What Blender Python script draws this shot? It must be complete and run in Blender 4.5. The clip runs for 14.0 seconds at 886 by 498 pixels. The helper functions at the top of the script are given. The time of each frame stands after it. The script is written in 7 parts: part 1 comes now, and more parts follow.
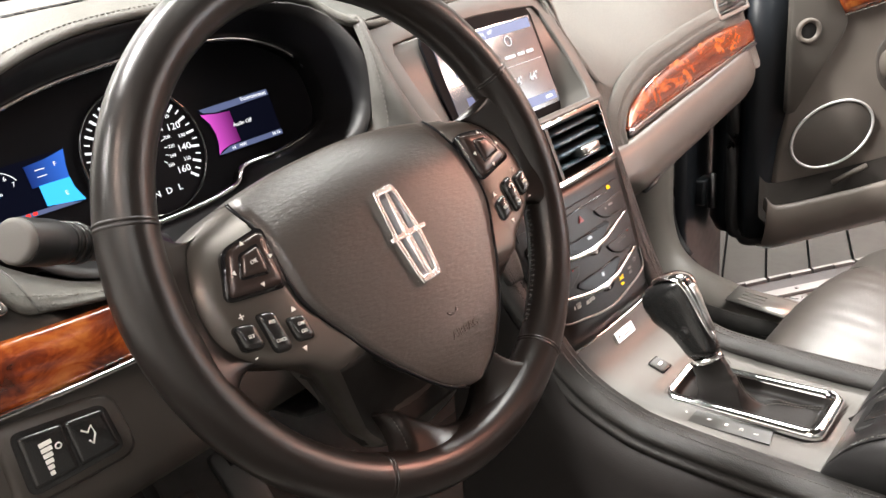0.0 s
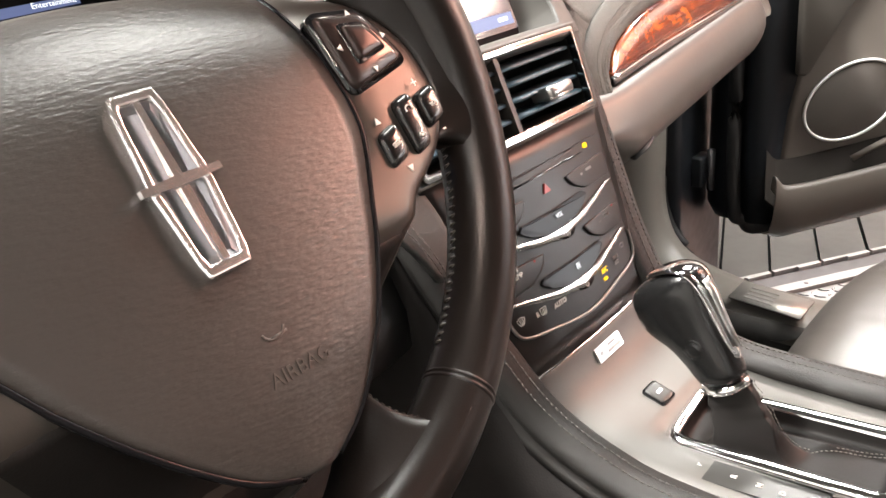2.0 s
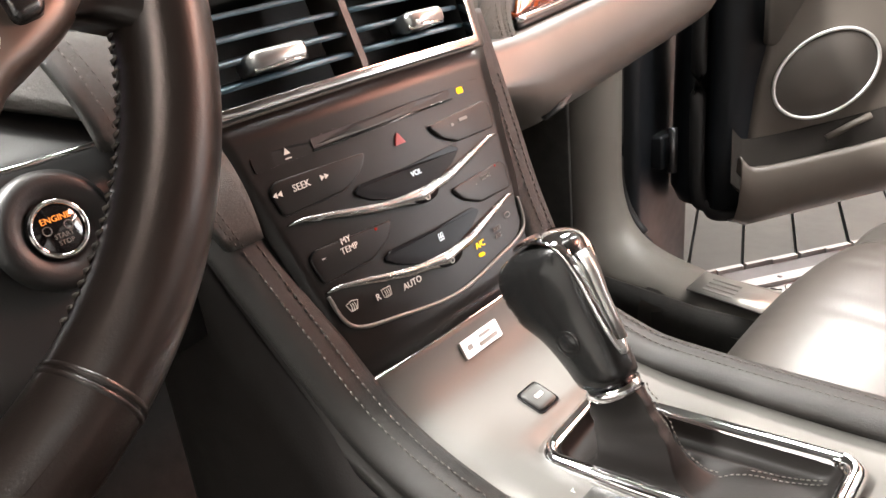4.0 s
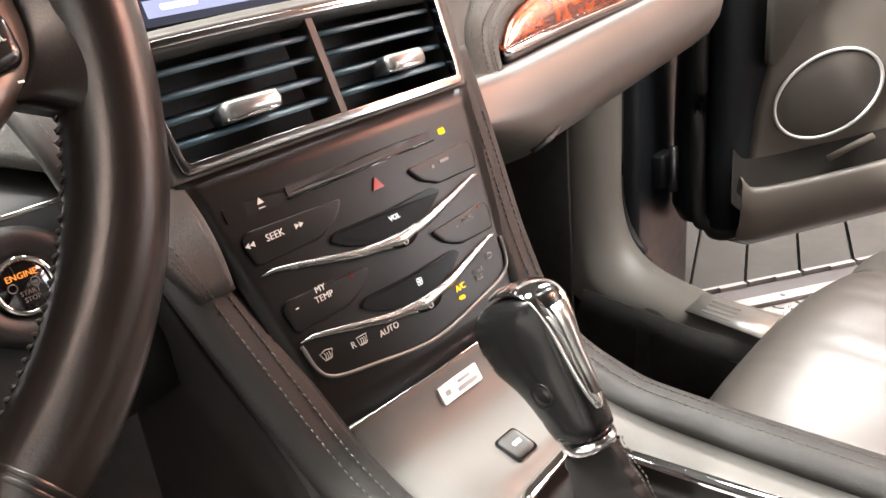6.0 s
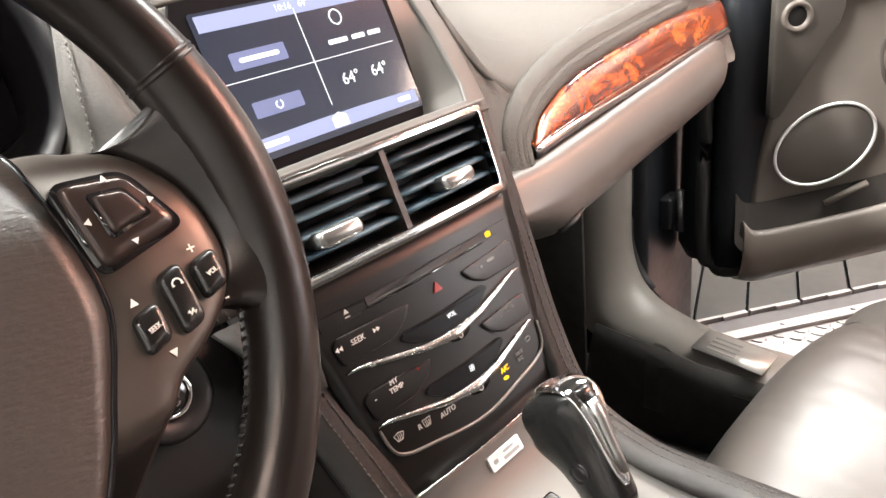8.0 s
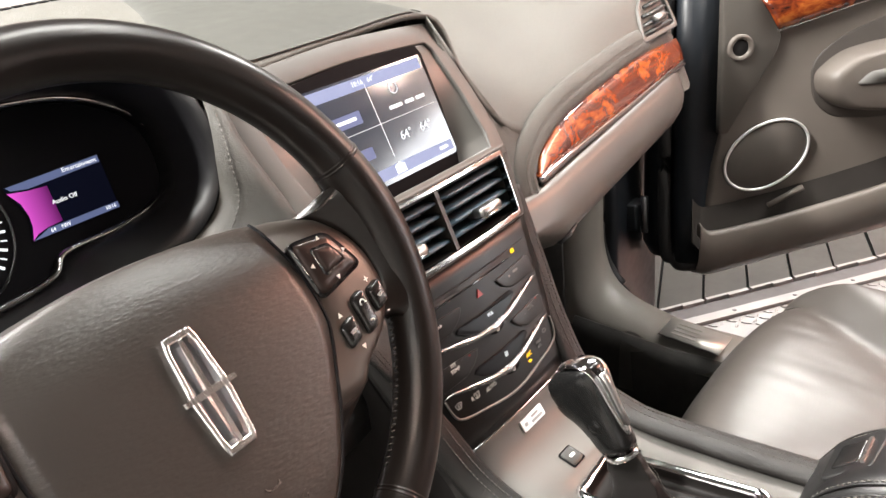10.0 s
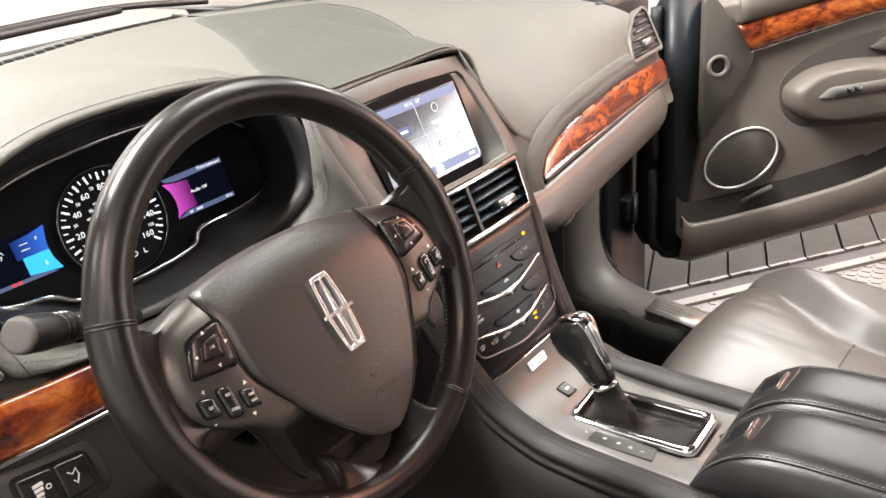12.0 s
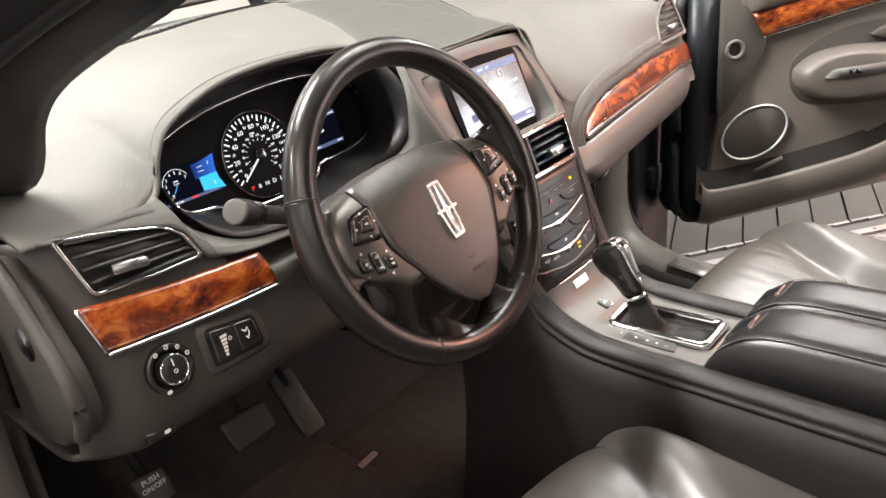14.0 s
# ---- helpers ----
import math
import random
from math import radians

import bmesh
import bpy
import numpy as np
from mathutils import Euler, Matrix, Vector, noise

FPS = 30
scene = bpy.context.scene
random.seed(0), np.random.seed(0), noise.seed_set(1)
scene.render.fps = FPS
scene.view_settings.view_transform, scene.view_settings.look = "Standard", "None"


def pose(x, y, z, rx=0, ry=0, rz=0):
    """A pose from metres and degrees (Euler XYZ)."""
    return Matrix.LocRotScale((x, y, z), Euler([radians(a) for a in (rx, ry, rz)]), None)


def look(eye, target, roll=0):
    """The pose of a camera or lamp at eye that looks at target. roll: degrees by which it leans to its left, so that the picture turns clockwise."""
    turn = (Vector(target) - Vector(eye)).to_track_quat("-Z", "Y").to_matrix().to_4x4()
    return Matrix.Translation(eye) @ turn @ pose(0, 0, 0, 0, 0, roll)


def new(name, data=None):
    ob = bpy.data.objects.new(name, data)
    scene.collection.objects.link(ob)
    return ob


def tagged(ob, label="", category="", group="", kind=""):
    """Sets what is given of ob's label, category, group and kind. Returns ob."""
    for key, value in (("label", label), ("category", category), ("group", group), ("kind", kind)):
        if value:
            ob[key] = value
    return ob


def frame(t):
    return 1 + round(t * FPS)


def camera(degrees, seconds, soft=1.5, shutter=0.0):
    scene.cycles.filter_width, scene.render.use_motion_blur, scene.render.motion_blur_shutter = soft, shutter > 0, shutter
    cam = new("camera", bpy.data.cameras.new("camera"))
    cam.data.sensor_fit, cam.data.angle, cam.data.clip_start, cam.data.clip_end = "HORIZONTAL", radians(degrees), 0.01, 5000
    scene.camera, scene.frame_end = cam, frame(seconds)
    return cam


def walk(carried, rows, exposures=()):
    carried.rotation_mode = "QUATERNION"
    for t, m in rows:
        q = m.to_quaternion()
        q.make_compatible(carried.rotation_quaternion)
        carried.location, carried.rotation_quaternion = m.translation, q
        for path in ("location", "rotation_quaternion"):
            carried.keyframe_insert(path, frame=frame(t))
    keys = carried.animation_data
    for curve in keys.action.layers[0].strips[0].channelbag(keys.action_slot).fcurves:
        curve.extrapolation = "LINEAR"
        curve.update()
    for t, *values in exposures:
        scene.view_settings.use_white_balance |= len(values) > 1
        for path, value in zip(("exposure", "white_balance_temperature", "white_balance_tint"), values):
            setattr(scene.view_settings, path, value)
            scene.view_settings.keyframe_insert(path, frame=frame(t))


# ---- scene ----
cam = camera(56.2, 14.0)
PATH = [
    (0, (-0.763, -0.388, 1.286), (0.588, 0.867, 0.511), -6.3),
    (0.5, (-0.706, -0.359, 1.275), (0.651, 0.887, 0.497), -6.3),
    (1, (-0.649, -0.325, 1.244), (0.718, 0.909, 0.464), -6.4),
    (1.5, (-0.597, -0.281, 1.201), (0.775, 0.947, 0.42), -6.4),
    (2, (-0.535, -0.26, 1.158), (0.836, 0.967, 0.374), -6.3),
    (2.5, (-0.481, -0.243, 1.123), (0.894, 0.979, 0.339), -6.2),
    (3, (-0.444, -0.253, 1.097), (0.93, 0.97, 0.311), -6.0),
    (3.5, (-0.403, -0.266, 1.083), (0.966, 0.96, 0.296), -5.9),
    (3.7, (-0.39, -0.266, 1.074), (0.979, 0.959, 0.284), -5.8),
    (5.8, (-0.35, -0.275, 1.086), (1.005, 0.973, 0.307), -5.9),
    (6, (-0.349, -0.275, 1.096), (1.004, 0.973, 0.314), -5.8),
    (6.5, (-0.351, -0.277, 1.121), (0.997, 0.973, 0.333), -5.5),
    (7, (-0.373, -0.285, 1.154), (0.973, 0.968, 0.369), -5.6),
    (7.5, (-0.393, -0.291, 1.185), (0.951, 0.963, 0.397), -5.7),
    (8, (-0.414, -0.295, 1.206), (0.934, 0.954, 0.417), -5.8),
    (8.2, (-0.422, -0.295, 1.228), (0.918, 0.95, 0.419), -6.0),
    (10.3, (-0.633, -0.37, 1.333), (0.785, 0.783, 0.521), -6.0),
    (10.5, (-0.659, -0.385, 1.35), (0.76, 0.764, 0.535), -5.9),
    (11, (-0.725, -0.424, 1.372), (0.692, 0.725, 0.553), -5.8),
    (11.5, (-0.772, -0.45, 1.394), (0.639, 0.705, 0.573), -5.6),
    (12, (-0.809, -0.481, 1.409), (0.592, 0.684, 0.585), -5.5),
    (12.5, (-0.844, -0.515, 1.419), (0.546, 0.661, 0.593), -5.4),
    (13, (-0.886, -0.557, 1.423), (0.494, 0.631, 0.597), -5.4),
    (13.5, (-0.972, -0.585, 1.433), (0.404, 0.611, 0.609), -5.4),
    (14, (-1.075, -0.596, 1.435), (0.297, 0.602, 0.61), -5.4),
]
walk(cam, [(t, look(eye, target, roll)) for t, eye, target, roll in PATH], [(0, -0.05), (1, 0.0), (2, 0.16), (3, 0.28), (8.2, 0.28), (10.3, -0.14), (12, -0.15), (14, -0.2)])

# ---------- world and lights ----------
world = bpy.data.worlds.new("showroom_air")
scene.world = world
world.use_nodes = True
world.node_tree.nodes["Background"].inputs[0].default_value = (0.75, 0.80, 0.78, 1)
world.node_tree.nodes["Background"].inputs[1].default_value = 0.05
scene.view_settings.exposure = 0.0


def area_lamp(place, target, sx, sy, watts, colour):
    d = bpy.data.lights.new("lamp_light", "AREA")
    d.shape, d.size, d.size_y, d.energy, d.color = "RECTANGLE", sx, sy, watts, colour
    ob = new("lamp_light", d)
    ob.matrix_world = look(place, target)
    return ob


COOL = (1.0, 0.97, 0.925)
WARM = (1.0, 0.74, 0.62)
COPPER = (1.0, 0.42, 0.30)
area_lamp((-1.5, 1.2, 3.36), (-1.5, 1.2, 0), 2.4, 0.2, 625, COOL)
# Added light that whitens the north wall beyond the windscreen
area_lamp((-0.6, 4.4, 3.36), (-0.6, 4.4, 0), 3.0, 0.3, 325, COOL)
area_lamp((3.6, 0.6, 3.36), (3.6, 0.6, 0), 0.8, 0.9, 180, COOL)
area_lamp((1.4, -1.3, 3.36), (1.4, -1.3, 0), 0.3, 2.0, 138, COOL)
# Added warm lamp that brightens the unseen red-brown wall
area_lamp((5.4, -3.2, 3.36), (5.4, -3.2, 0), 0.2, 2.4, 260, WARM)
# Added copper light, aimed to redden the wheel cover and hub
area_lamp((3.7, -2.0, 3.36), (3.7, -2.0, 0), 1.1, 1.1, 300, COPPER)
area_lamp((1.0, 0.35, 3.36), (1.0, 0.35, 0), 1.3, 0.5, 68, (1.0, 0.99, 0.93))
# Added warm fill from the left that tints the wheel
area_lamp((-1.9, -1.0, 3.36), (-1.9, -1.0, 0), 0.10, 1.2, 50, (1.0, 0.76, 0.64))
area_lamp((-3.4, -2.2, 3.36), (-3.4, -2.2, 0), 0.16, 4.0, 55, COOL)
area_lamp((-1.2, -3.4, 3.36), (-1.2, -3.4, 0), 0.16, 4.0, 60, COOL)


# ---------- materials ----------
def mat(name, base, rough=0.5, metal=0.0, grain=0.0, scale=300.0, vary=0.12, vscale=9.0, coat=0.0, rvar=0.1, kind="noise", spec=0.5, stretch=(1.0, 1.0, 1.0)):
    m = bpy.data.materials.new(name)
    m.use_nodes = True
    nt = m.node_tree
    n, l = nt.nodes, nt.links
    b = n["Principled BSDF"]
    b.inputs["Metallic"].default_value = metal
    b.inputs["Coat Weight"].default_value = coat
    b.inputs["Coat Roughness"].default_value = 0.06
    b.inputs["Specular IOR Level"].default_value = spec
    tc = n.new("ShaderNodeTexCoord")
    big = n.new("ShaderNodeTexNoise")
    big.inputs["Scale"].default_value, big.inputs["Detail"].default_value = vscale, 5
    l.new(tc.outputs["Object"], big.inputs["Vector"])
    ramp = n.new("ShaderNodeValToRGB")
    ramp.color_ramp.elements[0].position, ramp.color_ramp.elements[1].position = 0.3, 0.7
    ramp.color_ramp.elements[0].color = (*[c * (1 - vary) for c in base], 1)
    ramp.color_ramp.elements[1].color = (*[min(1, c * (1 + vary)) for c in base], 1)
    l.new(big.outputs["Fac"], ramp.inputs["Fac"])
    l.new(ramp.outputs["Color"], b.inputs["Base Color"])
    fine = n.new("ShaderNodeTexNoise")
    fine.inputs["Scale"].default_value, fine.inputs["Detail"].default_value = vscale * 6, 4
    l.new(tc.outputs["Object"], fine.inputs["Vector"])
    mr = n.new("ShaderNodeMapRange")
    mr.inputs["To Min"].default_value, mr.inputs["To Max"].default_value = max(0.02, rough - rvar), min(1, rough + rvar)
    l.new(fine.outputs["Fac"], mr.inputs["Value"])
    l.new(mr.outputs["Result"], b.inputs["Roughness"])
    if grain:
        if kind == "leather":
            g = n.new("ShaderNodeTexVoronoi")
            g.feature = "DISTANCE_TO_EDGE"
            g.inputs["Scale"].default_value = scale
            warp = n.new("ShaderNodeTexNoise")
            warp.inputs["Scale"].default_value = scale * 0.6
            mix = n.new("ShaderNodeVectorMath")
            mix.operation = "MULTIPLY_ADD"
            l.new(warp.outputs["Color"], mix.inputs[0])
            mix.inputs[1].default_value = (1.5 / scale,) * 3
            l.new(tc.outputs["Object"], mix.inputs[2])
            l.new(mix.outputs[0], g.inputs["Vector"])
            src = n.new("ShaderNodeMapRange")
            src.inputs["From Max"].default_value = 0.18
            l.new(g.outputs["Distance"], src.inputs["Value"])
            out = src.outputs["Result"]
        else:
            g = n.new("ShaderNodeTexNoise")
            g.inputs["Scale"].default_value, g.inputs["Detail"].default_value = scale, 3
            mp = n.new("ShaderNodeMapping")
            mp.inputs["Scale"].default_value = stretch
            l.new(tc.outputs["Object"], mp.inputs["Vector"])
            l.new(mp.outputs["Vector"], g.inputs["Vector"])
            out = g.outputs["Fac"]
        bump = n.new("ShaderNodeBump")
        bump.inputs["Strength"].default_value, bump.inputs["Distance"].default_value = grain, 0.0006
        l.new(out, bump.inputs["Height"])
        l.new(bump.outputs["Normal"], b.inputs["Normal"])
    return m


def glow(name, colour, strength):
    m = bpy.data.materials.new(name)
    m.use_nodes = True
    b = m.node_tree.nodes["Principled BSDF"]
    b.inputs["Base Color"].default_value = (*[c * 0.2 for c in colour], 1)
    b.inputs["Roughness"].default_value = 0.3
    b.inputs["Specular IOR Level"].default_value = 0.0
    b.inputs["Emission Color"].default_value = (*colour, 1)
    b.inputs["Emission Strength"].default_value = strength
    return m


def burl(name):
    m = mat(name, (0.30, 0.075, 0.018), 0.22, coat=1.0, rvar=0.05)
    nt = m.node_tree
    n, l = nt.nodes, nt.links
    tc = n.new("ShaderNodeTexCoord")
    warp = n.new("ShaderNodeTexNoise")
    warp.inputs["Scale"].default_value, warp.inputs["Detail"].default_value, warp.inputs["Distortion"].default_value = 14, 6, 1.6
    mp = n.new("ShaderNodeMapping")
    mp.inputs["Scale"].default_value = (1.0, 1.0, 1.7)
    l.new(tc.outputs["Object"], mp.inputs["Vector"])
    l.new(mp.outputs["Vector"], warp.inputs["Vector"])
    wave = n.new("ShaderNodeTexNoise")
    wave.inputs["Scale"].default_value, wave.inputs["Detail"].default_value, wave.inputs["Distortion"].default_value = 34, 8, 3.0
    l.new(mp.outputs["Vector"], wave.inputs["Vector"])
    r1 = n.new("ShaderNodeValToRGB")
    for pos, col in ((0.26, (0.055, 0.012, 0.006)), (0.42, (0.14, 0.024, 0.008)), (0.56, (0.30, 0.060, 0.013)), (0.72, (0.47, 0.140, 0.028))):
        e = r1.color_ramp.elements.new(pos)
        e.color = (*col, 1)
    r1.color_ramp.elements.remove(r1.color_ramp.elements[-1])
    r1.color_ramp.elements.remove(r1.color_ramp.elements[0])
    add = n.new("ShaderNodeMath")
    add.operation = "MULTIPLY_ADD"
    l.new(wave.outputs["Fac"], add.inputs[0])
    add.inputs[1].default_value = 0.45
    sub = n.new("ShaderNodeMath")
    sub.operation = "MULTIPLY_ADD"
    l.new(warp.outputs["Fac"], sub.inputs[0])
    sub.inputs[1].default_value, sub.inputs[2].default_value = 1.1, -0.26
    l.new(sub.outputs[0], add.inputs[2])
    l.new(add.outputs[0], r1.inputs["Fac"])
    l.new(r1.outputs["Color"], n["Principled BSDF"].inputs["Base Color"])
    return m


LEATHER = mat("dash_leather", (0.080, 0.078, 0.068), 0.54, rvar=0.03, grain=0.7, scale=420, kind="leather", vary=0.07)
RECESS = mat("recess_plastic", (0.060, 0.057, 0.052), 0.42, grain=0.2, scale=900, vary=0.06)
LEATHER_D = mat("dark_leather", (0.035, 0.034, 0.031), 0.42, grain=0.4, scale=380, kind="leather", vary=0.12)
SEAT = mat("seat_leather", (0.046, 0.041, 0.037), 0.35, spec=0.65, rvar=0.03, grain=0.10, scale=420, kind="leather", vary=0.06)
RIM = mat("rim_leather", (0.0110, 0.0088, 0.0078), 0.30, spec=0.42, grain=0.12, scale=1100, vary=0.12, rvar=0.03, vscale=30)
COVER = mat("airbag_vinyl", (0.034, 0.0285, 0.0245), 0.38, spec=0.62, rvar=0.03, grain=0.55, scale=520, vary=0.06, stretch=(0.35, 1.0, 1.0))
PLASTIC = mat("grey_plastic", (0.036, 0.032, 0.028), 0.46, grain=0.25, scale=900, vary=0.08)
PLASTIC_D = mat("black_plastic", (0.012, 0.012, 0.012), 0.45, grain=0.2, scale=900, vary=0.15)
SATIN = mat("satin_silver_paint", (0.098, 0.094, 0.087), 0.50, metal=0.14, grain=0.08, scale=1500, vary=0.05)
STACKP = mat("stack_dark_satin", (0.012, 0.0113, 0.0106), 0.34, metal=0.3, spec=0.30, rvar=0.04, grain=0.08, scale=1500, vary=0.06)
CHROME = mat("chrome", (0.86, 0.86, 0.86), 0.07, metal=1.0, vary=0.02, rvar=0.03)
GLOSS = mat("gloss_black", (0.008, 0.008, 0.009), 0.08, vary=0.2, rvar=0.04, coat=0.5)
RUBBER = mat("seal_rubber", (0.010, 0.010, 0.011), 0.6, grain=0.2, scale=400)
CARPET = mat("carpet", (0.021, 0.0195, 0.018), 0.95, grain=1.0, scale=700, vary=0.3, vscale=40)
PAINT = mat("car_paint", (0.012, 0.016, 0.022), 0.15, metal=0.2, coat=1.0, vary=0.1, rvar=0.05)
JAMB = mat("jamb_black", (0.008, 0.010, 0.013), 0.42, vary=0.2, spec=0.3)
WOOD = burl("burl_veneer")
WHITE_INK = glow("lit_white_ink", (0.95, 0.97, 1.0), 1.25)
WHITE_PAINT = mat("white_ink", (0.75, 0.74, 0.70), 0.5)
AMBER = glow("amber_lamp", (1.0, 0.55, 0.02), 2.2)
ORANGE = glow("orange_letters", (1.0, 0.30, 0.06), 1.2)
RED_LAMP = glow("red_lamp", (1.0, 0.05, 0.04), 1.2)
HAZARD = mat("hazard_red", (0.30, 0.02, 0.018), 0.4)


# ---------- building helpers ----------
def part(name, bm, material, parent=None, label="", smooth=True, subsurf=0, solid=0.0, bevel=0.0):
    me = bpy.data.meshes.new(name)
    bmesh.ops.recalc_face_normals(bm, faces=bm.faces)
    bm.to_mesh(me)
    bm.free()
    me.materials.append(material)
    if smooth:
        me.shade_smooth()
    ob = new(name, me)
    if parent:
        ob.parent = parent
    if solid:
        k = ob.modifiers.new("thickness", "SOLIDIFY")
        k.thickness, k.offset = solid, -1
    if bevel:
        k = ob.modifiers.new("edge", "BEVEL")
        k.width, k.segments, k.limit_method, k.angle_limit = bevel, 3, "ANGLE", radians(35)
    if subsurf:
        k = ob.modifiers.new("round", "SUBSURF")
        k.levels = k.render_levels = subsurf
    if label:
        ob["label"] = label
    return ob


def thing(name, place, label, category, group="", kind=""):
    ob = new(name)
    ob.location = place
    return tagged(ob, label, category, group, kind)


def P(name, bm, material, parent, label="", **k):
    """A part whose mesh is given in world metres, under a thing or one of its parts."""
    ob = part(name, bm, material, None, label, **k)
    top = parent
    while top.parent:
        top = top.parent
    ob.parent = parent
    if parent is top:
        ob.matrix_parent_inverse = Matrix.Translation(-top.location)
    return ob


def loft(rows, close=False, cap=False, bm=None):
    """A skin over rows of points, all of one length; close joins each row's ends, cap fills first and last rows."""
    bm = bm or bmesh.new()
    vs = [[bm.verts.new(p) for p in r] for r in rows]
    for a, b in zip(vs, vs[1:]):
        n = len(a)
        for i in range(n if close else n - 1):
            j = (i + 1) % n
            bm.faces.new((a[i], a[j], b[j], b[i]))
    if cap:
        bm.faces.new(vs[0][::-1])
        bm.faces.new(vs[-1])
    return bm


def smooth_line(pts, n):
    """n points on a Catmull-Rom curve through pts."""
    pts = [Vector(p) for p in pts]
    out = []
    segs = len(pts) - 1
    for k in range(n):
        f = k / (n - 1) * segs
        i = min(int(f), segs - 1)
        t = f - i
        p0, p1, p2, p3 = pts[max(i - 1, 0)], pts[i], pts[i + 1], pts[min(i + 2, segs)]
        out.append(0.5 * ((2 * p1) + (p2 - p0) * t + (2 * p0 - 5 * p1 + 4 * p2 - p3) * t * t + (3 * p1 - p0 - 3 * p2 + p3) * t ** 3))
    return out


def ring_line(pts, n):
    """n points on a closed Catmull-Rom curve through pts."""
    pts = [Vector(p) for p in pts]
    m = len(pts)
    out = []
    for k in range(n):
        f = k / n * m
        i = int(f)
        t = f - i
        p0, p1, p2, p3 = pts[(i - 1) % m], pts[i % m], pts[(i + 1) % m], pts[(i + 2) % m]
        out.append(0.5 * ((2 * p1) + (p2 - p0) * t + (2 * p0 - 5 * p1 + 4 * p2 - p3) * t * t + (3 * p1 - p0 - 3 * p2 + p3) * t ** 3))
    return out


def sweep(line, r, sides=10, closed=False, flat=1.0, up=(0, 0, 1), bm=None):
    """A tube of radius r along a line of points; r may be a list; flat squeezes it along up."""
    line = [Vector(p) for p in line]
    n = len(line)
    rows = []
    for i, p in enumerate(line):
        a = line[(i - 1) % n] if closed or i else line[0]
        b = line[(i + 1) % n] if closed or i < n - 1 else line[-1]
        d = (b - a).normalized()
        s = d.cross(Vector(up))
        s = s.normalized() if s.length > 1e-6 else Vector((1, 0, 0))
        w = s.cross(d).normalized()
        rr = r[i] if isinstance(r, (list, tuple)) else r
        rows.append([p + (s * math.cos(2 * math.pi * k / sides) + w * flat * math.sin(2 * math.pi * k / sides)) * rr for k in range(sides)])
    if closed:
        rows.append(rows[0])
        bm = loft(rows, True, bm=bm)
        bmesh.ops.remove_doubles(bm, verts=bm.verts, dist=1e-6)
        return bm
    return loft(rows, True, True, bm=bm)


class Plate:
    """A local frame: o the middle, u right, v up, n out of the surface. bow bends it away on both sides of the middle."""

    def __init__(self, o, v_tilt=0.0, turn=0.0, bow=0.0):
        self.o, self.bow = Vector(o), bow
        m = pose(0, 0, 0, 0, 0, turn).to_3x3()
        a = radians(v_tilt)
        self.u = m @ Vector((1, 0, 0))
        self.v = m @ Vector((0, math.sin(a), math.cos(a)))
        self.n = m @ Vector((0, -math.cos(a), math.sin(a)))

    def at(self, u, v, n=0.0):
        return self.o + self.u * u + self.v * v + self.n * (n - self.bow * u * u)


def spread(o, step=0.012):
    """Add points along the longer sides of an outline."""
    out = []
    for (a, b), (c, d) in zip(o, o[1:] + o[:1]):
        k = max(1, int(math.hypot(c - a, d - b) / step))
        out += [(a + (c - a) * t / k, b + (d - b) * t / k) for t in range(k)]
    return out


def slab(pl, outline, n0, n1, bm=None, inset=0.0, drop=0.0, cuts=1):
    """A prism over a closed outline (u, v) on a plate from n0 to n1, with a chamfer of drop by inset round its face."""
    bm = bm or bmesh.new()
    if pl.bow:
        outline = spread(outline)
    cu = sum(p[0] for p in outline) / len(outline)
    cv = sum(p[1] for p in outline) / len(outline)
    lo = [pl.at(u, v, n0) for u, v in outline]
    mid = [pl.at(u, v, n1 - drop) for u, v in outline]
    rows = [lo, mid]
    if inset:
        def pull(u, v):
            d = math.hypot(u - cu, v - cv)
            k = max(0.2, 1 - inset / d) if d else 1
            return cu + (u - cu) * k, cv + (v - cv) * k
        rows.append([pl.at(*pull(u, v), n1) for u, v in outline])
    bm2 = loft(rows, True, True, bm=bm)
    return bm2


def rrect(cu, cv, w, h, r, k=4, slant=0.0):
    """A rounded rectangle round (cu, cv); slant shears it upward along u."""
    out = []
    r = min(r, w / 2 - 1e-5, h / 2 - 1e-5)
    for qx, qy, a0 in ((1, 1, 0), (-1, 1, 90), (-1, -1, 180), (1, -1, 270)):
        for i in range(k + 1):
            a = radians(a0 + 90 * i / k)
            x, y = qx * (w / 2 - r) + r * math.cos(a), qy * (h / 2 - r) + r * math.sin(a)
            out.append((cu + x, cv + y + slant * x))
    return out


def frame_slab(pl, outer, inner, n0, n1, bm=None):
    """A ring between two outlines with the same number of points."""
    bm = bm or bmesh.new()
    a = [pl.at(u, v, n0) for u, v in outer]
    b = [pl.at(u, v, n1) for u, v in outer]
    c = [pl.at(u, v, n1) for u, v in inner]
    d = [pl.at(u, v, n0) for u, v in inner]
    bm = loft([a, b, c, d, a], True, bm=bm)
    bmesh.ops.remove_doubles(bm, verts=bm.verts, dist=1e-7)
    return bm


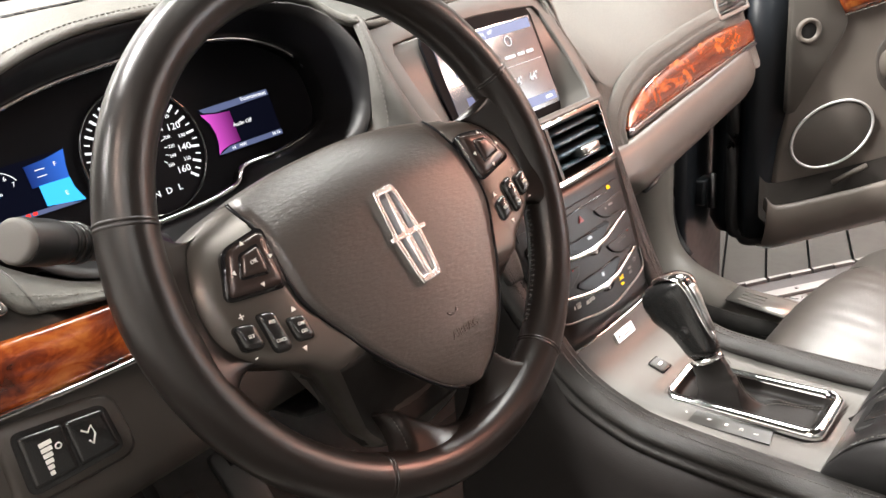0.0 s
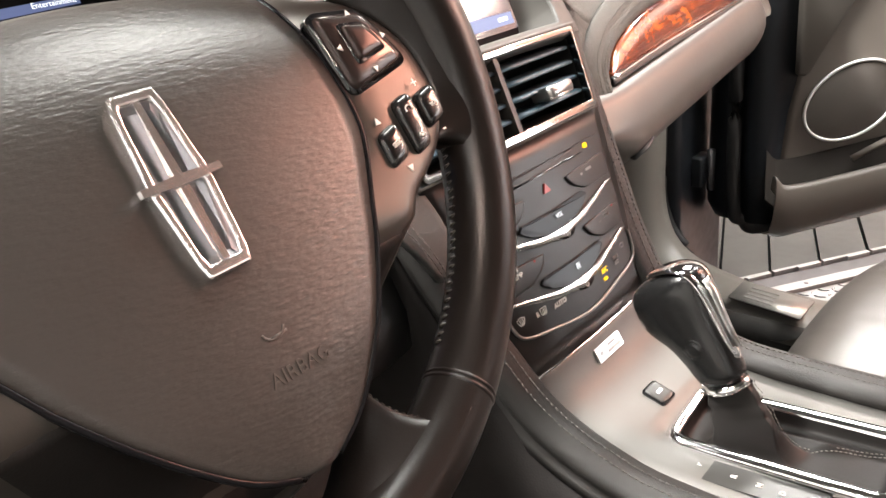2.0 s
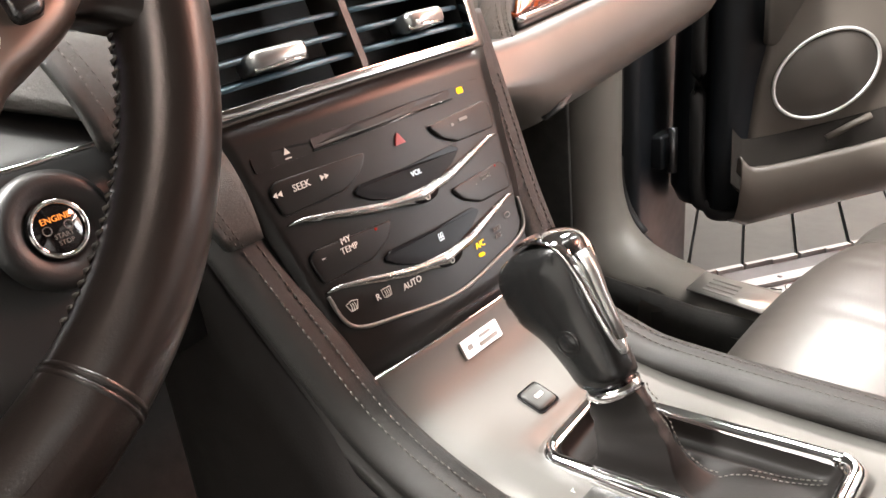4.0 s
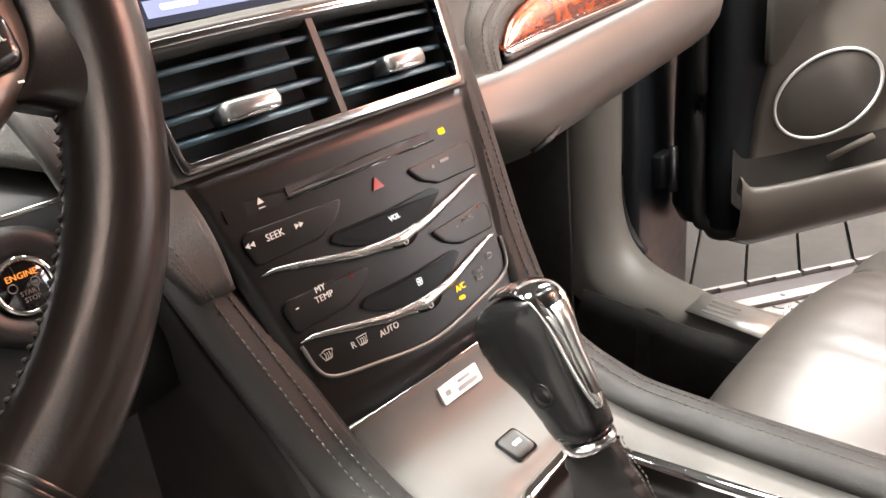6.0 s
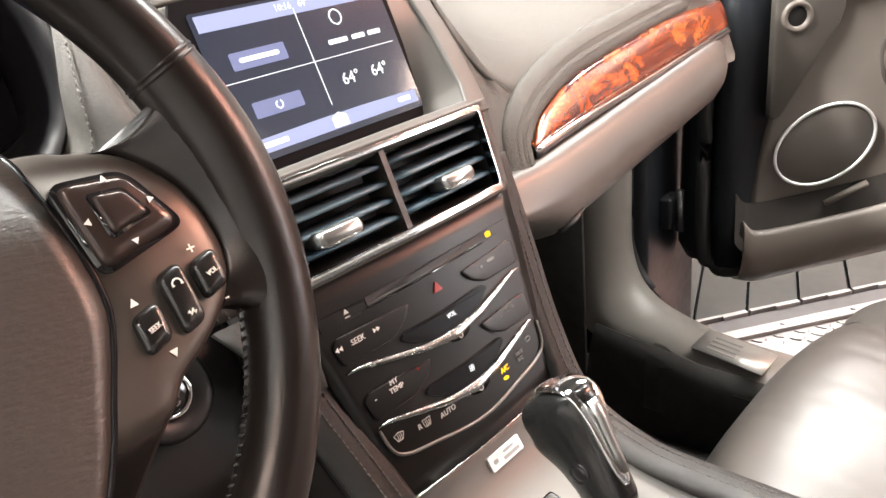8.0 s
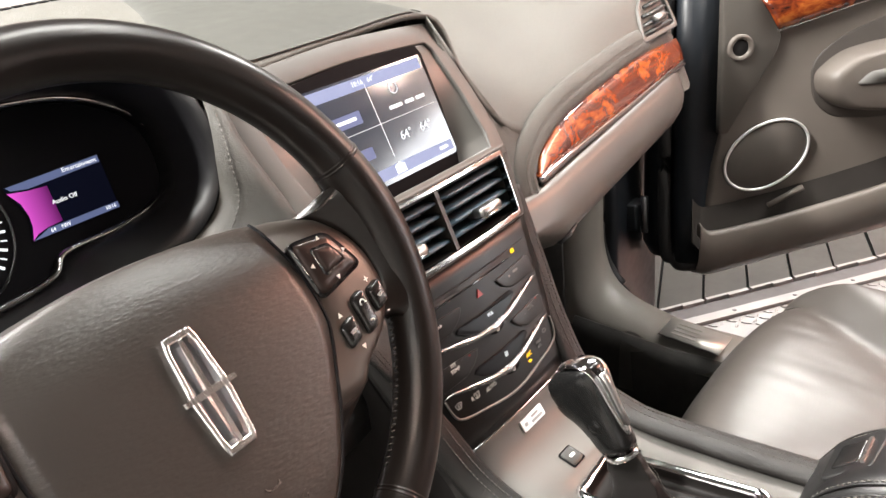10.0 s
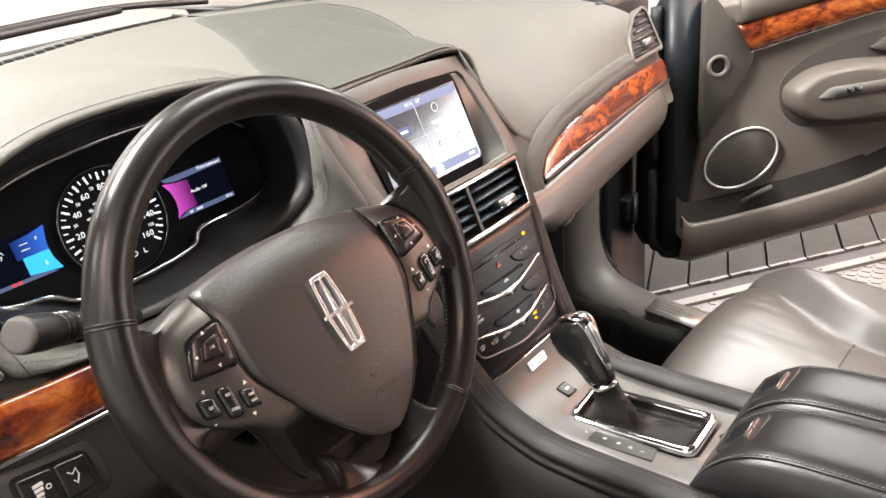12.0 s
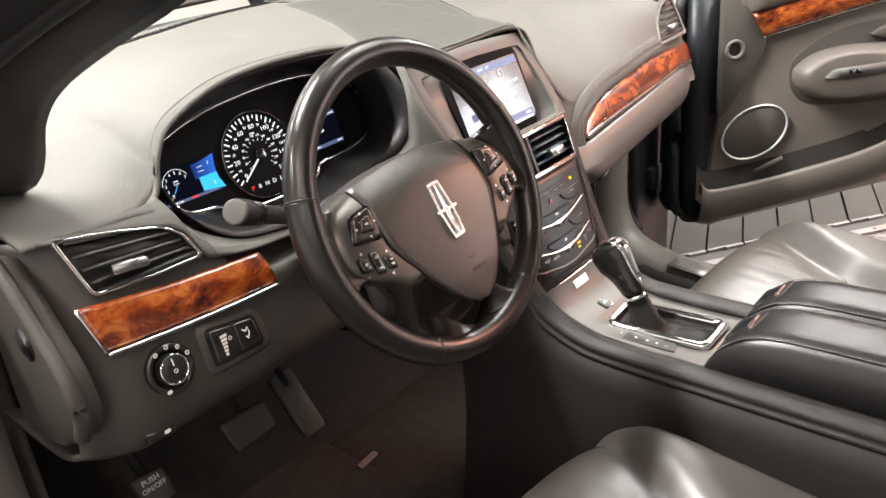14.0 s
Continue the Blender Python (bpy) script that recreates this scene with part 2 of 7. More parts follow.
def words(text, pl, u, v, n, size, material, parent, turn=0.0, name="lettering", squeeze=1.0, align="CENTER"):
    cu = bpy.data.curves.new(name, "FONT")
    cu.body, cu.size, cu.align_x, cu.align_y, cu.extrude, cu.resolution_u = text, size, align, "CENTER", 0.0002, 2
    tmp = bpy.data.objects.new(name, cu)
    me = bpy.data.meshes.new_from_object(tmp)
    bpy.data.objects.remove(tmp)
    o = pl.at(u, v, n)
    du = (pl.at(u + 0.002, v, n) - o).normalized()
    a = radians(turn)
    ax = du * math.cos(a) + pl.v * math.sin(a)
    ay = pl.v * math.cos(a) - du * math.sin(a)
    az = ax.cross(ay)
    for vert in me.vertices:
        c = vert.co
        vert.co = o + ax * (c.x * squeeze) + ay * c.y + az * c.z
    me.materials.clear()
    me.materials.append(material)
    ob = new(name, me)
    top = parent
    while top.parent:
        top = top.parent
    ob.parent = parent
    if parent is top:
        ob.matrix_parent_inverse = Matrix.Translation(-top.location)
    return ob


def box(lo, hi, bm=None):
    bm = bm or bmesh.new()
    x0, y0, z0 = lo
    x1, y1, z1 = hi
    return loft([[(x0, y0, z), (x1, y0, z), (x1, y1, z), (x0, y1, z)] for z in (z0, z1)], True, True, bm=bm)


def stitches(line, step, name, parent, up=(0, 0, 1), r=0.0007, material=None):
    """A row of thread stitches lying along a line."""
    bm = bmesh.new()
    line = [Vector(p) for p in line]
    acc, last = 0.0, line[0]
    for a, b in zip(line, line[1:]):
        d = (b - a)
        L = d.length
        if L < 1e-6:
            continue
        d.normalize()
        s = -acc
        while s + step <= L:
            s += step
            c = a + d * s
            sweep([c - d * step * 0.33, c, c + d * step * 0.33], [r * 0.5, r, r * 0.5], 5, bm=bm)
        acc = L - s
    return P(name, bm, material or THREAD, parent)


PILLAR = mat("pillar_plastic", (0.020, 0.018, 0.016), 0.5, spec=0.3, grain=0.2, scale=900, vary=0.1)
FRAMEP = mat("frame_satin", (0.058, 0.056, 0.051), 0.50, metal=0.1, grain=0.08, scale=1500, vary=0.05)
RINGM = mat("bright_satin_ring", (0.80, 0.80, 0.79), 0.40, metal=0.55, vary=0.03)
TOUCHBAND = glow("touch_band", (0.40, 0.44, 0.66), 1.0)
CAPG = mat("stalk_cap_grey", (0.11, 0.105, 0.098), 0.5, grain=0.2, scale=900, vary=0.05)
THREAD = mat("thread", (0.10, 0.095, 0.085), 0.7)
RIM_THREAD = mat("rim_thread", (0.05, 0.045, 0.04), 0.6)
HUBP = mat("hub_satin", (0.078, 0.070, 0.062), 0.36, metal=0.55, grain=0.05, scale=1500, vary=0.06)
HUB_SHADE = mat("hub_shade_black", (0.013, 0.0115, 0.0105), 0.55, spec=0.25, grain=0.15, scale=900, vary=0.08)
HOODL = mat("hood_lining_black", (0.0055, 0.0055, 0.006), 0.42, spec=0.28, grain=0.2, scale=900, vary=0.15)
COVER_INK = mat("embossed_worn", (0.075, 0.063, 0.055), 0.42)
BUTTON = mat("button_brown_black", (0.045, 0.033, 0.030), 0.22, metal=0.4, vary=0.1)
GLOSSY_BTN = mat("black_button", (0.012, 0.012, 0.012), 0.22, vary=0.1, coat=0.3)
DIALP = mat("dial_black", (0.006, 0.006, 0.007), 0.5, vary=0.2, spec=0.03)
DARKCHROME = mat("dark_chrome", (0.75, 0.75, 0.76), 0.12, metal=1.0, vary=0.05)
SCREEN_DARK = glow("screen_dark", (0.01, 0.012, 0.03), 0.3)
PURPLE = glow("screen_purple", (0.55, 0.05, 0.45), 1.3)
BLUE = glow("screen_blue", (0.03, 0.10, 0.55), 0.9)
CYAN = glow("screen_cyan", (0.05, 0.48, 0.95), 1.5)
BLUEBAND = glow("screen_band", (0.17, 0.21, 0.40), 0.7)


def fade(m, axis, a, b, colours):
    """Let a lit field change its colour along an axis of the place, between a and b."""
    nt = m.node_tree
    n, l = nt.nodes, nt.links
    tc, sep, mr, rp = n.new("ShaderNodeTexCoord"), n.new("ShaderNodeSeparateXYZ"), n.new("ShaderNodeMapRange"), n.new("ShaderNodeValToRGB")
    l.new(tc.outputs["Object"], sep.inputs[0])
    l.new(sep.outputs[axis], mr.inputs["Value"])
    mr.inputs["From Min"].default_value, mr.inputs["From Max"].default_value = a, b
    l.new(mr.outputs["Result"], rp.inputs["Fac"])
    rp.color_ramp.elements[0].color, rp.color_ramp.elements[1].color = (*colours[0], 1), (*colours[1], 1)
    l.new(rp.outputs["Color"], n["Principled BSDF"].inputs["Emission Color"])


fade(PURPLE, 0, -0.312, -0.276, ((0.72, 0.10, 0.62), (0.05, 0.006, 0.06)))
fade(BLUE, 0, -0.492, -0.455, ((0.01, 0.02, 0.12), (0.05, 0.20, 0.85)))
TOUCH = glow("touch_screen_lit", (0.060, 0.070, 0.105), 0.55)
TOUCH.node_tree.nodes["Principled BSDF"].inputs["Roughness"].default_value = 0.10
TOUCH.node_tree.nodes["Principled BSDF"].inputs["Specular IOR Level"].default_value = 0.9
SCREENBTN = glow("screen_button", (0.30, 0.33, 0.55), 0.7)
# Blue in this base colour paints in windscreen light reflected by the slats
SLAT = mat("vent_slat", (0.065, 0.115, 0.150), 0.42, metal=0.2, vary=0.1)
TABM = mat("tab_satin", (0.34, 0.34, 0.33), 0.30, metal=0.9, vary=0.05)
WINGM = mat("wing_chrome", (0.36, 0.36, 0.35), 0.24, metal=1.0, vary=0.04)
BADGEM = mat("badge_metal", (0.92, 0.91, 0.90), 0.24, metal=1.0, vary=0.02, rvar=0.03)
VENTM = mat("vent_frame_metal", (0.40, 0.40, 0.40), 0.14, metal=1.0, vary=0.03, rvar=0.03)
SLIDERM = mat("slider_black", (0.008, 0.008, 0.009), 0.22, vary=0.1, rvar=0.03, spec=0.08)
# Near-black for the shade inside the map pocket
POCKET_SHADE = mat("pocket_shade", (0.022, 0.019, 0.017), 0.9, spec=0.1, grain=0.3, scale=500, vary=0.1)
DIM_INK = mat("dim_ink", (0.20, 0.19, 0.18), 0.5)
REDDOT = glow("red_dot", (0.6, 0.03, 0.02), 0.25)
BRUSHED = mat("brushed_plate", (0.66, 0.65, 0.62), 0.34, metal=0.9, vary=0.05)
DARKINK = mat("dark_ink", (0.26, 0.26, 0.25), 0.5)
SATIN_D = mat("satin_button", (0.030, 0.030, 0.028), 0.35, metal=0.2)
KNOB = mat("knob_black", (0.0055, 0.0055, 0.0055), 0.24, spec=0.4, rvar=0.03, vary=0.15, grain=0.04, scale=800, coat=0.1)
BOOT = mat("boot_leather", (0.009, 0.008, 0.0075), 0.52, spec=0.18, rvar=0.05, grain=0.12, scale=700, vary=0.2)
ARMB = mat("armrest_leather", (0.0115, 0.011, 0.0112), 0.33, rvar=0.02, grain=0.12, scale=500, kind="leather", vary=0.15)
MAT_DARK = mat("dark_soft_panel", (0.036, 0.037, 0.032), 0.62, grain=0.3, scale=900, vary=0.04)
SLAT_D = mat("black_slat", (0.022, 0.022, 0.022), 0.42, vary=0.1)
KICKP = mat("kick_plastic", (0.155, 0.142, 0.127), 0.45, grain=0.2, scale=700, vary=0.08)
SILLP = mat("sill_satin", (0.30, 0.29, 0.27), 0.35, metal=0.6, vary=0.05)
CHROME_D = mat("dull_steel", (0.20, 0.20, 0.21), 0.35, metal=1.0, vary=0.1)
PEDALM = mat("pedal_rubber", (0.045, 0.043, 0.040), 0.6, grain=0.3, scale=300, vary=0.2)
SAILP = mat("corner_plastic", (0.075, 0.067, 0.059), 0.5, grain=0.25, scale=700, vary=0.07)
DOORP = mat("door_plastic", (0.118, 0.101, 0.088), 0.46, grain=0.25, scale=700, vary=0.07)
# Darker door plastic; on the armrest plate it paints in the recess's shade
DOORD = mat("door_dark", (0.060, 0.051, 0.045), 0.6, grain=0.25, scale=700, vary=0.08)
GRILLE = mat("speaker_grille", (0.075, 0.065, 0.057), 0.55, grain=0.9, scale=1600, vary=0.1)
GLOVEP = mat("glovebox_plastic", (0.074, 0.065, 0.057), 0.42, rvar=0.03, metal=0.2, grain=0.1, scale=1200, vary=0.05)
ROOFL = mat("roof_lining", (0.16, 0.155, 0.14), 0.95, grain=0.4, scale=500, vary=0.05)
SIDEP = mat("console_side", (0.014, 0.0125, 0.012), 0.62, spec=0.14, grain=0.3, scale=600, vary=0.1)
RAILL = mat("rail_leather", (0.0145, 0.0135, 0.0125), 0.44, spec=0.38, rvar=0.03, grain=0.35, scale=520, kind="leather", vary=0.1)
# Dash leather again, darkened for the shade the wedge shows from some angles
WEDGE = mat("wedge_leather", (0.055, 0.053, 0.047), 0.46, rvar=0.03, grain=0.5, scale=420, kind="leather", vary=0.07)
RAISED = mat("raised_edge", (0.16, 0.155, 0.145), 0.35, metal=0.5)

# ---------- showroom ----------
WALL = mat("white_wall", (0.78, 0.78, 0.75), 0.8, grain=0.2, scale=60, vary=0.04, vscale=2)
# Unseen wall stretch, coloured red-brown only to tint the wheel's reflections
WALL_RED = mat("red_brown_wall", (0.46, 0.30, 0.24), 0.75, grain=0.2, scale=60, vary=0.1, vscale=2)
CEIL = mat("ceiling_paint", (0.085, 0.085, 0.083), 0.9, vary=0.03, vscale=2)
TILE = mat("floor_tile", (0.022, 0.021, 0.019), 0.5, spec=0.12, rvar=0.05, grain=0.15, scale=120, vary=0.25, vscale=5)
GROUT = mat("grout", (0.02, 0.02, 0.02), 0.9)
LED = glow("led_panel", (1.0, 0.98, 0.94), 6.0)

tagged(part("ground", box((-5, -6, -0.2), (6, 6, -0.006)), GROUT, smooth=False), "grey concrete showroom ground under the tiles", "ground", kind="structure")
for nm, lo, hi, m in (("wall_north", (-5.2, 6, -0.2), (6.2, 6.2, 3.5), WALL), ("wall_south", (-5.2, -6.2, -0.2), (6.2, -6, 3.5), WALL),
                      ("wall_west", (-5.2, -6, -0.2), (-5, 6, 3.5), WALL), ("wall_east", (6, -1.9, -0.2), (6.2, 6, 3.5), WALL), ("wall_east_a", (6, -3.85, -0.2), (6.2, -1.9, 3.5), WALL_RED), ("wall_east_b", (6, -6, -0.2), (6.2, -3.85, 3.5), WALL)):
    tagged(part(nm, box(lo, hi), m, smooth=False), "plain painted showroom wall", "wall", kind="structure")
tagged(part("ceiling", box((-5.2, -6.2, 3.5), (6.2, 6.2, 3.7)), CEIL, smooth=False), "dark painted showroom ceiling with long lights", "ceiling", kind="structure")


def ceiling_light(x, y, sx, sy, lit, label):
    t = thing("ceiling_light", (x, y, 3.5), label, "lamp", "ceiling lights")
    P("housing", box((x - sx / 2 - 0.03, y - sy / 2 - 0.03, 3.40), (x + sx / 2 + 0.03, y + sy / 2 + 0.03, 3.5)), CHROME_D, t, smooth=False)
    P("diffuser", box((x - sx / 2, y - sy / 2, 3.385), (x + sx / 2, y + sy / 2, 3.40)), lit, t, "glowing diffuser", smooth=False)


# Glow of the added panel that reflects red in the wheel
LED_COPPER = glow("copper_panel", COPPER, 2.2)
# Unseen ceiling lights; some are added only to brighten wall and wheel
for args in ((-1.5, 1.2, 2.4, 0.2), (1.0, 0.35, 1.3, 0.5), (-0.6, 4.4, 3.0, 0.3), (3.6, 0.6, 0.8, 0.9), (1.4, -1.3, 0.3, 2.0), (5.4, -3.2, 0.2, 2.4), (-1.9, -1.0, 0.10, 1.2), (-3.4, -2.2, 0.16, 4.0), (-1.2, -3.4, 0.16, 4.0)):
    ceiling_light(*args, LED, "long white LED ceiling light that is switched on")
ceiling_light(3.7, -2.0, 1.1, 1.1, LED_COPPER, "unseen copper-red panel added for red reflections on the wheel")

# unseen glowing pane, added and sized for the white glare on the touch screen
GLARE_GLOW = glow("glare_glow", (0.95, 0.97, 1.0), 17.0)
pane_ob = tagged(part("glare_pane", box((5.955, -5.9, 0.85), (5.985, -3.95, 2.92)), GLARE_GLOW, smooth=False), "unseen bright pane added for glare on the touch screen", "window", kind="structure")
for y in (-5.9, -4.92, -3.95):
    part("pane_bar", box((5.93, y - 0.03, 0.82), (5.99, y + 0.03, 2.95)), CEIL, pane_ob, smooth=False)

# ---------- car shell ----------
shell = thing("car_body", (0, 0, 0), "dark blue car body with its doors open", "car body", kind="structure")
P("floor_pan", box((-0.86, -1.9, 0.24), (0.86, 0.95, 0.30)), CARPET, shell, "dark carpeted floor", smooth=False)
# firewall, sloped toe board
P("toe_board", loft([[(x, 0.62, 0.30), (x, 0.86, 0.52), (x, 0.92, 0.80), (x, 0.95, 1.14)] for x in (-0.80, 0.0, 0.80)]), CARPET, shell, solid=0.02)
# bonnet and cowl in front of the windscreen
P("bonnet", loft([[(x * w, y, z - 0.10 * abs(x) ** 2) for x in (-1, -0.8, -0.4, 0, 0.4, 0.8, 1)] for w, y, z in ((0.80, 1.19, 1.11), (0.84, 1.5, 1.12), (0.82, 2.1, 1.05), (0.72, 2.35, 0.92), (0.70, 2.4, 0.6))]), PAINT, shell, "dark blue bonnet", solid=0.02, subsurf=1)
P("cowl", loft([[(x, 0.965 - 0.33 * (x / 0.8) ** 2, 1.192), (x, 1.08 - 0.30 * (x / 0.8) ** 2, 1.185), (x, 1.20 - 0.1 * (x / 0.8) ** 2, 1.12)] for x in [i * 0.1 - 0.8 for i in range(17)]]), PLASTIC_D, shell, "black plastic cowl", solid=0.01)
# roof and its lining
P("roof", loft([[(x * 0.54, y, z - 0.05 * x * x) for x in (-1, -0.5, 0, 0.5, 1)] for y, z in ((-0.02, 1.60), (-0.4, 1.68), (-1.0, 1.69), (-1.9, 1.66), (-2.6, 1.58))]), ROOFL, shell, "grey cloth roof lining", solid=0.03, subsurf=1)
for s in (-1, 1):
    P("hinge_pillar", box((min(s * 0.85, s * 1.07), 0.376, 0.30), (max(s * 0.85, s * 1.07), 0.62, 1.13)), JAMB, shell, "dark painted hinge pillar", bevel=0.02)
    P("front_wing", loft([[(s * 0.80, y, 1.10), (s * 1.0, y, 1.08), (s * 1.075, y, 0.95), (s * 1.075, y, 0.40)] for y in (0.46, 0.9, 1.5, 2.1)]), PAINT, shell, "dark painted front wing", solid=0.01)
# rear closing of the cabin
P("rear_wall", loft([[(x, -1.95, 0.3), (x, -1.95, 1.05), (x * 0.8, -2.2, 1.60)] for x in (-0.8, 0.8)]), LEATHER_D, shell, solid=0.05)
for s in (-1, 1):
    P("rear_door_panel", loft([[(s * 0.80, y, 0.30), (s * 0.82, y, 0.75), (s * 0.79, y, 1.03)] for y in (-0.80, -1.3, -2.0)]), LEATHER_D, shell, "dark closed rear door", solid=0.05)
    P("middle_pillar", sweep([(s * 0.80, -0.78, 0.95), (s * 0.76, -0.80, 1.25), (s * 0.64, -0.84, 1.60)], 0.045, 10), LEATHER_D, shell, "dark middle pillar")
    P("rear_pillar", sweep([(s * 0.78, -2.0, 1.0), (s * 0.70, -2.1, 1.35), (s * 0.60, -2.2, 1.62)], 0.07, 10), LEATHER_D, shell, "dark rear pillar")


def sill(side):
    s = side
    rows = [[(s * x, y, z) for x, z in ((0.70, 0.30), (0.715, 0.43), (0.745, 0.448), (0.795, 0.448), (0.812, 0.42), (0.83, 0.25))] for y in (-1.4, -0.6, 0.1, 0.30)]
    P("sill", loft(rows), PLASTIC, shell, "dark grey plastic door sill", solid=0.01)


sill(1)
sill(-1)

# ---------- dashboard ----------
dash = thing("dashboard", (0, 0.4, 1.0), "grey leather dashboard with burl wood inlays", "dashboard")
# profiles of the top from the windscreen to the driver, each for one distance across
PROF_SIDE = (
    (-0.76, (0.690, 1.12), (.55, 1.13), (.47, 1.135), (.40, 1.135), (.34, 1.13), (.29, 1.125), (.255, 1.118)),
    (-0.66, (0.770, 1.15), (.60, 1.16), (.50, 1.165), (.42, 1.16), (.36, 1.15), (.30, 1.13), (.252, 1.108)),
    (-0.59, (0.810, 1.165), (.63, 1.175), (.52, 1.185), (.43, 1.185), (.36, 1.172), (.31, 1.148), (.275, 1.112)),
    (-0.565, (0.830, 1.17), (.64, 1.183), (.53, 1.193), (.44, 1.197), (.37, 1.193), (.32, 1.178), (.288, 1.156)),
)
PROF_HOOD = (
    (-0.53, (0.840, 1.175), (.65, 1.19), (.54, 1.20), (.45, 1.207), (.38, 1.209), (.33, 1.203), (.297, 1.188)),
    (-0.43, (0.880, 1.185), (.68, 1.20), (.57, 1.21), (.48, 1.22), (.40, 1.228), (.35, 1.227), (.307, 1.217)),
    (-0.29, (0.920, 1.19), (.72, 1.203), (.60, 1.213), (.50, 1.222), (.42, 1.228), (.36, 1.228), (.308, 1.220)),
    (-0.19, (0.950, 1.195), (.74, 1.20), (.60, 1.205), (.50, 1.212), (.42, 1.216), (.36, 1.215), (.303, 1.206)),
)
PROF_MIDDLE = (
    (-0.15, (0.960, 1.195), (.74, 1.20), (.60, 1.20), (.50, 1.20), (.42, 1.20), (.34, 1.192), (.256, 1.1755)),
    (0.0, (0.970, 1.20), (.75, 1.205), (.60, 1.205), (.50, 1.205), (.42, 1.20), (.34, 1.193), (.259, 1.1775)),
    (0.155, (0.960, 1.20), (.75, 1.205), (.60, 1.205), (.50, 1.20), (.42, 1.195), (.335, 1.188), (.252, 1.1760)),
    (0.175, (0.955, 1.20), (.74, 1.203), (.59, 1.20), (.48, 1.19), (.39, 1.175), (.30, 1.145), (.225, 1.11)),
    (0.20, (0.950, 1.20), (.73, 1.20), (.58, 1.195), (.46, 1.18), (.35, 1.15), (.255, 1.10), (.196, 1.045)),
)
PROF_RIGHT = (
    (0.27, (0.930, 1.195), (.70, 1.195), (.55, 1.185), (.43, 1.165), (.32, 1.12), (.228, 1.06), (.186, 1.005)),
    (0.40, (0.890, 1.19), (.67, 1.185), (.53, 1.17), (.42, 1.145), (.325, 1.105), (.243, 1.055), (.201, 1.022)),
    (0.60, (.81, 1.175), (.62, 1.172), (.50, 1.162), (.41, 1.148), (.34, 1.128), (.275, 1.092), (.232, 1.042)),
    (0.76, (.69, 1.15), (.54, 1.15), (.46, 1.148), (.39, 1.142), (.325, 1.130), (.272, 1.105), (.240, 1.042)),
    (0.83, (.62, 1.13), (.50, 1.13), (.44, 1.128), (.38, 1.12), (.335, 1.108), (.295, 1.085), (.25, 1.036)),
)
NET = PROF_SIDE + PROF_HOOD + PROF_MIDDLE + PROF_RIGHT


def dash_net(ku, kv):
    cols = [smooth_line([(r[0], *r[1 + j]) for r in NET], ku) for j in range(7)]
    return [smooth_line([c[i] for c in cols], kv) for i in range(ku)]


TOP = dash_net(103, 19)
P("top_pad", loft(TOP), LEATHER, dash, "smooth grey leather top pad", solid=0.006)


def face_y(x, z):
    return 0.168 + 0.055 * min(1, max(0, (x - 0.23) / 0.57)) + (z - 0.968) * 0.387


# face behind the wood on the passenger's side
rows = []
for i in range(24):
    x = 0.150 + 0.675 * i / 23
    edge = min(TOP, key=lambda r: abs(r[-1].x - x))[-1]
    zt = edge.z
    rows.append([(x, edge.y + (face_y(x, zt - k) - edge.y) * min(1, k / 0.03) if zt - k > 0.94 else face_y(x, 0.94), max(0.94, zt - k)) for k in (0.0, 0.012, 0.03, 0.05, 0.08, 0.12, 0.17, 0.24)])
P("face_panel", loft(rows), LEATHER, dash, solid=0.01)

WOOD_LOW = [(0.227, 0.966), (0.33, 0.970), (0.44, 0.972), (0.56, 0.9735), (0.70, 0.9760), (0.822, 0.980)]
WOOD_UP = [(0.229, 0.969), (0.262, 0.9900), (0.345, 1.0090), (0.47, 1.0165), (0.64, 1.0220), (0.822, 1.0165)]
lo = smooth_line([(x, face_y(x, z), z) for x, z in WOOD_LOW], 30)
up = smooth_line([(x, face_y(x, z), z) for x, z in WOOD_UP], 30)
out = Vector((0, -0.93, 0.36))
bm = loft([[a + (b - a) * t + out * (0.004 + 0.003 * math.sin(math.pi * min(1, max(0, t)))) for t in (0, 0.15, 0.35, 0.6, 0.85, 1)] for a, b in zip(lo, up)])
wood_r = P("wood_inlay", bm, WOOD, dash, "glossy orange burl wood inlay with chrome lower edge", solid=0.01)
P("chrome_strip", sweep([p + out * 0.006 + Vector((0, 0, -0.003)) for p in lo], 0.0032, 8), CHROME, wood_r, "thin chrome strip")
P("gap_strip", sweep([p + out * 0.006 + Vector((0, 0, -0.0085)) for p in lo], 0.0030, 8), RUBBER, wood_r, "black gap under the strip")

# glove box bulge
rows = []
for i in range(31):
    x = 0.135 + 0.68 * i / 30
    zt = 0.957 if x < 0.226 else 0.957 + (x - 0.226) / 0.574 * 0.019
    k = 1 - max(0, (x - 0.70) / 0.115) ** 3 * 0.75
    kl = min(1, 0.55 + (x - 0.135) / 0.25)
    prof = ((0.0, 0.0), (-0.014, -0.004), (-0.026, -0.026), (-0.031, -0.055 * kl), (-0.012, -0.085 * kl), (0.035, -0.105 * kl), (0.12, -0.115 * kl), (0.22, -0.10))
    rows.append([(x, face_y(x, zt) + a + (1 - k) * 0.05, zt + b * k) for a, b in prof])
glove = [smooth_line(r, 16) for r in rows]
gb = P("glovebox_lid", loft(glove), GLOVEP, dash, "smooth satin grey glovebox lid", solid=0.008)

# ---------- centre stack ----------
STK = Plate((0, 0.118, 0.973), 20.7, 0, 0.5)
stack = thing("center_stack", (0, 0.16, 0.80), "dark satin centre stack with touch screen and climate controls", "center stack")


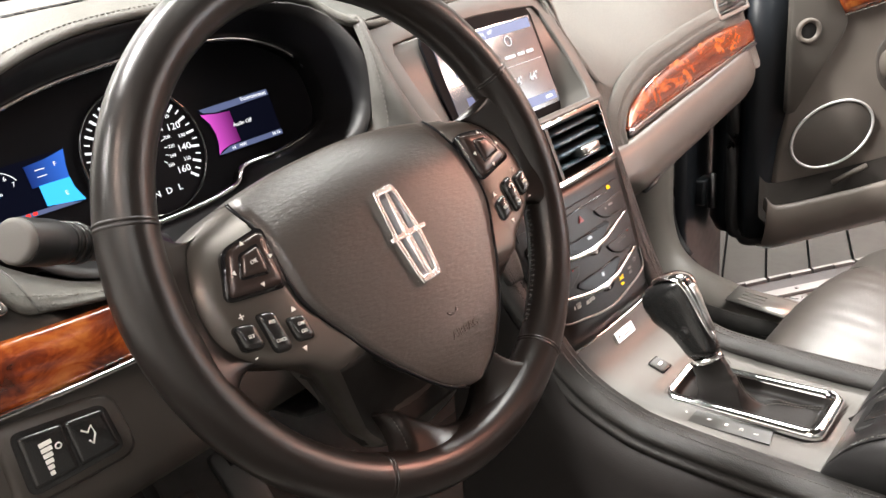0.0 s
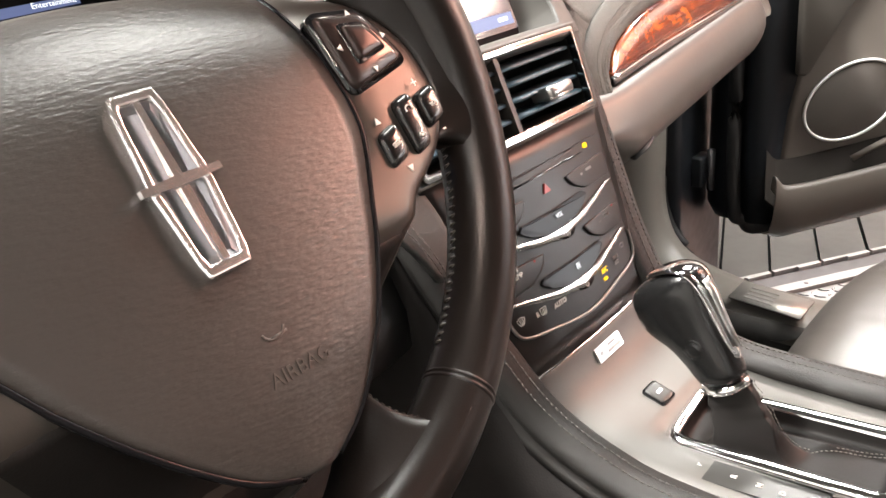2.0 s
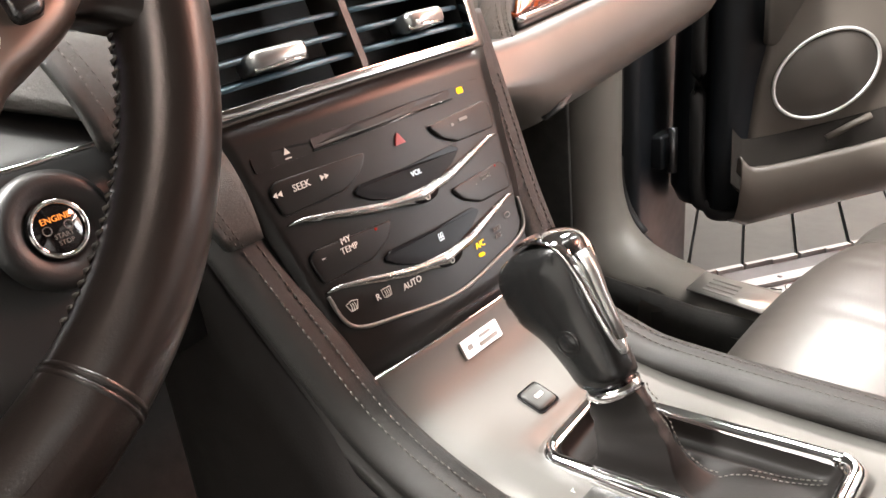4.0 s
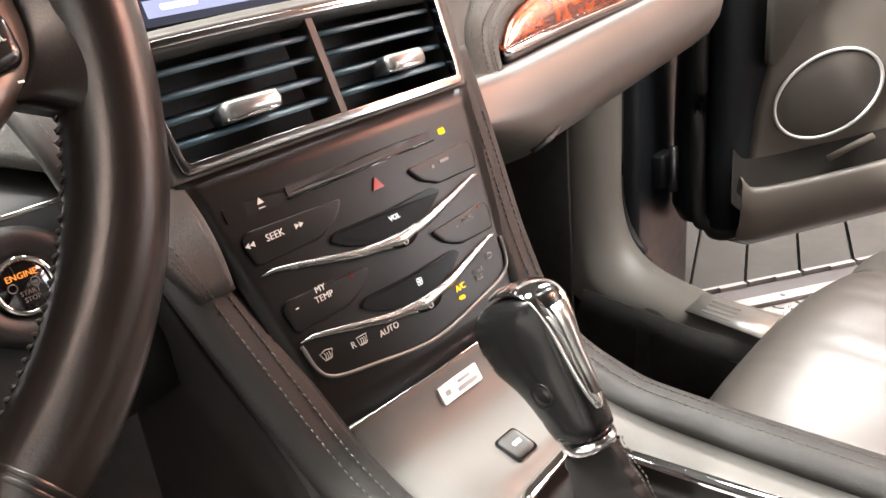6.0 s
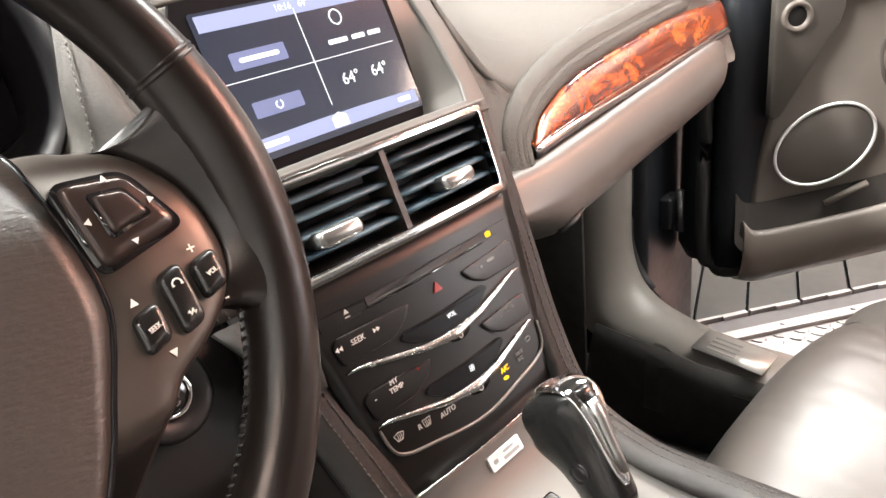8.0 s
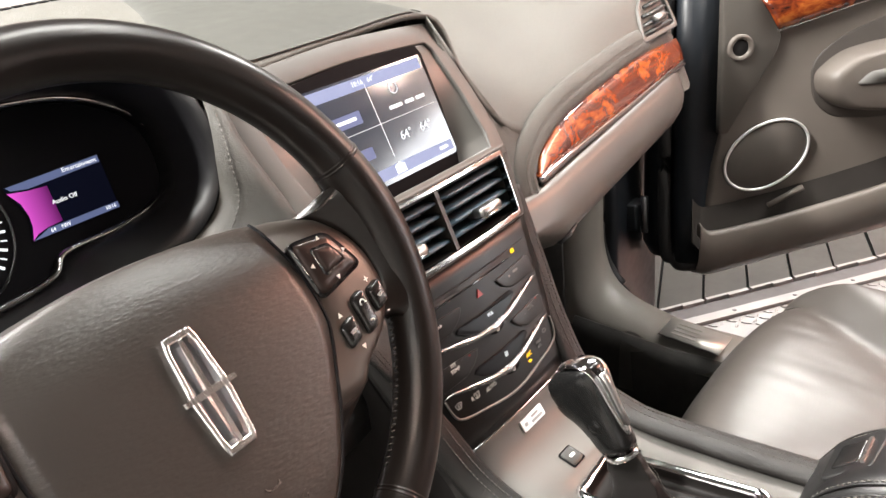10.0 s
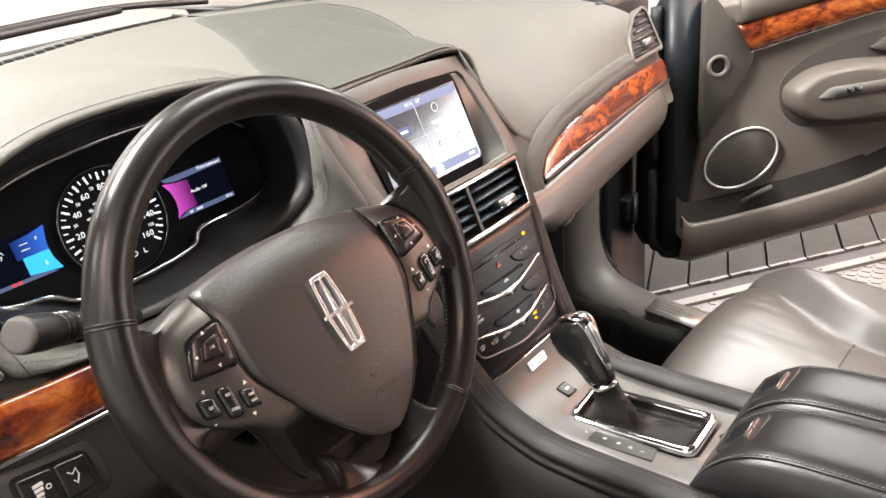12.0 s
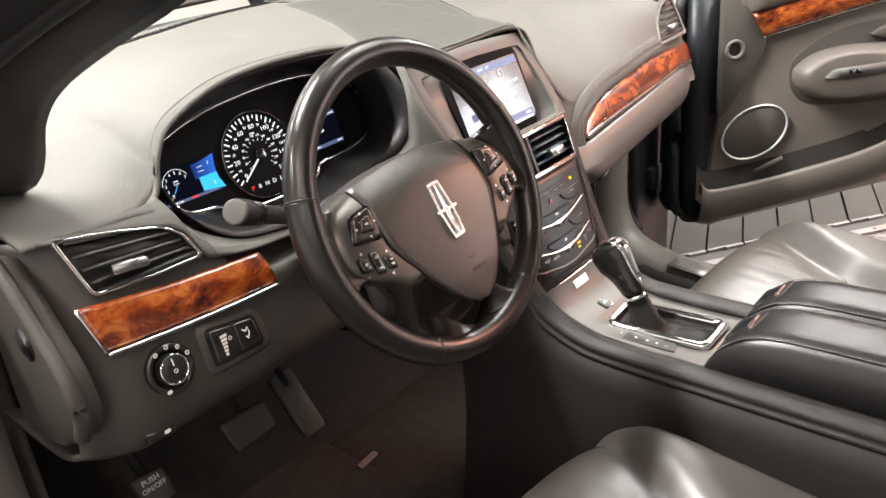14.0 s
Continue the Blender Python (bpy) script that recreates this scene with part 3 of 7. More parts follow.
def half(s):
    pts = ((-0.075, 0.142), (-0.06, 0.137), (0.0, 0.128), (0.09, 0.111), (0.176, 0.096))
    for (a, wa), (b, wb) in zip(pts, pts[1:]):
        if s <= b:
            return wa + (wb - wa) * (s - a) / (b - a)
    return pts[-1][1]


def stack_skin(s0, s1, n, n_in):
    rows = []
    for i in range(n):
        s = s0 + (s1 - s0) * i / (n - 1)
        w = half(s)
        rows.append([STK.at(w * k, -s, n_in) for k in [j / 10 - 1 for j in range(21)]])
    return loft(rows)


P("control_panel", stack_skin(0.004, 0.1757, 12, 0), STACKP, stack, "dark satin panel", solid=0.012)
# ---------- centre console ----------
console = thing("center_console", (0, -0.2, 0.30), "leather edged centre console with a satin silver panel", "console")
PROF = [(0.0550, 0.8085), (0.0490, 0.7935), (0.038, 0.780), (0.020, 0.771), (0.0, 0.7645), (-0.025, 0.757), (-0.06, 0.752), (-0.12, 0.750), (-0.18, 0.750), (-0.225, 0.752)]
prof = smooth_line([(0, y, z) for y, z in PROF], 26)
rows = []
for p in prof:
    t = min(1, max(0, (p.y + 0.02) / 0.075))
    wl = -0.080 - 0.016 * t
    wr = 0.086 + 0.010 * t
    rows.append([Vector((wl + (wr - wl) * j / 12, p.y + 0.5 * t * (wl + (wr - wl) * j / 12) ** 2, p.z)) for j in range(13)])
# the panel is sunk under the lever's boot
for row in rows:
    for p in row:
        if -0.036 < p.x < 0.046 and -0.180 < p.y < -0.026:
            p.z -= 0.020
P("silver_panel", loft(rows), SATIN, console, "satin silver console panel", solid=0.006)


def rail(side):
    """Leather edge that runs from the side of the stack down and back along the console."""
    s = side
    mid = smooth_line([(s * (0.145 if s > 0 else 0.139), 0.150, 0.985), (s * 0.132, 0.115, 0.915), (s * 0.116, 0.078, 0.845), (s * 0.106, 0.040, 0.792), (s * 0.104, -0.012, 0.766), (s * 0.105, -0.07, 0.758), (s * 0.106, -0.25, 0.757), (s * 0.108, -0.75, 0.757)], 60)
    rows = []
    for i, p in enumerate(mid):
        a, b = mid[max(0, i - 1)], mid[min(59, i + 1)]
        d = (b - a).normalized()
        w = Vector((s, 0, 0))
        up = w.cross(d) if s < 0 else d.cross(w)
        up = up if up.z > 0 or up.y < 0 else -up
        if up.y > 0.5:
            up = -up
        ring = []
        for cx, cy in ((-0.019, -0.012), (-0.020, 0.001), (-0.014, 0.006), (0.0, 0.0075), (0.011, 0.005), (0.0165, -0.001), (0.017, -0.008), (0.0135, -0.012), (0.018, -0.015), (0.019, -0.022)):
            ring.append(p + w * cx + up * cy)
        rows.append(ring)
    r = P("edge_rail", loft(rows), RAILL, console, "dark leather edge with twin stitching", solid=0.004)
    for off in (-0.006, 0.004):
        stitches([p + Vector((s * off, 0, 0)) + Vector((0, -0.0045, 0.0068)) for p in mid[6:]], 0.005, "stitching", r, material=RIM_THREAD)
    return mid


RAIL_L, RAIL_R = rail(-1), rail(1)
for s in (-1, 1):
    mid = RAIL_L if s < 0 else RAIL_R
    rows = []
    for p in mid:
        k = min(1, max(0, (p.z - 0.757) / 0.2))
        rows.append([Vector((p.x + s * 0.0165, p.y + 0.004, p.z - 0.018)), Vector((p.x + s * (0.028 - 0.01 * k), p.y + 0.03 * k, p.z - 0.06)), Vector((p.x + s * (0.034 - 0.03 * k), p.y + 0.05 * k, 0.55)), Vector((p.x + s * 0.045, p.y + 0.05 * k, 0.30))])
    P("side_panel", loft(rows), SIDEP, console, "dark grey plastic side", solid=0.006)

# ---------- passenger door ----------
DOOR = Plate((1.03, 0.16, 0.0), 0, -48)
door = thing("passenger_door", (1.03, 0.16, 0.45), "open car door with grey trim and round speaker", "car door")


def soft_panel(pl, outline, n0, n1, rim, material, name, parent, label="", steps=4):
    """A padded panel: outline (u, v), bulging from n0 at its rim to n1."""
    cu = sum(p[0] for p in outline) / len(outline)
    cv = sum(p[1] for p in outline) / len(outline)
    rows = [[pl.at(u, v, n0 - 0.01) for u, v in outline]]
    for k in range(steps + 1):
        a = math.pi / 2 * k / steps
        f = rim * (1 - math.cos(a))
        row = []
        for u, v in outline:
            d = math.hypot(u - cu, v - cv)
            q = max(0.05, 1 - f / d)
            row.append(pl.at(cu + (u - cu) * q, cv + (v - cv) * q, n0 + (n1 - n0) * math.sin(a)))
        rows.append(row)
    return P(name, loft(rows, True, True), material, parent, label)


shell_out = [(-0.19, 0.54), (-0.175, 0.51), (-0.12, 0.490), (0.2, 0.53), (0.60, 0.59), (0.95, 0.65), (1.0, 0.72), (1.0, 1.13), (0.6, 1.13), (0.2, 1.12), (-0.13, 1.11), (-0.17, 1.05), (-0.185, 0.8)]
soft_panel(DOOR, shell_out, -0.10, -0.055, 0.03, JAMB, "door_shell", door, "dark painted door shell")
seal = [DOOR.at(u, v, -0.035) for u, v in [(-0.165, 1.1), (-0.168, 0.8), (-0.165, 0.56), (-0.145, 0.520), (-0.09, 0.500), (0.2, 0.540), (0.6, 0.60), (0.95, 0.655)]]
P("door_seal", sweep(smooth_line(seal, 50), 0.014, 8), RUBBER, door, "black rubber seal")
trim_out = [(-0.078, 1.10), (-0.080, 0.80), (-0.10, 0.62), (-0.115, 0.56), (-0.09, 0.508), (0.1, 0.530), (0.40, 0.580), (0.90, 0.66), (0.95, 0.75), (0.95, 1.12), (0.5, 1.115), (0.1, 1.11)]
soft_panel(DOOR, trim_out, -0.05, 0.0, 0.02, DOORP, "trim_panel", door, "grey plastic trim panel")


# ---------- steering wheel ----------
WH = Plate((-0.385, 0.0225, 1.083), 23.2)
turned = Matrix.Rotation(radians(1.5), 3, -WH.u.cross(WH.v))
WH.u, WH.v = turned.inverted() @ WH.u, turned.inverted() @ WH.v
wheel = thing("steering_wheel", (-0.385, 0.0225, 1.083), "black leather steering wheel with silver-grey hub and chrome badge", "steering wheel")
R0, RT = 0.181, 0.0172


def rim_point(a, b, grow=0.0):
    """A point on the rim: a round the wheel, b round the tube; the grips swell near the side spokes."""
    sw = 1.0 + 0.10 * math.exp(-((abs(math.degrees(math.atan2(math.sin(a), abs(math.cos(a)))) - 5) / 16) ** 2)) + grow
    r = RT * sw
    return WH.at((R0 + r * math.cos(b)) * math.cos(a), (R0 + r * math.cos(b)) * math.sin(a), r * 1.06 * math.sin(b))


def puckered(k, j):
    """The leather gathers along the laced inner side of the grips."""
    deg = (k * 360 / 288 + 180) % 360 - 180
    laced = (-53 < deg < 14) or deg > 166 or deg < -127
    return 0.018 * math.sin(k * 2.6) * math.exp(-((j - 10.5) / 1.8) ** 2) if laced else 0.0


rows = [[rim_point(2 * math.pi * k / 288, 2 * math.pi * j / 20, puckered(k, j)) for j in range(20)] for k in range(289)]
bm = loft(rows, True)
bmesh.ops.remove_doubles(bm, verts=bm.verts, dist=1e-6)
rim = P("rim", bm, RIM, wheel, "worn black leather rim")
for deg in (160.8, 20.2, -58.5, -120.5):
    rows = []
    for da, g in ((-0.9, -0.02), (-0.6, 0.022), (-0.2, 0.034), (-0.05, -0.05), (0.05, -0.05), (0.2, 0.034), (0.6, 0.022), (0.9, -0.02)):
        rows.append([rim_point(radians(deg + da), 2 * math.pi * j / 20, g) for j in range(20)])
    P("seam", loft(rows, True), RIM, rim, "raised leather seam")
for a0, a1 in ((-53, 14), (166, 233)):
    bm = bmesh.new()
    for k in range(45):
        a = radians(a0 + (a1 - a0) * k / 44)
        sweep([rim_point(a + 0.004, radians(183), 0.012), rim_point(a, radians(190), 0.045), rim_point(a - 0.004, radians(197), 0.012)], [0.0005, 0.0009, 0.0005], 5, bm=bm)
    P("lacing", bm, RIM_THREAD, rim, "dark thread lacing")

HALFW = [(0.060, 0.0955), (0.052, 0.0965), (0.035, 0.0955), (0.01, 0.0965), (-0.016, 0.0965), (-0.032, 0.0925), (-0.057, 0.0790), (-0.0714, 0.0710), (-0.093, 0.056), (-0.1126, 0.039), (-0.126, 0.024), (-0.134, 0.008)]
COV = [(p.x, p.y) for p in smooth_line([(v, w, 0) for v, w in HALFW], 30)]


def cover_n(u, v):
    return 0.0100 + 0.013 * max(0, min(1, -v / 0.1)) - 0.028 * max(0, (v + 0.012) / 0.072) ** 2.2


def bow(u, v):
    """The top of the cover and of the hub sinks towards both sides."""
    return 0.011 * min(1, abs(u) / 0.0965) ** 2 * max(0, min(1, v / 0.06))


rows = []
for v, w in COV:
    rows.append([WH.at((j / 10 - 1) * w, v - bow((j / 10 - 1) * w, v), cover_n(0, v) + 0.004 - 0.0032 * (j / 10 - 1) ** 2) for j in range(21)])
rows.insert(0, [WH.at((j / 10 - 1) * 0.0945, 0.0605 - bow((j / 10 - 1) * 0.0945, 0.06), -0.040) for j in range(21)])
cover = P("airbag_cover", loft(rows), COVER, wheel, "warm grey grained airbag cover", solid=0.012)
for k in (0, -1):
    P("cover_joint", sweep([r[k] - WH.n * 0.0006 + WH.u * (0.0007 if k else -0.0007) for r in rows[1:]], 0.0015, 6), SLIDERM, cover, "dark joint round the cover")
# badge, a plain open bar shape in chrome
EMB = Plate(WH.at(0.0015, -0.019, cover_n(0, -0.019) + 0.0038), 31.0)
EMB.u, EMB.v = turned.inverted() @ EMB.u, turned.inverted() @ EMB.v
badge = P("badge", frame_slab(EMB, [(-0.0132, 0.0), (-0.0108, 0.030), (-0.0092, 0.0365), (0.0092, 0.0365), (0.0108, 0.030), (0.0132, 0.0), (0.0108, -0.030), (0.0092, -0.0365), (-0.0092, -0.0365), (-0.0108, -0.030)], [(-0.0092, 0.0), (-0.0075, 0.027), (-0.0062, 0.0315), (0.0062, 0.0315), (0.0075, 0.027), (0.0092, 0.0), (0.0075, -0.027), (0.0062, -0.0315), (-0.0062, -0.0315), (-0.0075, -0.027)], -0.003, 0.0042), BADGEM, wheel, "plain chrome badge frame", smooth=False, bevel=0.0012)
P("badge_bed", slab(EMB, [(-0.0094, 0.0), (-0.0076, 0.027), (-0.0063, 0.0318), (0.0063, 0.0318), (0.0076, 0.027), (0.0094, 0.0), (0.0076, -0.027), (0.0063, -0.0318), (-0.0063, -0.0318), (-0.0076, -0.027)], -0.003, 0.0010, inset=0.003, drop=-0.0014), CHROME_D, badge, "dull chrome bed between the bars", smooth=False)
P("badge_bar", slab(EMB, [(-0.0014, 0.033), (0.0014, 0.033), (0.0030, 0.0), (0.0014, -0.033), (-0.0014, -0.033), (-0.0030, 0.0)], -0.003, 0.0048, inset=0.0012, drop=0.002), BADGEM, badge, smooth=False)
P("badge_crossbar", slab(EMB, [(-0.0175, 0.0014), (-0.004, 0.0024), (0.004, 0.0024), (0.0175, 0.0014), (0.0175, -0.0014), (0.004, -0.0024), (-0.004, -0.0024), (-0.0175, -0.0014)], -0.003, 0.0062, inset=0.0008, drop=0.0014), BADGEM, badge, smooth=False)
# faint embossed mark and word low on the cover
words("AIRBAG", Plate(WH.at(0.008, -0.0975, cover_n(0, -0.098) + 0.0042), 23.2), 0, 0, 0, 0.0080, COVER_INK, cover, name="embossed_word")
P("embossed_mark", sweep([WH.at(0.005 + 0.005 * math.cos(radians(a)), -0.080 + 0.004 * math.sin(radians(a)), cover_n(0, -0.080) + 0.0045) for a in range(190, 351, 20)], 0.0006, 6), COVER_INK, cover)
P("embossed_mark", sweep([WH.at(0.0015, -0.0835, cover_n(0, -0.08) + 0.0045), WH.at(0.0105, -0.083, cover_n(0, -0.08) + 0.0045)], 0.0005, 6), COVER_INK, cover)


# hub trim that frames the cover, carries the switches and falls away below them
def hub_n(u, v):
    n = cover_n(0, max(v + bow(u, v * 1.22), -0.07)) + 0.0008 - 0.006 * min(1, max(0, (0.0945 - abs(u)) / 0.02)) * min(1, max(0, (v + 0.055) / 0.03)) - 0.004 * max(0, (abs(u) - 0.09) / 0.07) ** 2
    if v < -0.070:
        n -= 0.95 * (-0.070 - v)
    return n


EDGE = [(0.0, 0.060), (0.05, 0.0570), (0.0934, 0.0495), (0.115, 0.0450), (0.138, 0.037), (0.150, 0.022), (0.158, 0.004), (0.1595, -0.012), (0.1575, -0.026), (0.150, -0.0385), (0.138, -0.0485), (0.124, -0.0565), (0.112, -0.0625), (0.102, -0.073), (0.091, -0.089), (0.078, -0.109), (0.063, -0.131), (0.050, -0.150), (0.040, -0.162), (0.0, -0.168)]
right = smooth_line([(u, v, 0) for u, v in EDGE], 60)
outline = [(p.x, p.y) for p in right] + [(-p.x, p.y) for p in right[-2:0:-1]]
rows = []
for q, d in ((1.0, -0.030), (1.0, -0.012), (0.992, -0.0065), (0.972, -0.0025), (0.94, -0.0006), (0.90, 0.0), (0.84, 0.0), (0.76, 0.0), (0.66, 0.0), (0.5, 0.0), (0.48, -0.03)):
    rows.append([WH.at(u * q, (v + 0.03) * q - 0.03, max(-0.046, hub_n(u * q, (v + 0.03) * q - 0.03)) + d * (0.3 if v > 0.045 and q < 1 else 1.0)) for u, v in outline])
hub = P("hub_trim", loft(rows, True, True), HUBP, wheel, "silver-grey satin hub trim")
# dark sheet below the switches, down to the lower spoke; its black stands for shade
low_edge = sorted((p.y, p.x) for p in right if p.y < -0.064 and p.x > 0.03)
rows = []
for k in range(25):
    v = -0.0715 - 0.0845 * k / 24
    w = next((x0 + (x1 - x0) * (v - y0) / (y1 - y0) for (y0, x0), (y1, x1) in zip(low_edge, low_edge[1:]) if y0 <= v <= y1), low_edge[0][1]) + 0.0012
    row = []
    for j in range(25):
        e = j / 12 - 1
        row.append(WH.at(w * e, v, max(-0.046, hub_n(w * e, v)) + (0.0014 if k else -0.004) - 0.030 * max(0, (abs(e) - 0.86) / 0.14) ** 3))
    rows.append(row)
P("hub_foot", loft(rows), HUB_SHADE, wheel, "dark sheet for the shaded foot of the hub", solid=0.003)
# column cover behind the hub
rows = []
for q, n in ((0.80, -0.04), (0.72, -0.065), (0.60, -0.095), (0.55, -0.20)):
    rows.append([WH.at(0.125 * q * math.cos(a), -0.02 + 0.085 * q * math.sin(a), n) for a in [2 * math.pi * k / 24 for k in range(24)]])
P("column_cover", loft(rows, True, True), PLASTIC_D, wheel, "black column cover")
# leather spoke ends that flow from the hub's edge onto the rim
INNER = [(0.124, 0.0405), (0.1365, 0.0355), (0.148, 0.0215), (0.1555, 0.004), (0.157, -0.012), (0.155, -0.025), (0.148, -0.037), (0.137, -0.0465)]
for s in (-1, 1):
    ie_ = smooth_line([(u, v, hub_n(u, v) - 0.0045) for u, v in INNER], 30)
    rows = []
    for i, p in enumerate(ie_):
        a = radians(18.5 - 38.5 * i / 29)
        q = Vector(((R0 - 0.003) * math.cos(a), (R0 - 0.003) * math.sin(a), 0.0170))
        end = abs(2 * i / 29 - 1) ** 6
        front, rear = [], []
        for t in (0.0, 0.12, 0.3, 0.5, 0.7, 0.88, 1.0):
            c = p.lerp(q, t)
            c.z -= 0.008 * end * math.sin(math.pi * t) - 0.0010 * math.sin(math.pi * t)
            c.y += (0.006 if i > 14 else -0.008) * abs(2 * i / 29 - 1) ** 5 * math.sin(math.pi * t ** 0.8)
            front.append(WH.at(s * c.x, c.y, c.z))
            rear.append(WH.at(s * c.x, c.y * 0.96, c.z - 0.016))
        rows.append(front + rear[::-1])
    P("side_spoke", loft(rows, True, True), RIM, wheel, "worn leather spoke end")
# leather of the lower spoke: one sheet with two legs, cut out in a bow round the hub's foot
rows = []
for k in range(33):
    e = k / 16 - 1
    top_ = Vector((0.0500 * e, -0.1665 + 0.0380 * abs(e) ** 1.7, -0.003 - 0.007 * e * e))
    a = radians(-90 + 27.5 * e)
    low_ = Vector(((R0 - 0.003) * math.cos(a), (R0 - 0.003) * math.sin(a), 0.0178))
    turn_ = Vector((0.0530 * e, -0.167 + 0.010 * e * e, 0.0115 - 0.004 * e * e))
    row = [WH.at(top_.x, top_.y + 0.001, top_.z - 0.014)]
    for q in range(9):
        f = q / 8
        c = top_ * (1 - f) ** 2 + turn_ * (2 * f * (1 - f)) + low_ * f * f
        row.append(WH.at(c.x, c.y, c.z))
    rows.append(row)
for end in (0, -1):
    s, side_ = (1 if end else -1), rows[end]
    for away, back in ((0.0030, 0.0012), (0.0052, 0.0050), (0.0058, 0.013), (0.0050, 0.026)):
        ring = [p + WH.u * s * away * (1 - 0.5 * i / 9) - WH.n * back for i, p in enumerate(side_)]
        rows.insert(len(rows) if end else 0, ring)
foot = P("lower_spoke", loft(rows), RIM, wheel, "black leather lower spoke with two legs", solid=0.004)
for ring in (rows[2], rows[-3]):
    stitches([p + WH.n * 0.0006 for p in ring[1:]], 0.0034, "stitching", foot, r=0.0006, material=RIM_THREAD)


def round_button(pl, outline, n0, n1, name, parent, material, soft=0.0022, label=""):
    cu = sum(p[0] for p in outline) / len(outline)
    cv = sum(p[1] for p in outline) / len(outline)
    rows = []
    for f, h in ((0, 0.0), (0, 0.55), (0.35, 0.85), (1.0, 1.0), (2.4, 1.06)):
        row = []
        for u, v in outline:
            d = math.hypot(u - cu, v - cv)
            q = max(0.1, 1 - soft * f / d)
            row.append(pl.at(cu + (u - cu) * q, cv + (v - cv) * q, n0 + (n1 - n0) * h))
        rows.append(row)
    return P(name, loft(rows, True, True), material, parent, label)


def corner_round(pts, r, k=4):
    """Round the corners of a polygon."""
    out = []
    n = len(pts)
    for i in range(n):
        p, a, b = Vector(pts[i]), Vector(pts[i - 1]), Vector(pts[(i + 1) % n])
        da, db = (a - p), (b - p)
        ra = min(r, da.length * 0.45, db.length * 0.45)
        p0, p1 = p + da.normalized() * ra, p + db.normalized() * ra
        for j in range(k + 1):
            t = j / k
            q = p0 * (1 - t) ** 2 + p * 2 * t * (1 - t) + p1 * t * t
            out.append((q.x, q.y))
    return out


def arrow(pl, u, v, n, r, deg, parent, material=None):
    o = [(u + r * math.cos(radians(deg + a)), v + r * math.sin(radians(deg + a))) for a in (0, 120, 240)]
    return P("arrow_mark", slab(pl, o, n - 0.0004, n), material or WHITE_PAINT, parent, smooth=False)


PADQ = [(-0.1275, 0.0235), (-0.0985, 0.0270), (-0.1015, -0.0115), (-0.1405, -0.0040)]
PAD = Plate(WH.at(0, 0, 0.0034), 23.2)
PAD.u, PAD.v, PAD.n = WH.u, (WH.v - WH.n * 0.10).normalized(), (WH.n + WH.v * 0.10).normalized()
for s in (-1, 1):
    q = [(-s * u, v) for u, v in PADQ]
    if s > 0:
        q = q[::-1]
    cu, cv = s * 0.1172, 0.0088
    P("button_recess", slab(PAD, corner_round([(cu + (u - cu) * 1.10, cv + (v - cv) * 1.10) for u, v in q], 0.007), 0.002, 0.0086), GLOSS, hub)
    pad = round_button(PAD, corner_round(q, 0.006), 0.004, 0.0118, "direction_pad", hub, BUTTON, 0.0034, "brown-black direction pad")
    mid = corner_round([(cu + (u - cu) * 0.46, cv + 0.001 + (v - cv) * 0.46) for u, v in q], 0.0025)
    P("groove", slab(PAD, corner_round([(cu + (u - cu) * 0.54, cv + 0.001 + (v - cv) * 0.54) for u, v in q], 0.003), 0.011, 0.0124), GLOSS, pad)
    round_button(PAD, mid, 0.011, 0.0150, "ok_button", pad, BUTTON, 0.0020)
    for du, dv, deg in ((0, 0.0140, 90), (0, -0.0135, -90), (-0.0138, 0.0, 180), (0.0138, 0.0, 0)):
        arrow(PAD, cu + du, cv + dv, 0.0127, 0.0018, deg, pad)
    if s < 0:
        words("OK", PAD, cu, cv + 0.001, 0.0157, 0.0036, WHITE_PAINT, pad)
    names = (("SET", "RES CNCL", "ON OFF") if s < 0 else ("VOL", "", "SEEK"))
    for k, (bu, bv, w, h) in enumerate(((0.1405, -0.0290, 0.0138, 0.0175), (0.1240, -0.0335, 0.0122, 0.0275), (0.1070, -0.0395, 0.0138, 0.0175))):
        b = round_button(PAD, rrect(s * bu, bv, w, h, 0.0035, 3, slant=0.25 * s), 0.003, 0.0112, "rocker_button", hub, GLOSSY_BTN, 0.002, "black rocker switch")
        tx = names[k].split()
        for i, wd in enumerate(tx):
            words(wd, PAD, s * bu, bv + (0.0 if len(tx) == 1 else (0.0062 - 0.0124 * i if k == 1 else 0.0026 - 0.0052 * i)), 0.0120, 0.0031, WHITE_PAINT, b, turn=12 * s, squeeze=0.9)
        if s > 0 and k == 1:
            P("phone_mark", sweep([PAD.at(0.1240 + 0.0022 * math.cos(radians(a)), -0.0275 + 0.0022 * math.sin(radians(a)), 0.0119) for a in range(-20, 201, 20)], [0.0008] + [0.0004] * 10 + [0.0008], 5), WHITE_PAINT, b)
            P("voice_mark", sweep([PAD.at(0.1222 + 0.0006 * i, -0.0405 + 0.0012 * math.sin(2.1 * i), 0.0119) for i in range(7)], 0.0004, 5), WHITE_PAINT, b)
    arrow(PAD, s * 0.1052, -0.0270, 0.0090, 0.0022, 90, hub)
    arrow(PAD, s * 0.1105, -0.0515, 0.0090, 0.0022, -90, hub)
    words("+", PAD, s * 0.1385, -0.0165, 0.0085, 0.0080, WHITE_PAINT, hub)
    words("-", PAD, s * 0.1425, -0.0412, 0.0085, 0.0080, WHITE_PAINT, hub)

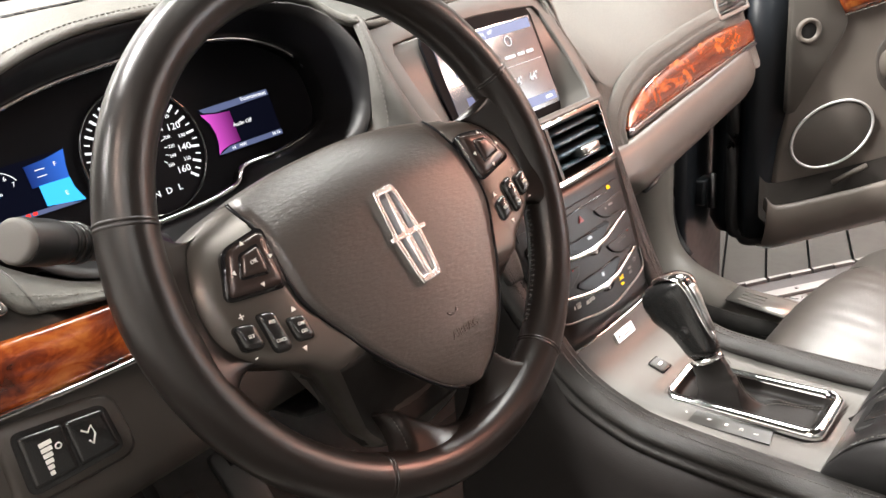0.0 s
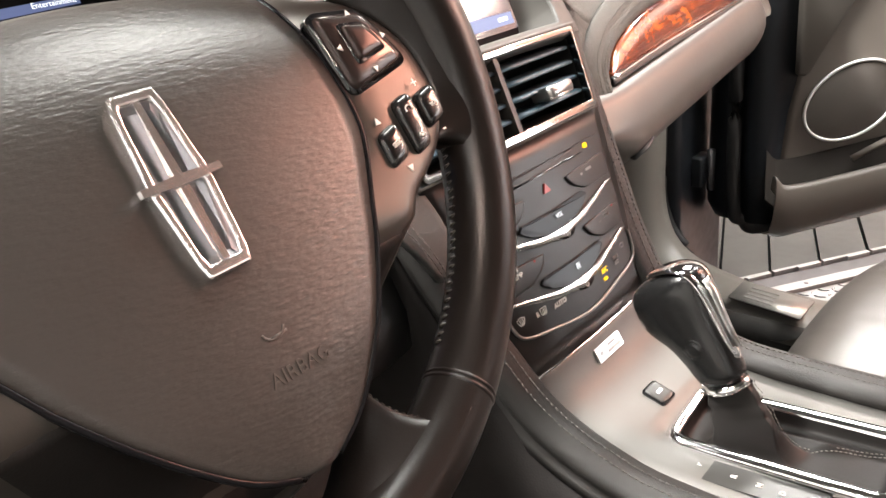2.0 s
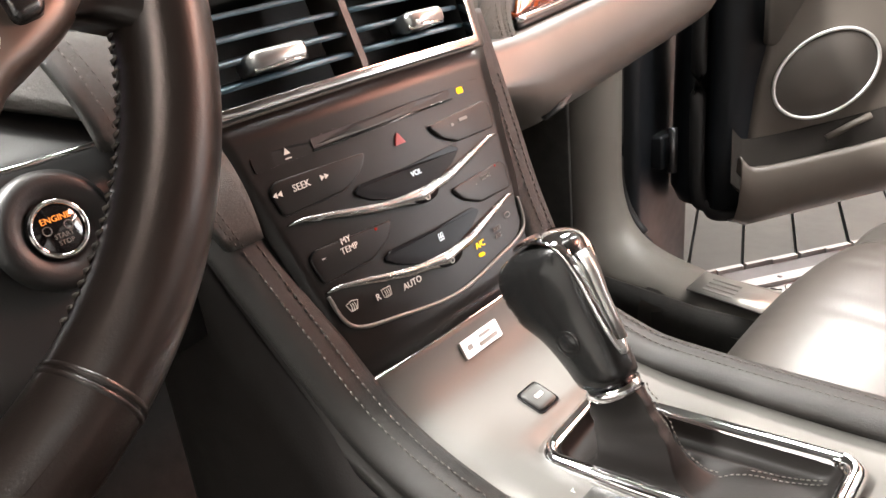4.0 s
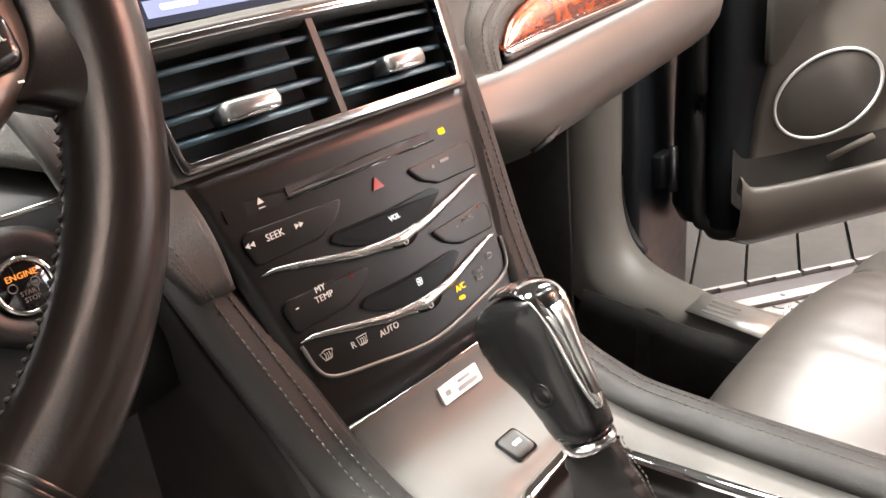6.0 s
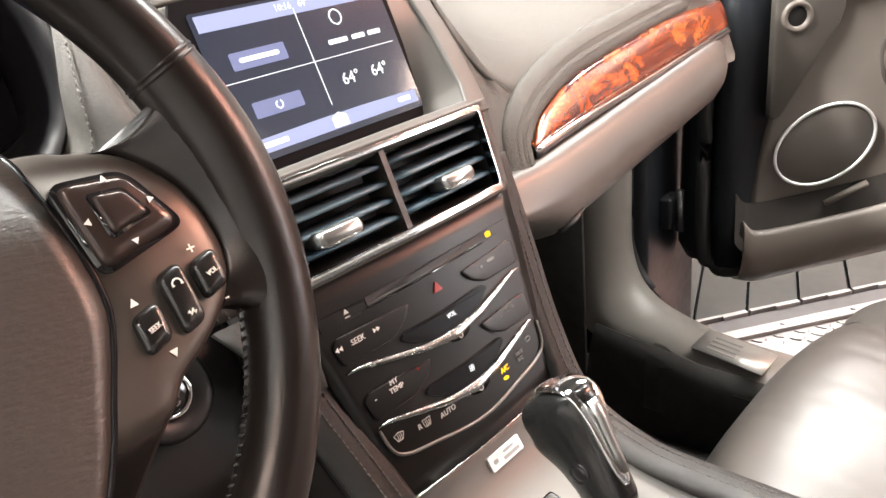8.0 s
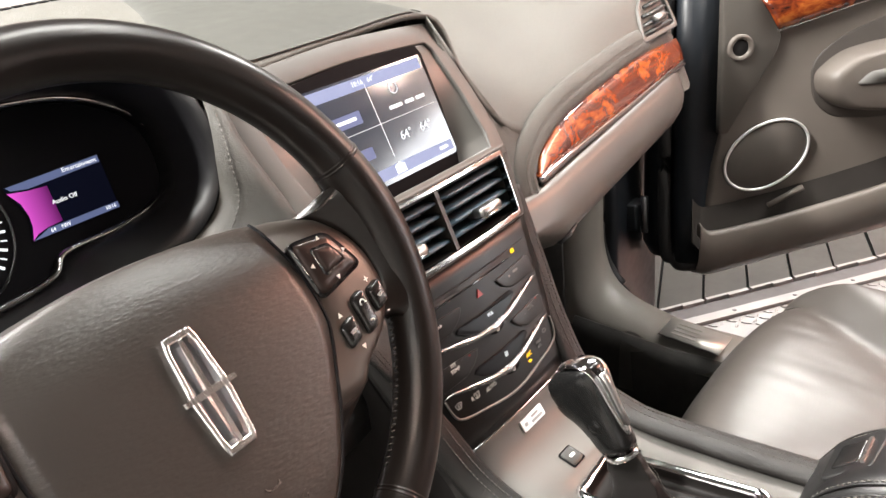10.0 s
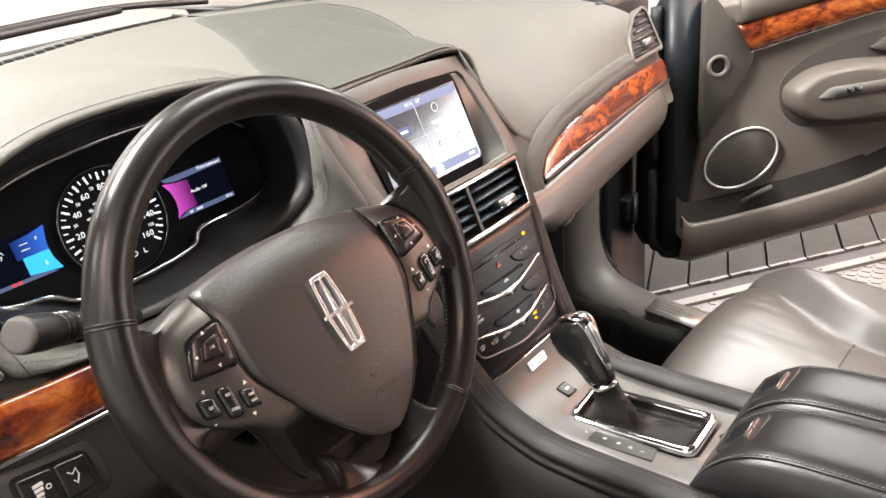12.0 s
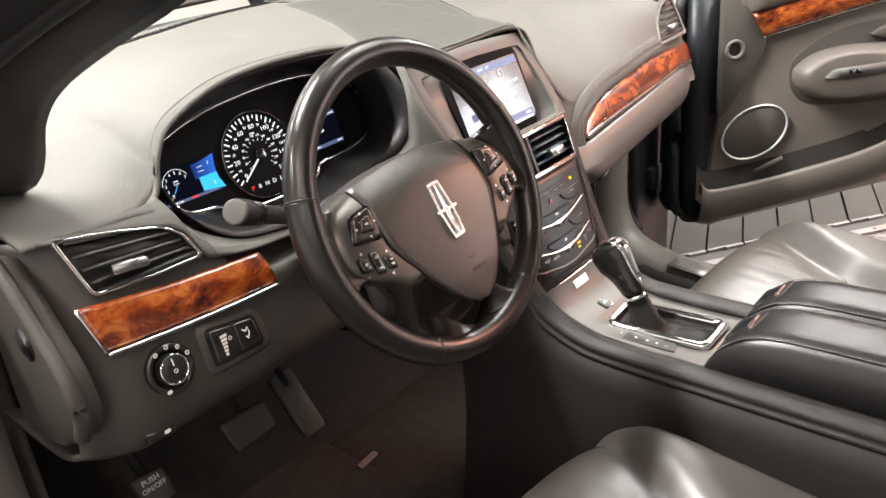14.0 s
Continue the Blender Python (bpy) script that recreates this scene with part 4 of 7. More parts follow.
# ---------- indicator stalk ----------
stalk = thing("indicator_stalk", (-0.50, 0.12, 1.09), "black indicator stalk beside the steering wheel", "stalk")
cap, root = Vector((-0.5935, 0.1113, 1.1258)), Vector((-0.475, 0.180, 1.064))
ax = (root - cap).normalized()
P("arm", sweep([cap + ax * d for d in (0.0, 0.004, 0.028, 0.032, 0.034, 0.062, 0.066, 0.16)], [0.0138, 0.0150, 0.0150, 0.0146, 0.0138, 0.0128, 0.0115, 0.0105], 24), PLASTIC_D, stalk, "black ribbed arm")
P("end_cap", sweep([cap - ax * d for d in (0.0035, 0.0030, 0.0010, -0.002)], [0.0110, 0.0132, 0.0142, 0.0144], 24), CAPG, stalk, "grey end cap")
for k in range(3):
    d = 0.040 + 0.007 * k
    P("ring", sweep([cap + ax * d, cap + ax * (d + 0.003)], [0.0142, 0.0140], 24), GLOSSY_BTN, stalk)
for k in range(4):
    P("lever_mark", sweep([cap + ax * (0.045 + 0.007 * k) + Vector((0.004, -0.0085, 0.0105)), cap + ax * (0.046 + 0.007 * k) + Vector((0.001, -0.0095, 0.0085))], 0.0005, 5), WHITE_PAINT, stalk)

# ---------- instrument cluster ----------
CL = Plate((-0.38, 0.335, 1.09), 18)
cluster = thing("instrument_cluster", (-0.38, 0.335, 1.09), "black instrument cluster with lit dials and two colour screens", "instrument cluster")
LIP = [(-.576, .277, 1.118), (-.575, .285, 1.149), (-.534, .297, 1.183), (-.434, .307, 1.212), (-.294, .308, 1.215), (-.192, .292, 1.199), (-.176, .236, 1.150), (-.190, .224, 1.085), (-.226, .238, 1.046), (-.30, .250, 1.022), (-.40, .250, 1.014), (-.50, .256, 1.028), (-.555, .268, 1.075)]
CHR = [(-0.172, 0.020), (-0.172, 0.045), (-0.14, 0.064), (-0.06, 0.084), (0.05, 0.092), (0.14, 0.085), (0.198, 0.055), (0.211, 0.015), (0.200, -0.022), (0.15, -0.036), (0.09, -0.039), (0.07, -0.055), (0.0, -0.062), (-0.07, -0.058), (-0.10, -0.042), (-0.15, -0.030)]


def nearest_angle(points, centre, n):
    """Resample a closed loop by even steps of angle round centre."""
    out = []
    for k in range(n):
        a = 2 * math.pi * k / n - math.pi
        out.append(min(points, key=lambda p: abs((math.atan2(p[1] - centre[1], p[0] - centre[0]) - a + math.pi) % (2 * math.pi) - math.pi)))
    return out


lip_uv = [((p - CL.o).dot(CL.u), (p - CL.o).dot(CL.v), p) for p in ring_line(LIP, 400)]
lipr = [p[2] for p in nearest_angle(lip_uv, (0.02, 0.01), 72)]
chr_pts = [(p.x, p.y) for p in ring_line([(u, v, 0) for u, v in CHR], 600)]
chrr = nearest_angle(chr_pts, (0.02, 0.01), 72)
rows = [lipr, [l * 0.75 + CL.at(*c, -0.004) * 0.25 for l, c in zip(lipr, chrr)], [l * 0.3 + CL.at(*c, 0.002) * 0.7 for l, c in zip(lipr, chrr)], [CL.at(*c, -0.002) for c in chrr]]
P("hood_lining", loft(rows, True), HOODL, cluster, "black hood lining", solid=0.002)
P("dial_plate", slab(CL, [(0.02 + (u - 0.02) * 1.05, 0.01 + (v - 0.01) * 1.05) for u, v in chrr], -0.012, -0.004), DIALP, cluster, "black dial plate", smooth=False)
P("chrome_ring", sweep([CL.at(u, v, 0.010) for u, v in chr_pts[::5]], 0.0027, 10, closed=True, up=tuple(CL.n)), DARKCHROME, cluster, "dark chrome outline")
dial = P("dial", slab(CL, [(0.060 * math.cos(2 * math.pi * k / 48), 0.004 + 0.060 * math.sin(2 * math.pi * k / 48)) for k in range(48)], -0.004, -0.002), DIALP, cluster, "round black speedometer", smooth=False)
P("dial_rim", sweep([CL.at(0.062 * math.cos(2 * math.pi * k / 60), 0.004 + 0.062 * math.sin(2 * math.pi * k / 60), 0.0) for k in range(60)], 0.0016, 6, closed=True, up=tuple(CL.n)), GLOSS, dial)


def mph(v):
    return radians(213 - 1.586 * v)


for v in range(0, 161, 5):
    a, big = mph(v), v % 10 == 0
    r0, r1, w = (0.0485 if big else 0.052), 0.057, (0.0011 if big else 0.0006)
    c, s_ = math.cos(a), math.sin(a)
    o = [(r0 * c - w * s_, 0.004 + r0 * s_ + w * c), (r1 * c - w * s_, 0.004 + r1 * s_ + w * c), (r1 * c + w * s_, 0.004 + r1 * s_ - w * c), (r0 * c + w * s_, 0.004 + r0 * s_ - w * c)]
    P("tick", slab(CL, o, -0.002, -0.0012), WHITE_INK, dial, smooth=False)
    if v % 20 == 0:
        words(str(v), CL, 0.0405 * c, 0.004 + 0.0405 * s_, -0.0012, 0.0094, WHITE_INK, dial, squeeze=1.1)
    elif big:
        words(str(v), CL, 0.0425 * c, 0.004 + 0.0425 * s_, -0.0012, 0.0052, WHITE_INK, dial)
for v in range(0, 261, 20):
    a = mph(v / 1.609)
    words(str(v), CL, 0.0275 * math.cos(a), 0.004 + 0.0275 * math.sin(a), -0.0012, 0.0046, WHITE_INK, dial)
    P("tick", sweep([CL.at(r * math.cos(a), 0.004 + r * math.sin(a), -0.0012) for r in (0.020, 0.0235)], 0.0004, 4), WHITE_INK, dial)
words("MPH", CL, 0.0, 0.0345, -0.0012, 0.0045, WHITE_INK, dial)
a = mph(-2)
P("needle", slab(CL, [(-0.006 * math.cos(a) - 0.0014 * math.sin(a), 0.004 - 0.006 * math.sin(a) + 0.0014 * math.cos(a)), (0.049 * math.cos(a) - 0.0006 * math.sin(a), 0.004 + 0.049 * math.sin(a) + 0.0006 * math.cos(a)), (0.049 * math.cos(a) + 0.0006 * math.sin(a), 0.004 + 0.049 * math.sin(a) - 0.0006 * math.cos(a)), (-0.006 * math.cos(a) + 0.0014 * math.sin(a), 0.004 - 0.006 * math.sin(a) - 0.0014 * math.cos(a))], 0.001, 0.002), WHITE_INK, dial, "lit white needle", smooth=False)
P("needle_hub", sweep([CL.at(0, 0.004, n) for n in (-0.002, 0.003, 0.004)], [0.010, 0.0095, 0.007], 24), GLOSS, dial)
for ch_, u, m in (("P", -0.031, RED_LAMP), ("R", -0.0185, WHITE_INK), ("N", -0.0055, WHITE_INK), ("D", 0.0075, WHITE_INK), ("L", 0.020, WHITE_INK)):
    words(ch_, CL, u, -0.0375, -0.0008, 0.0085, m, cluster, name="gear_letter", squeeze=1.1)

# right colour screen
scr = P("info_screen", slab(CL, [(0.070, 0.0275), (0.158, 0.0300), (0.157, -0.0205), (0.074, -0.0215), (0.080, 0.0)], -0.004, -0.0022), SCREEN_DARK, cluster, "dark screen with purple field", smooth=False)
P("purple_field", slab(CL, [(0.0705, 0.0225), (0.076, 0.0215), (0.088, 0.0195), (0.104, 0.0185), (0.104, -0.0135), (0.09, -0.0145), (0.080, -0.017), (0.0745, -0.0205), (0.0785, -0.010), (0.0795, 0.0), (0.0775, 0.011)], -0.0022, -0.0016), PURPLE, scr, smooth=False)
P("top_band", slab(CL, [(0.071, 0.0275), (0.157, 0.0298), (0.157, 0.0235), (0.0885, 0.0210), (0.0745, 0.0235)], -0.0022, -0.0016), BLUEBAND, scr, smooth=False)
P("bottom_band", slab(CL, [(0.0745, -0.0212), (0.157, -0.0203), (0.157, -0.0148), (0.09, -0.0155)], -0.0022, -0.0016), BLUEBAND, scr, smooth=False)
words("Entertainment", CL, 0.1545, 0.0265, -0.0012, 0.0058, WHITE_INK, scr, align="RIGHT")
words("Audio Off", CL, 0.1135, 0.0035, -0.0012, 0.0058, WHITE_INK, scr)
words("64", CL, 0.093, -0.0182, -0.0012, 0.0048, WHITE_INK, scr)
words("NW", CL, 0.105, -0.0182, -0.0012, 0.0048, WHITE_INK, scr)
words("10:16", CL, 0.149, -0.0175, -0.0012, 0.0048, WHITE_INK, scr)
# left colour screen
scl = P("rev_screen", slab(CL, [(-0.165, 0.0265), (-0.0715, 0.0290), (-0.0755, 0.008), (-0.0755, -0.008), (-0.0700, -0.0205), (-0.165, -0.0190)], -0.004, -0.0022), SCREEN_DARK, cluster, "dark screen with blue fuel field", smooth=False)
P("blue_field", slab(CL, [(-0.110, 0.0225), (-0.090, 0.0245), (-0.0718, 0.0285), (-0.0752, 0.014), (-0.0765, 0.003), (-0.110, 0.003)], -0.0022, -0.0017), BLUE, scl, smooth=False)
P("cyan_field", slab(CL, [(-0.104, 0.0035), (-0.0762, 0.0035), (-0.0755, -0.006), (-0.0702, -0.0195), (-0.104, -0.0150)], -0.0020, -0.0014), CYAN, scl, smooth=False)
P("bottom_band", slab(CL, [(-0.163, -0.0195), (-0.074, -0.0205), (-0.09, -0.0165), (-0.163, -0.0155)], -0.0022, -0.0016), BLUEBAND, scl, smooth=False)
for v_ in (0.011, 0.017):
    P("fuel_mark", slab(CL, rrect(-0.098, v_, 0.009, 0.0008, 0.0003, 1), -0.0017, -0.0011), WHITE_INK, scl, smooth=False)
words("F", CL, -0.084, 0.018, -0.0011, 0.0055, WHITE_INK, scl)
words("E", CL, -0.084, -0.009, -0.0011, 0.0055, WHITE_INK, scl)
words("13208.4 mi", CL, -0.149, -0.0178, -0.0011, 0.0046, WHITE_INK, scl)
for v in range(0, 8):
    a = radians(228 - 29 * v)
    words(str(v), CL, -0.138 + 0.0165 * math.cos(a), 0.004 + 0.0165 * math.sin(a), -0.0014, 0.0058, WHITE_INK, scl)
P("rev_arc", sweep([CL.at(-0.138 + 0.021 * math.cos(radians(a)), 0.004 + 0.021 * math.sin(radians(a)), -0.0014) for a in range(28, 229, 10)], 0.0004, 4), WHITE_INK, scl)
P("rev_needle", sweep([CL.at(-0.138 + r * math.cos(radians(222)) * 0.8, 0.004 + r * math.sin(radians(222)), -0.0012) for r in (0.0, 0.014)], 0.0006, 4), CYAN, scl)
words("RPM", CL, -0.139, 0.009, -0.0014, 0.0036, WHITE_INK, scl)
words("x1000", CL, -0.139, 0.0055, -0.0014, 0.0034, WHITE_INK, scl)
for u in (-0.1225, -0.1165):
    P("warning_lamp", slab(CL, rrect(u, -0.0178, 0.0038, 0.0030, 0.0008, 2), -0.0016, -0.0009), RED_LAMP, scl, smooth=False)

# ---------- centre stack: screen unit ----------
SF = Plate((0, 0.1420, 1.0365), 38.0, 0, 0.45)
outer = [(-0.142, -0.002), (-0.150, 0.03), (-0.157, 0.08), (-0.158, 0.157), (-0.151, 0.174), (0.0, 0.178), (0.151, 0.174), (0.158, 0.157), (0.157, 0.08), (0.150, 0.03), (0.142, -0.002), (0.0, -0.003)]
inner = [(-0.118, 0.012), (-0.126, 0.03), (-0.133, 0.08), (-0.134, 0.140), (-0.128, 0.150), (0.0, 0.153), (0.128, 0.150), (0.134, 0.140), (0.133, 0.08), (0.126, 0.03), (0.118, 0.012), (0.0, 0.011)]


def dense(o, k=6):
    out = []
    for i in range(len(o)):
        a, b = o[i], o[(i + 1) % len(o)]
        out += [(a[0] + (b[0] - a[0]) * t / k, a[1] + (b[1] - a[1]) * t / k) for t in range(k)]
    return out


outer, inner = dense(outer), dense(inner)
scrn = P("screen_frame", frame_slab(SF, outer, inner, -0.012, 0.0), FRAMEP, stack, "satin grey screen frame", bevel=0.0025)
SC = Plate((0, 0.1885, 1.043), 21.8)
rows = [[SF.at(u, v, -0.004) for u, v in inner]]
back = []
for u, v in inner:
    p = SF.at(u, v, -0.004)
    q = p - SC.n * ((p - SC.o).dot(SC.n) + 0.002)
    q = q - SC.v * (0.0 if v > 0.05 else 0.006)
    mid = SC.o + SC.u * 0.005 + SC.v * 0.052
    q = mid + SC.u * ((q - mid).dot(SC.u) * 0.76) + SC.v * (q - mid).dot(SC.v) - SC.n * 0.002
    back.append(q)
rows.append(back)
P("recess_wall", loft(rows, True), RECESS, scrn, "black recess round the screen")
bm = bmesh.new()
bm.faces.new([bm.verts.new(p) for p in back])
P("recess_back", bm, DIALP, scrn, solid=0.004, smooth=False)
disp = P("touch_screen", slab(SC, rrect(0.005, 0.052, 0.184, 0.112, 0.002, 2), -0.002, 0.003), TOUCH, stack, "lit dark blue touch screen", smooth=False)
for u0, v0, u1, v1 in ((0.0032, 0.020, 0.0037, 0.098), (-0.080, 0.0545, 0.090, 0.0550)):
    P("divider_line", slab(SC, [(u0, v0), (u1, v0), (u1, v1), (u0, v1)], 0.003, 0.0036), WHITE_INK, disp, smooth=False)
P("top_band", slab(SC, [(-0.083, 0.0935), (0.093, 0.0935), (0.093, 0.1055), (-0.083, 0.1055)], 0.003, 0.0034), TOUCHBAND, disp, smooth=False)
words("10:16", SC, -0.006, 0.100, 0.0038, 0.0075, WHITE_INK, disp)
words("64°", SC, 0.014, 0.100, 0.0038, 0.0070, WHITE_INK, disp)
words("64°", SC, 0.032, 0.0355, 0.0036, 0.0135, WHITE_INK, disp)
words("64°", SC, 0.064, 0.0355, 0.0036, 0.0135, WHITE_INK, disp)
P("button_field", slab(SC, rrect(-0.043, 0.0690, 0.050, 0.013, 0.001, 1), 0.003, 0.0036), SCREENBTN, disp, smooth=False)
P("button_bar", slab(SC, rrect(-0.043, 0.0690, 0.036, 0.0035, 0.001, 1), 0.0036, 0.0040), WHITE_INK, disp, smooth=False)
P("button_field", slab(SC, rrect(-0.043, 0.0320, 0.045, 0.012, 0.001, 1), 0.003, 0.0036), SCREENBTN, disp, smooth=False)
P("power_mark", sweep([SC.at(-0.043 + 0.003 * math.cos(radians(a)), 0.032 + 0.003 * math.sin(radians(a)), 0.0042) for a in range(-240, 61, 30)], 0.0006, 5), WHITE_INK, disp)
# globe mark and the line of small print beside it
P("globe_mark", sweep([SC.at(0.040 + 0.006 * math.cos(radians(a)), 0.0845 + 0.006 * math.sin(radians(a)), 0.0038) for a in range(0, 360, 20)], 0.0006, 5, closed=True, up=tuple(SC.n)), WHITE_INK, disp)
for u, w in ((0.034, 0.020), (0.056, 0.014), (0.074, 0.014)):
    P("print_bar", slab(SC, rrect(u, 0.0660, w, 0.0038, 0.0008, 1), 0.003, 0.0036), WHITE_INK, disp, smooth=False)
P("bottom_band", slab(SC, [(-0.083, 0.001), (0.093, 0.001), (0.093, 0.0115), (0.030, 0.0125), (-0.020, 0.0125), (-0.083, 0.0115)], 0.003, 0.0034), TOUCHBAND, disp, smooth=False)
P("home_mark", slab(SC, [(-0.002, 0.002), (0.013, 0.002), (0.013, 0.010), (0.0055, 0.0135), (-0.002, 0.010)], 0.0034, 0.0038), WHITE_INK, disp, smooth=False)
for u, w in ((-0.060, 0.026), (0.078, 0.014)):
    P("print_bar", slab(SC, rrect(u, 0.0065, w, 0.0038, 0.0008, 1), 0.0034, 0.0038), WHITE_INK, disp, smooth=False)

# ---------- centre stack: air vents ----------
vo = dense([(-0.126, 0.068), (-0.1235, 0.0705), (0.0, 0.0705), (0.1235, 0.0705), (0.126, 0.068), (0.1205, -0.001), (0.1175, -0.0035), (0.0, -0.0035), (-0.1175, -0.0035), (-0.1205, -0.001)], 8)
vi = dense([(-0.1215, 0.0640), (-0.1195, 0.0660), (0.0, 0.0660), (0.1195, 0.0660), (0.1215, 0.0640), (0.1165, 0.0045), (0.1140, 0.0022), (0.0, 0.0022), (-0.1140, 0.0022), (-0.1165, 0.0045)], 8)
vent = P("air_vent", frame_slab(STK, vo, vi, -0.008, 0.0035), VENTM, stack, "chrome framed twin air vent", bevel=0.0015)
so = dense([(-0.142, 0.073), (-0.141, 0.0740), (0.0, 0.0740), (0.141, 0.0740), (0.142, 0.073), (0.1295, -0.0055), (0.128, -0.0062), (0.0, -0.0062), (-0.128, -0.0062), (-0.1295, -0.0055)], 8)
P("vent_surround", frame_slab(STK, so, vo, -0.01, 0.0005), FRAMEP, stack, "satin grey surround")
rows = [[STK.at(u, v, -0.004) for u, v in vi], [STK.at(u * 0.97, 0.034 + (v - 0.034) * 0.95, -0.05) for u, v in vi]]
P("vent_duct", loft(rows, True), PLASTIC_D, vent, "black duct")
bm = bmesh.new()
bm.faces.new([bm.verts.new(p) for p in rows[1]])
P("duct_back", bm, RUBBER, vent, smooth=False)
P("divider", slab(STK, [(-0.0028, 0.0660), (0.0028, 0.0660), (0.0028, 0.0022), (-0.0028, 0.0022)], -0.03, -0.001), PLASTIC, vent, "grey divider", smooth=False)
for s in (-1, 1):
    for v in (0.054, 0.0405, 0.027, 0.0135):
        ends = [(s * (0.003 + (0.1155 + v * 0.05) * t), v) for t in (0, 0.2, 0.4, 0.6, 0.8, 0.97)]
        rows = []
        for u, w in ends:
            rows.append([STK.at(u, w + 0.0060, -0.024), STK.at(u, w + 0.0020, -0.006), STK.at(u, w + 0.0002, -0.0036), STK.at(u, w - 0.0018, -0.0045), STK.at(u, w + 0.0030, -0.024)])
        P("slat", loft(rows, True, True), SLAT, vent, "dark slat with a blue reflection in its colour")
    u0 = s * (0.061 if s > 0 else 0.0675)
    rows = []
    for n, w, h in ((-0.012, 0.017, 0.0050), (0.0, 0.019, 0.0058), (0.007, 0.0195, 0.0060), (0.010, 0.0185, 0.0052), (0.0115, 0.016, 0.004)):
        rows.append([STK.at(u, v, n) for u, v in rrect(u0, 0.0205 + 0.002, w * 2, h * 2, 0.0040, 3)])
    tab = P("vent_tab", loft(rows, True, True), TABM, vent, "satin grey vent tab")
    P("tab_edge", sweep([STK.at(u0 + 0.0185 * t, 0.0180, 0.0098 - 0.003 * abs(t) ** 3) for t in (-1, -0.7, -0.3, 0, 0.3, 0.7, 1)], 0.0018, 8), CHROME, tab, "chrome edge")

# ---------- centre stack: controls ----------
def bump_key(o, n1, name, mtl=None, label=""):
    return round_button(STK, o, 0.0005, n1, name, stack, mtl or STACKP, 0.0012, label)


P("disc_strip", slab(STK, rrect(0, -0.0318, 0.214, 0.0088, 0.0012, 2), -0.002, 0.0009), STACKP, stack, smooth=False)
P("disc_slot", slab(STK, rrect(0.0, -0.0310, 0.130, 0.0060, 0.0012, 2), -0.006, 0.0013), RUBBER, stack, "black disc slot", smooth=False)
P("slot_lip", slab(STK, rrect(0.0, -0.0352, 0.132, 0.0014, 0.0006, 1), 0.0, 0.0022), GLOSS, stack)
P("passenger_airbag_lamp", slab(STK, rrect(0.0775, -0.0315, 0.0065, 0.0042, 0.001, 2), 0.0, 0.0014), AMBER, stack, "lit amber lamp", smooth=False)
arrow(STK, -0.0835, -0.0305, 0.0014, 0.0026, 90, stack)
P("eject_bar", slab(STK, rrect(-0.0835, -0.0342, 0.0044, 0.0007, 0.0003, 1), 0.0008, 0.0014), WHITE_PAINT, stack, smooth=False)
P("hazard_key", slab(STK, corner_round([(-0.0035, -0.0510), (0.0065, -0.0510), (0.0015, -0.0430)], 0.001), 0.0, 0.0014), HAZARD, stack, "dark red hazard triangle", smooth=False)
for s0, dual in ((0.044, False), (0.0895, True)):
    w = 0.103 if not dual else 0.096
    for s in (-1, 1):
        o = corner_round([(s * 0.030, -s0 - 0.003), (s * (w - 0.004), -s0), (s * (w + 0.001), -s0 - 0.004), (s * (w - 0.002), -s0 - 0.021), (s * 0.055, -s0 - 0.0205), (s * 0.038, -s0 - 0.013)], 0.004)
        bump_key(o if s > 0 else o[::-1], 0.0022, "rocker_key", label="dark satin rocker key")


def wing(sc, wl, dip):
    """A thin chrome wing over a gloss black slider."""
    up, low = [], []
    for k in range(41):
        t = k / 20 - 1
        a = abs(t)
        u = wl * t
        base = -sc - 0.0012 - 0.020 * max(0, 1 - a * 1.12) ** 1.0 * (1 - 0.25 * max(0, 1 - a * 3))
        tip = 0.0038 * (1 - a) ** 0.5 + 0.0006
        up.append((u, base + tip * 0.7))
        low.append((u, base - tip * 0.9 - 0.0032 * max(0, 1 - a * 6)))
    rows = []
    for (u, v1), (_, v0) in zip(up, low):
        h = 0.0065 * (1 - abs(u) / wl * 0.6)
        rows.append([STK.at(u, v0, 0.0), STK.at(u, v0, h * 0.6), STK.at(u, (v0 + v1) / 2, h), STK.at(u, v1, h * 0.75), STK.at(u, v1, 0.0)])
    chrome = P("slider_wing", loft(rows), WINGM, stack, "bright satin chrome wing", solid=0.0005)
    o = [(-wl * 0.50, -sc + 0.0002), (-wl * 0.44, -sc + 0.0045), (0.0, -sc + 0.0035), (wl * 0.46, -sc + 0.0045), (wl * 0.53, -sc + 0.0002), (wl * 0.40, -sc - 0.0075), (0.10 * wl, -sc - 0.0165), (-0.10 * wl, -sc - 0.0165), (-wl * 0.38, -sc - 0.0075)]
    slider = P("touch_slider", slab(STK, corner_round(o, 0.003), -0.001, 0.0022, inset=0.001, drop=0.0006), SLIDERM, stack, "gloss black touch slider", smooth=False)
    P("power_key", slab(STK, [(0.003 + 0.0125 * math.cos(radians(a)), -sc - 0.0180 + 0.0055 * math.sin(radians(a))) for a in range(180, 361, 15)], 0.0, 0.0048), SLIDERM, stack, "gloss black power key")
    P("power_mark", sweep([STK.at(0.0032 + 0.0019 * math.cos(radians(a)), -sc - 0.0203 + 0.0019 * math.sin(radians(a)), 0.0052) for a in range(-240, 61, 30)], 0.0003, 4), WHITE_PAINT, chrome)
    return slider


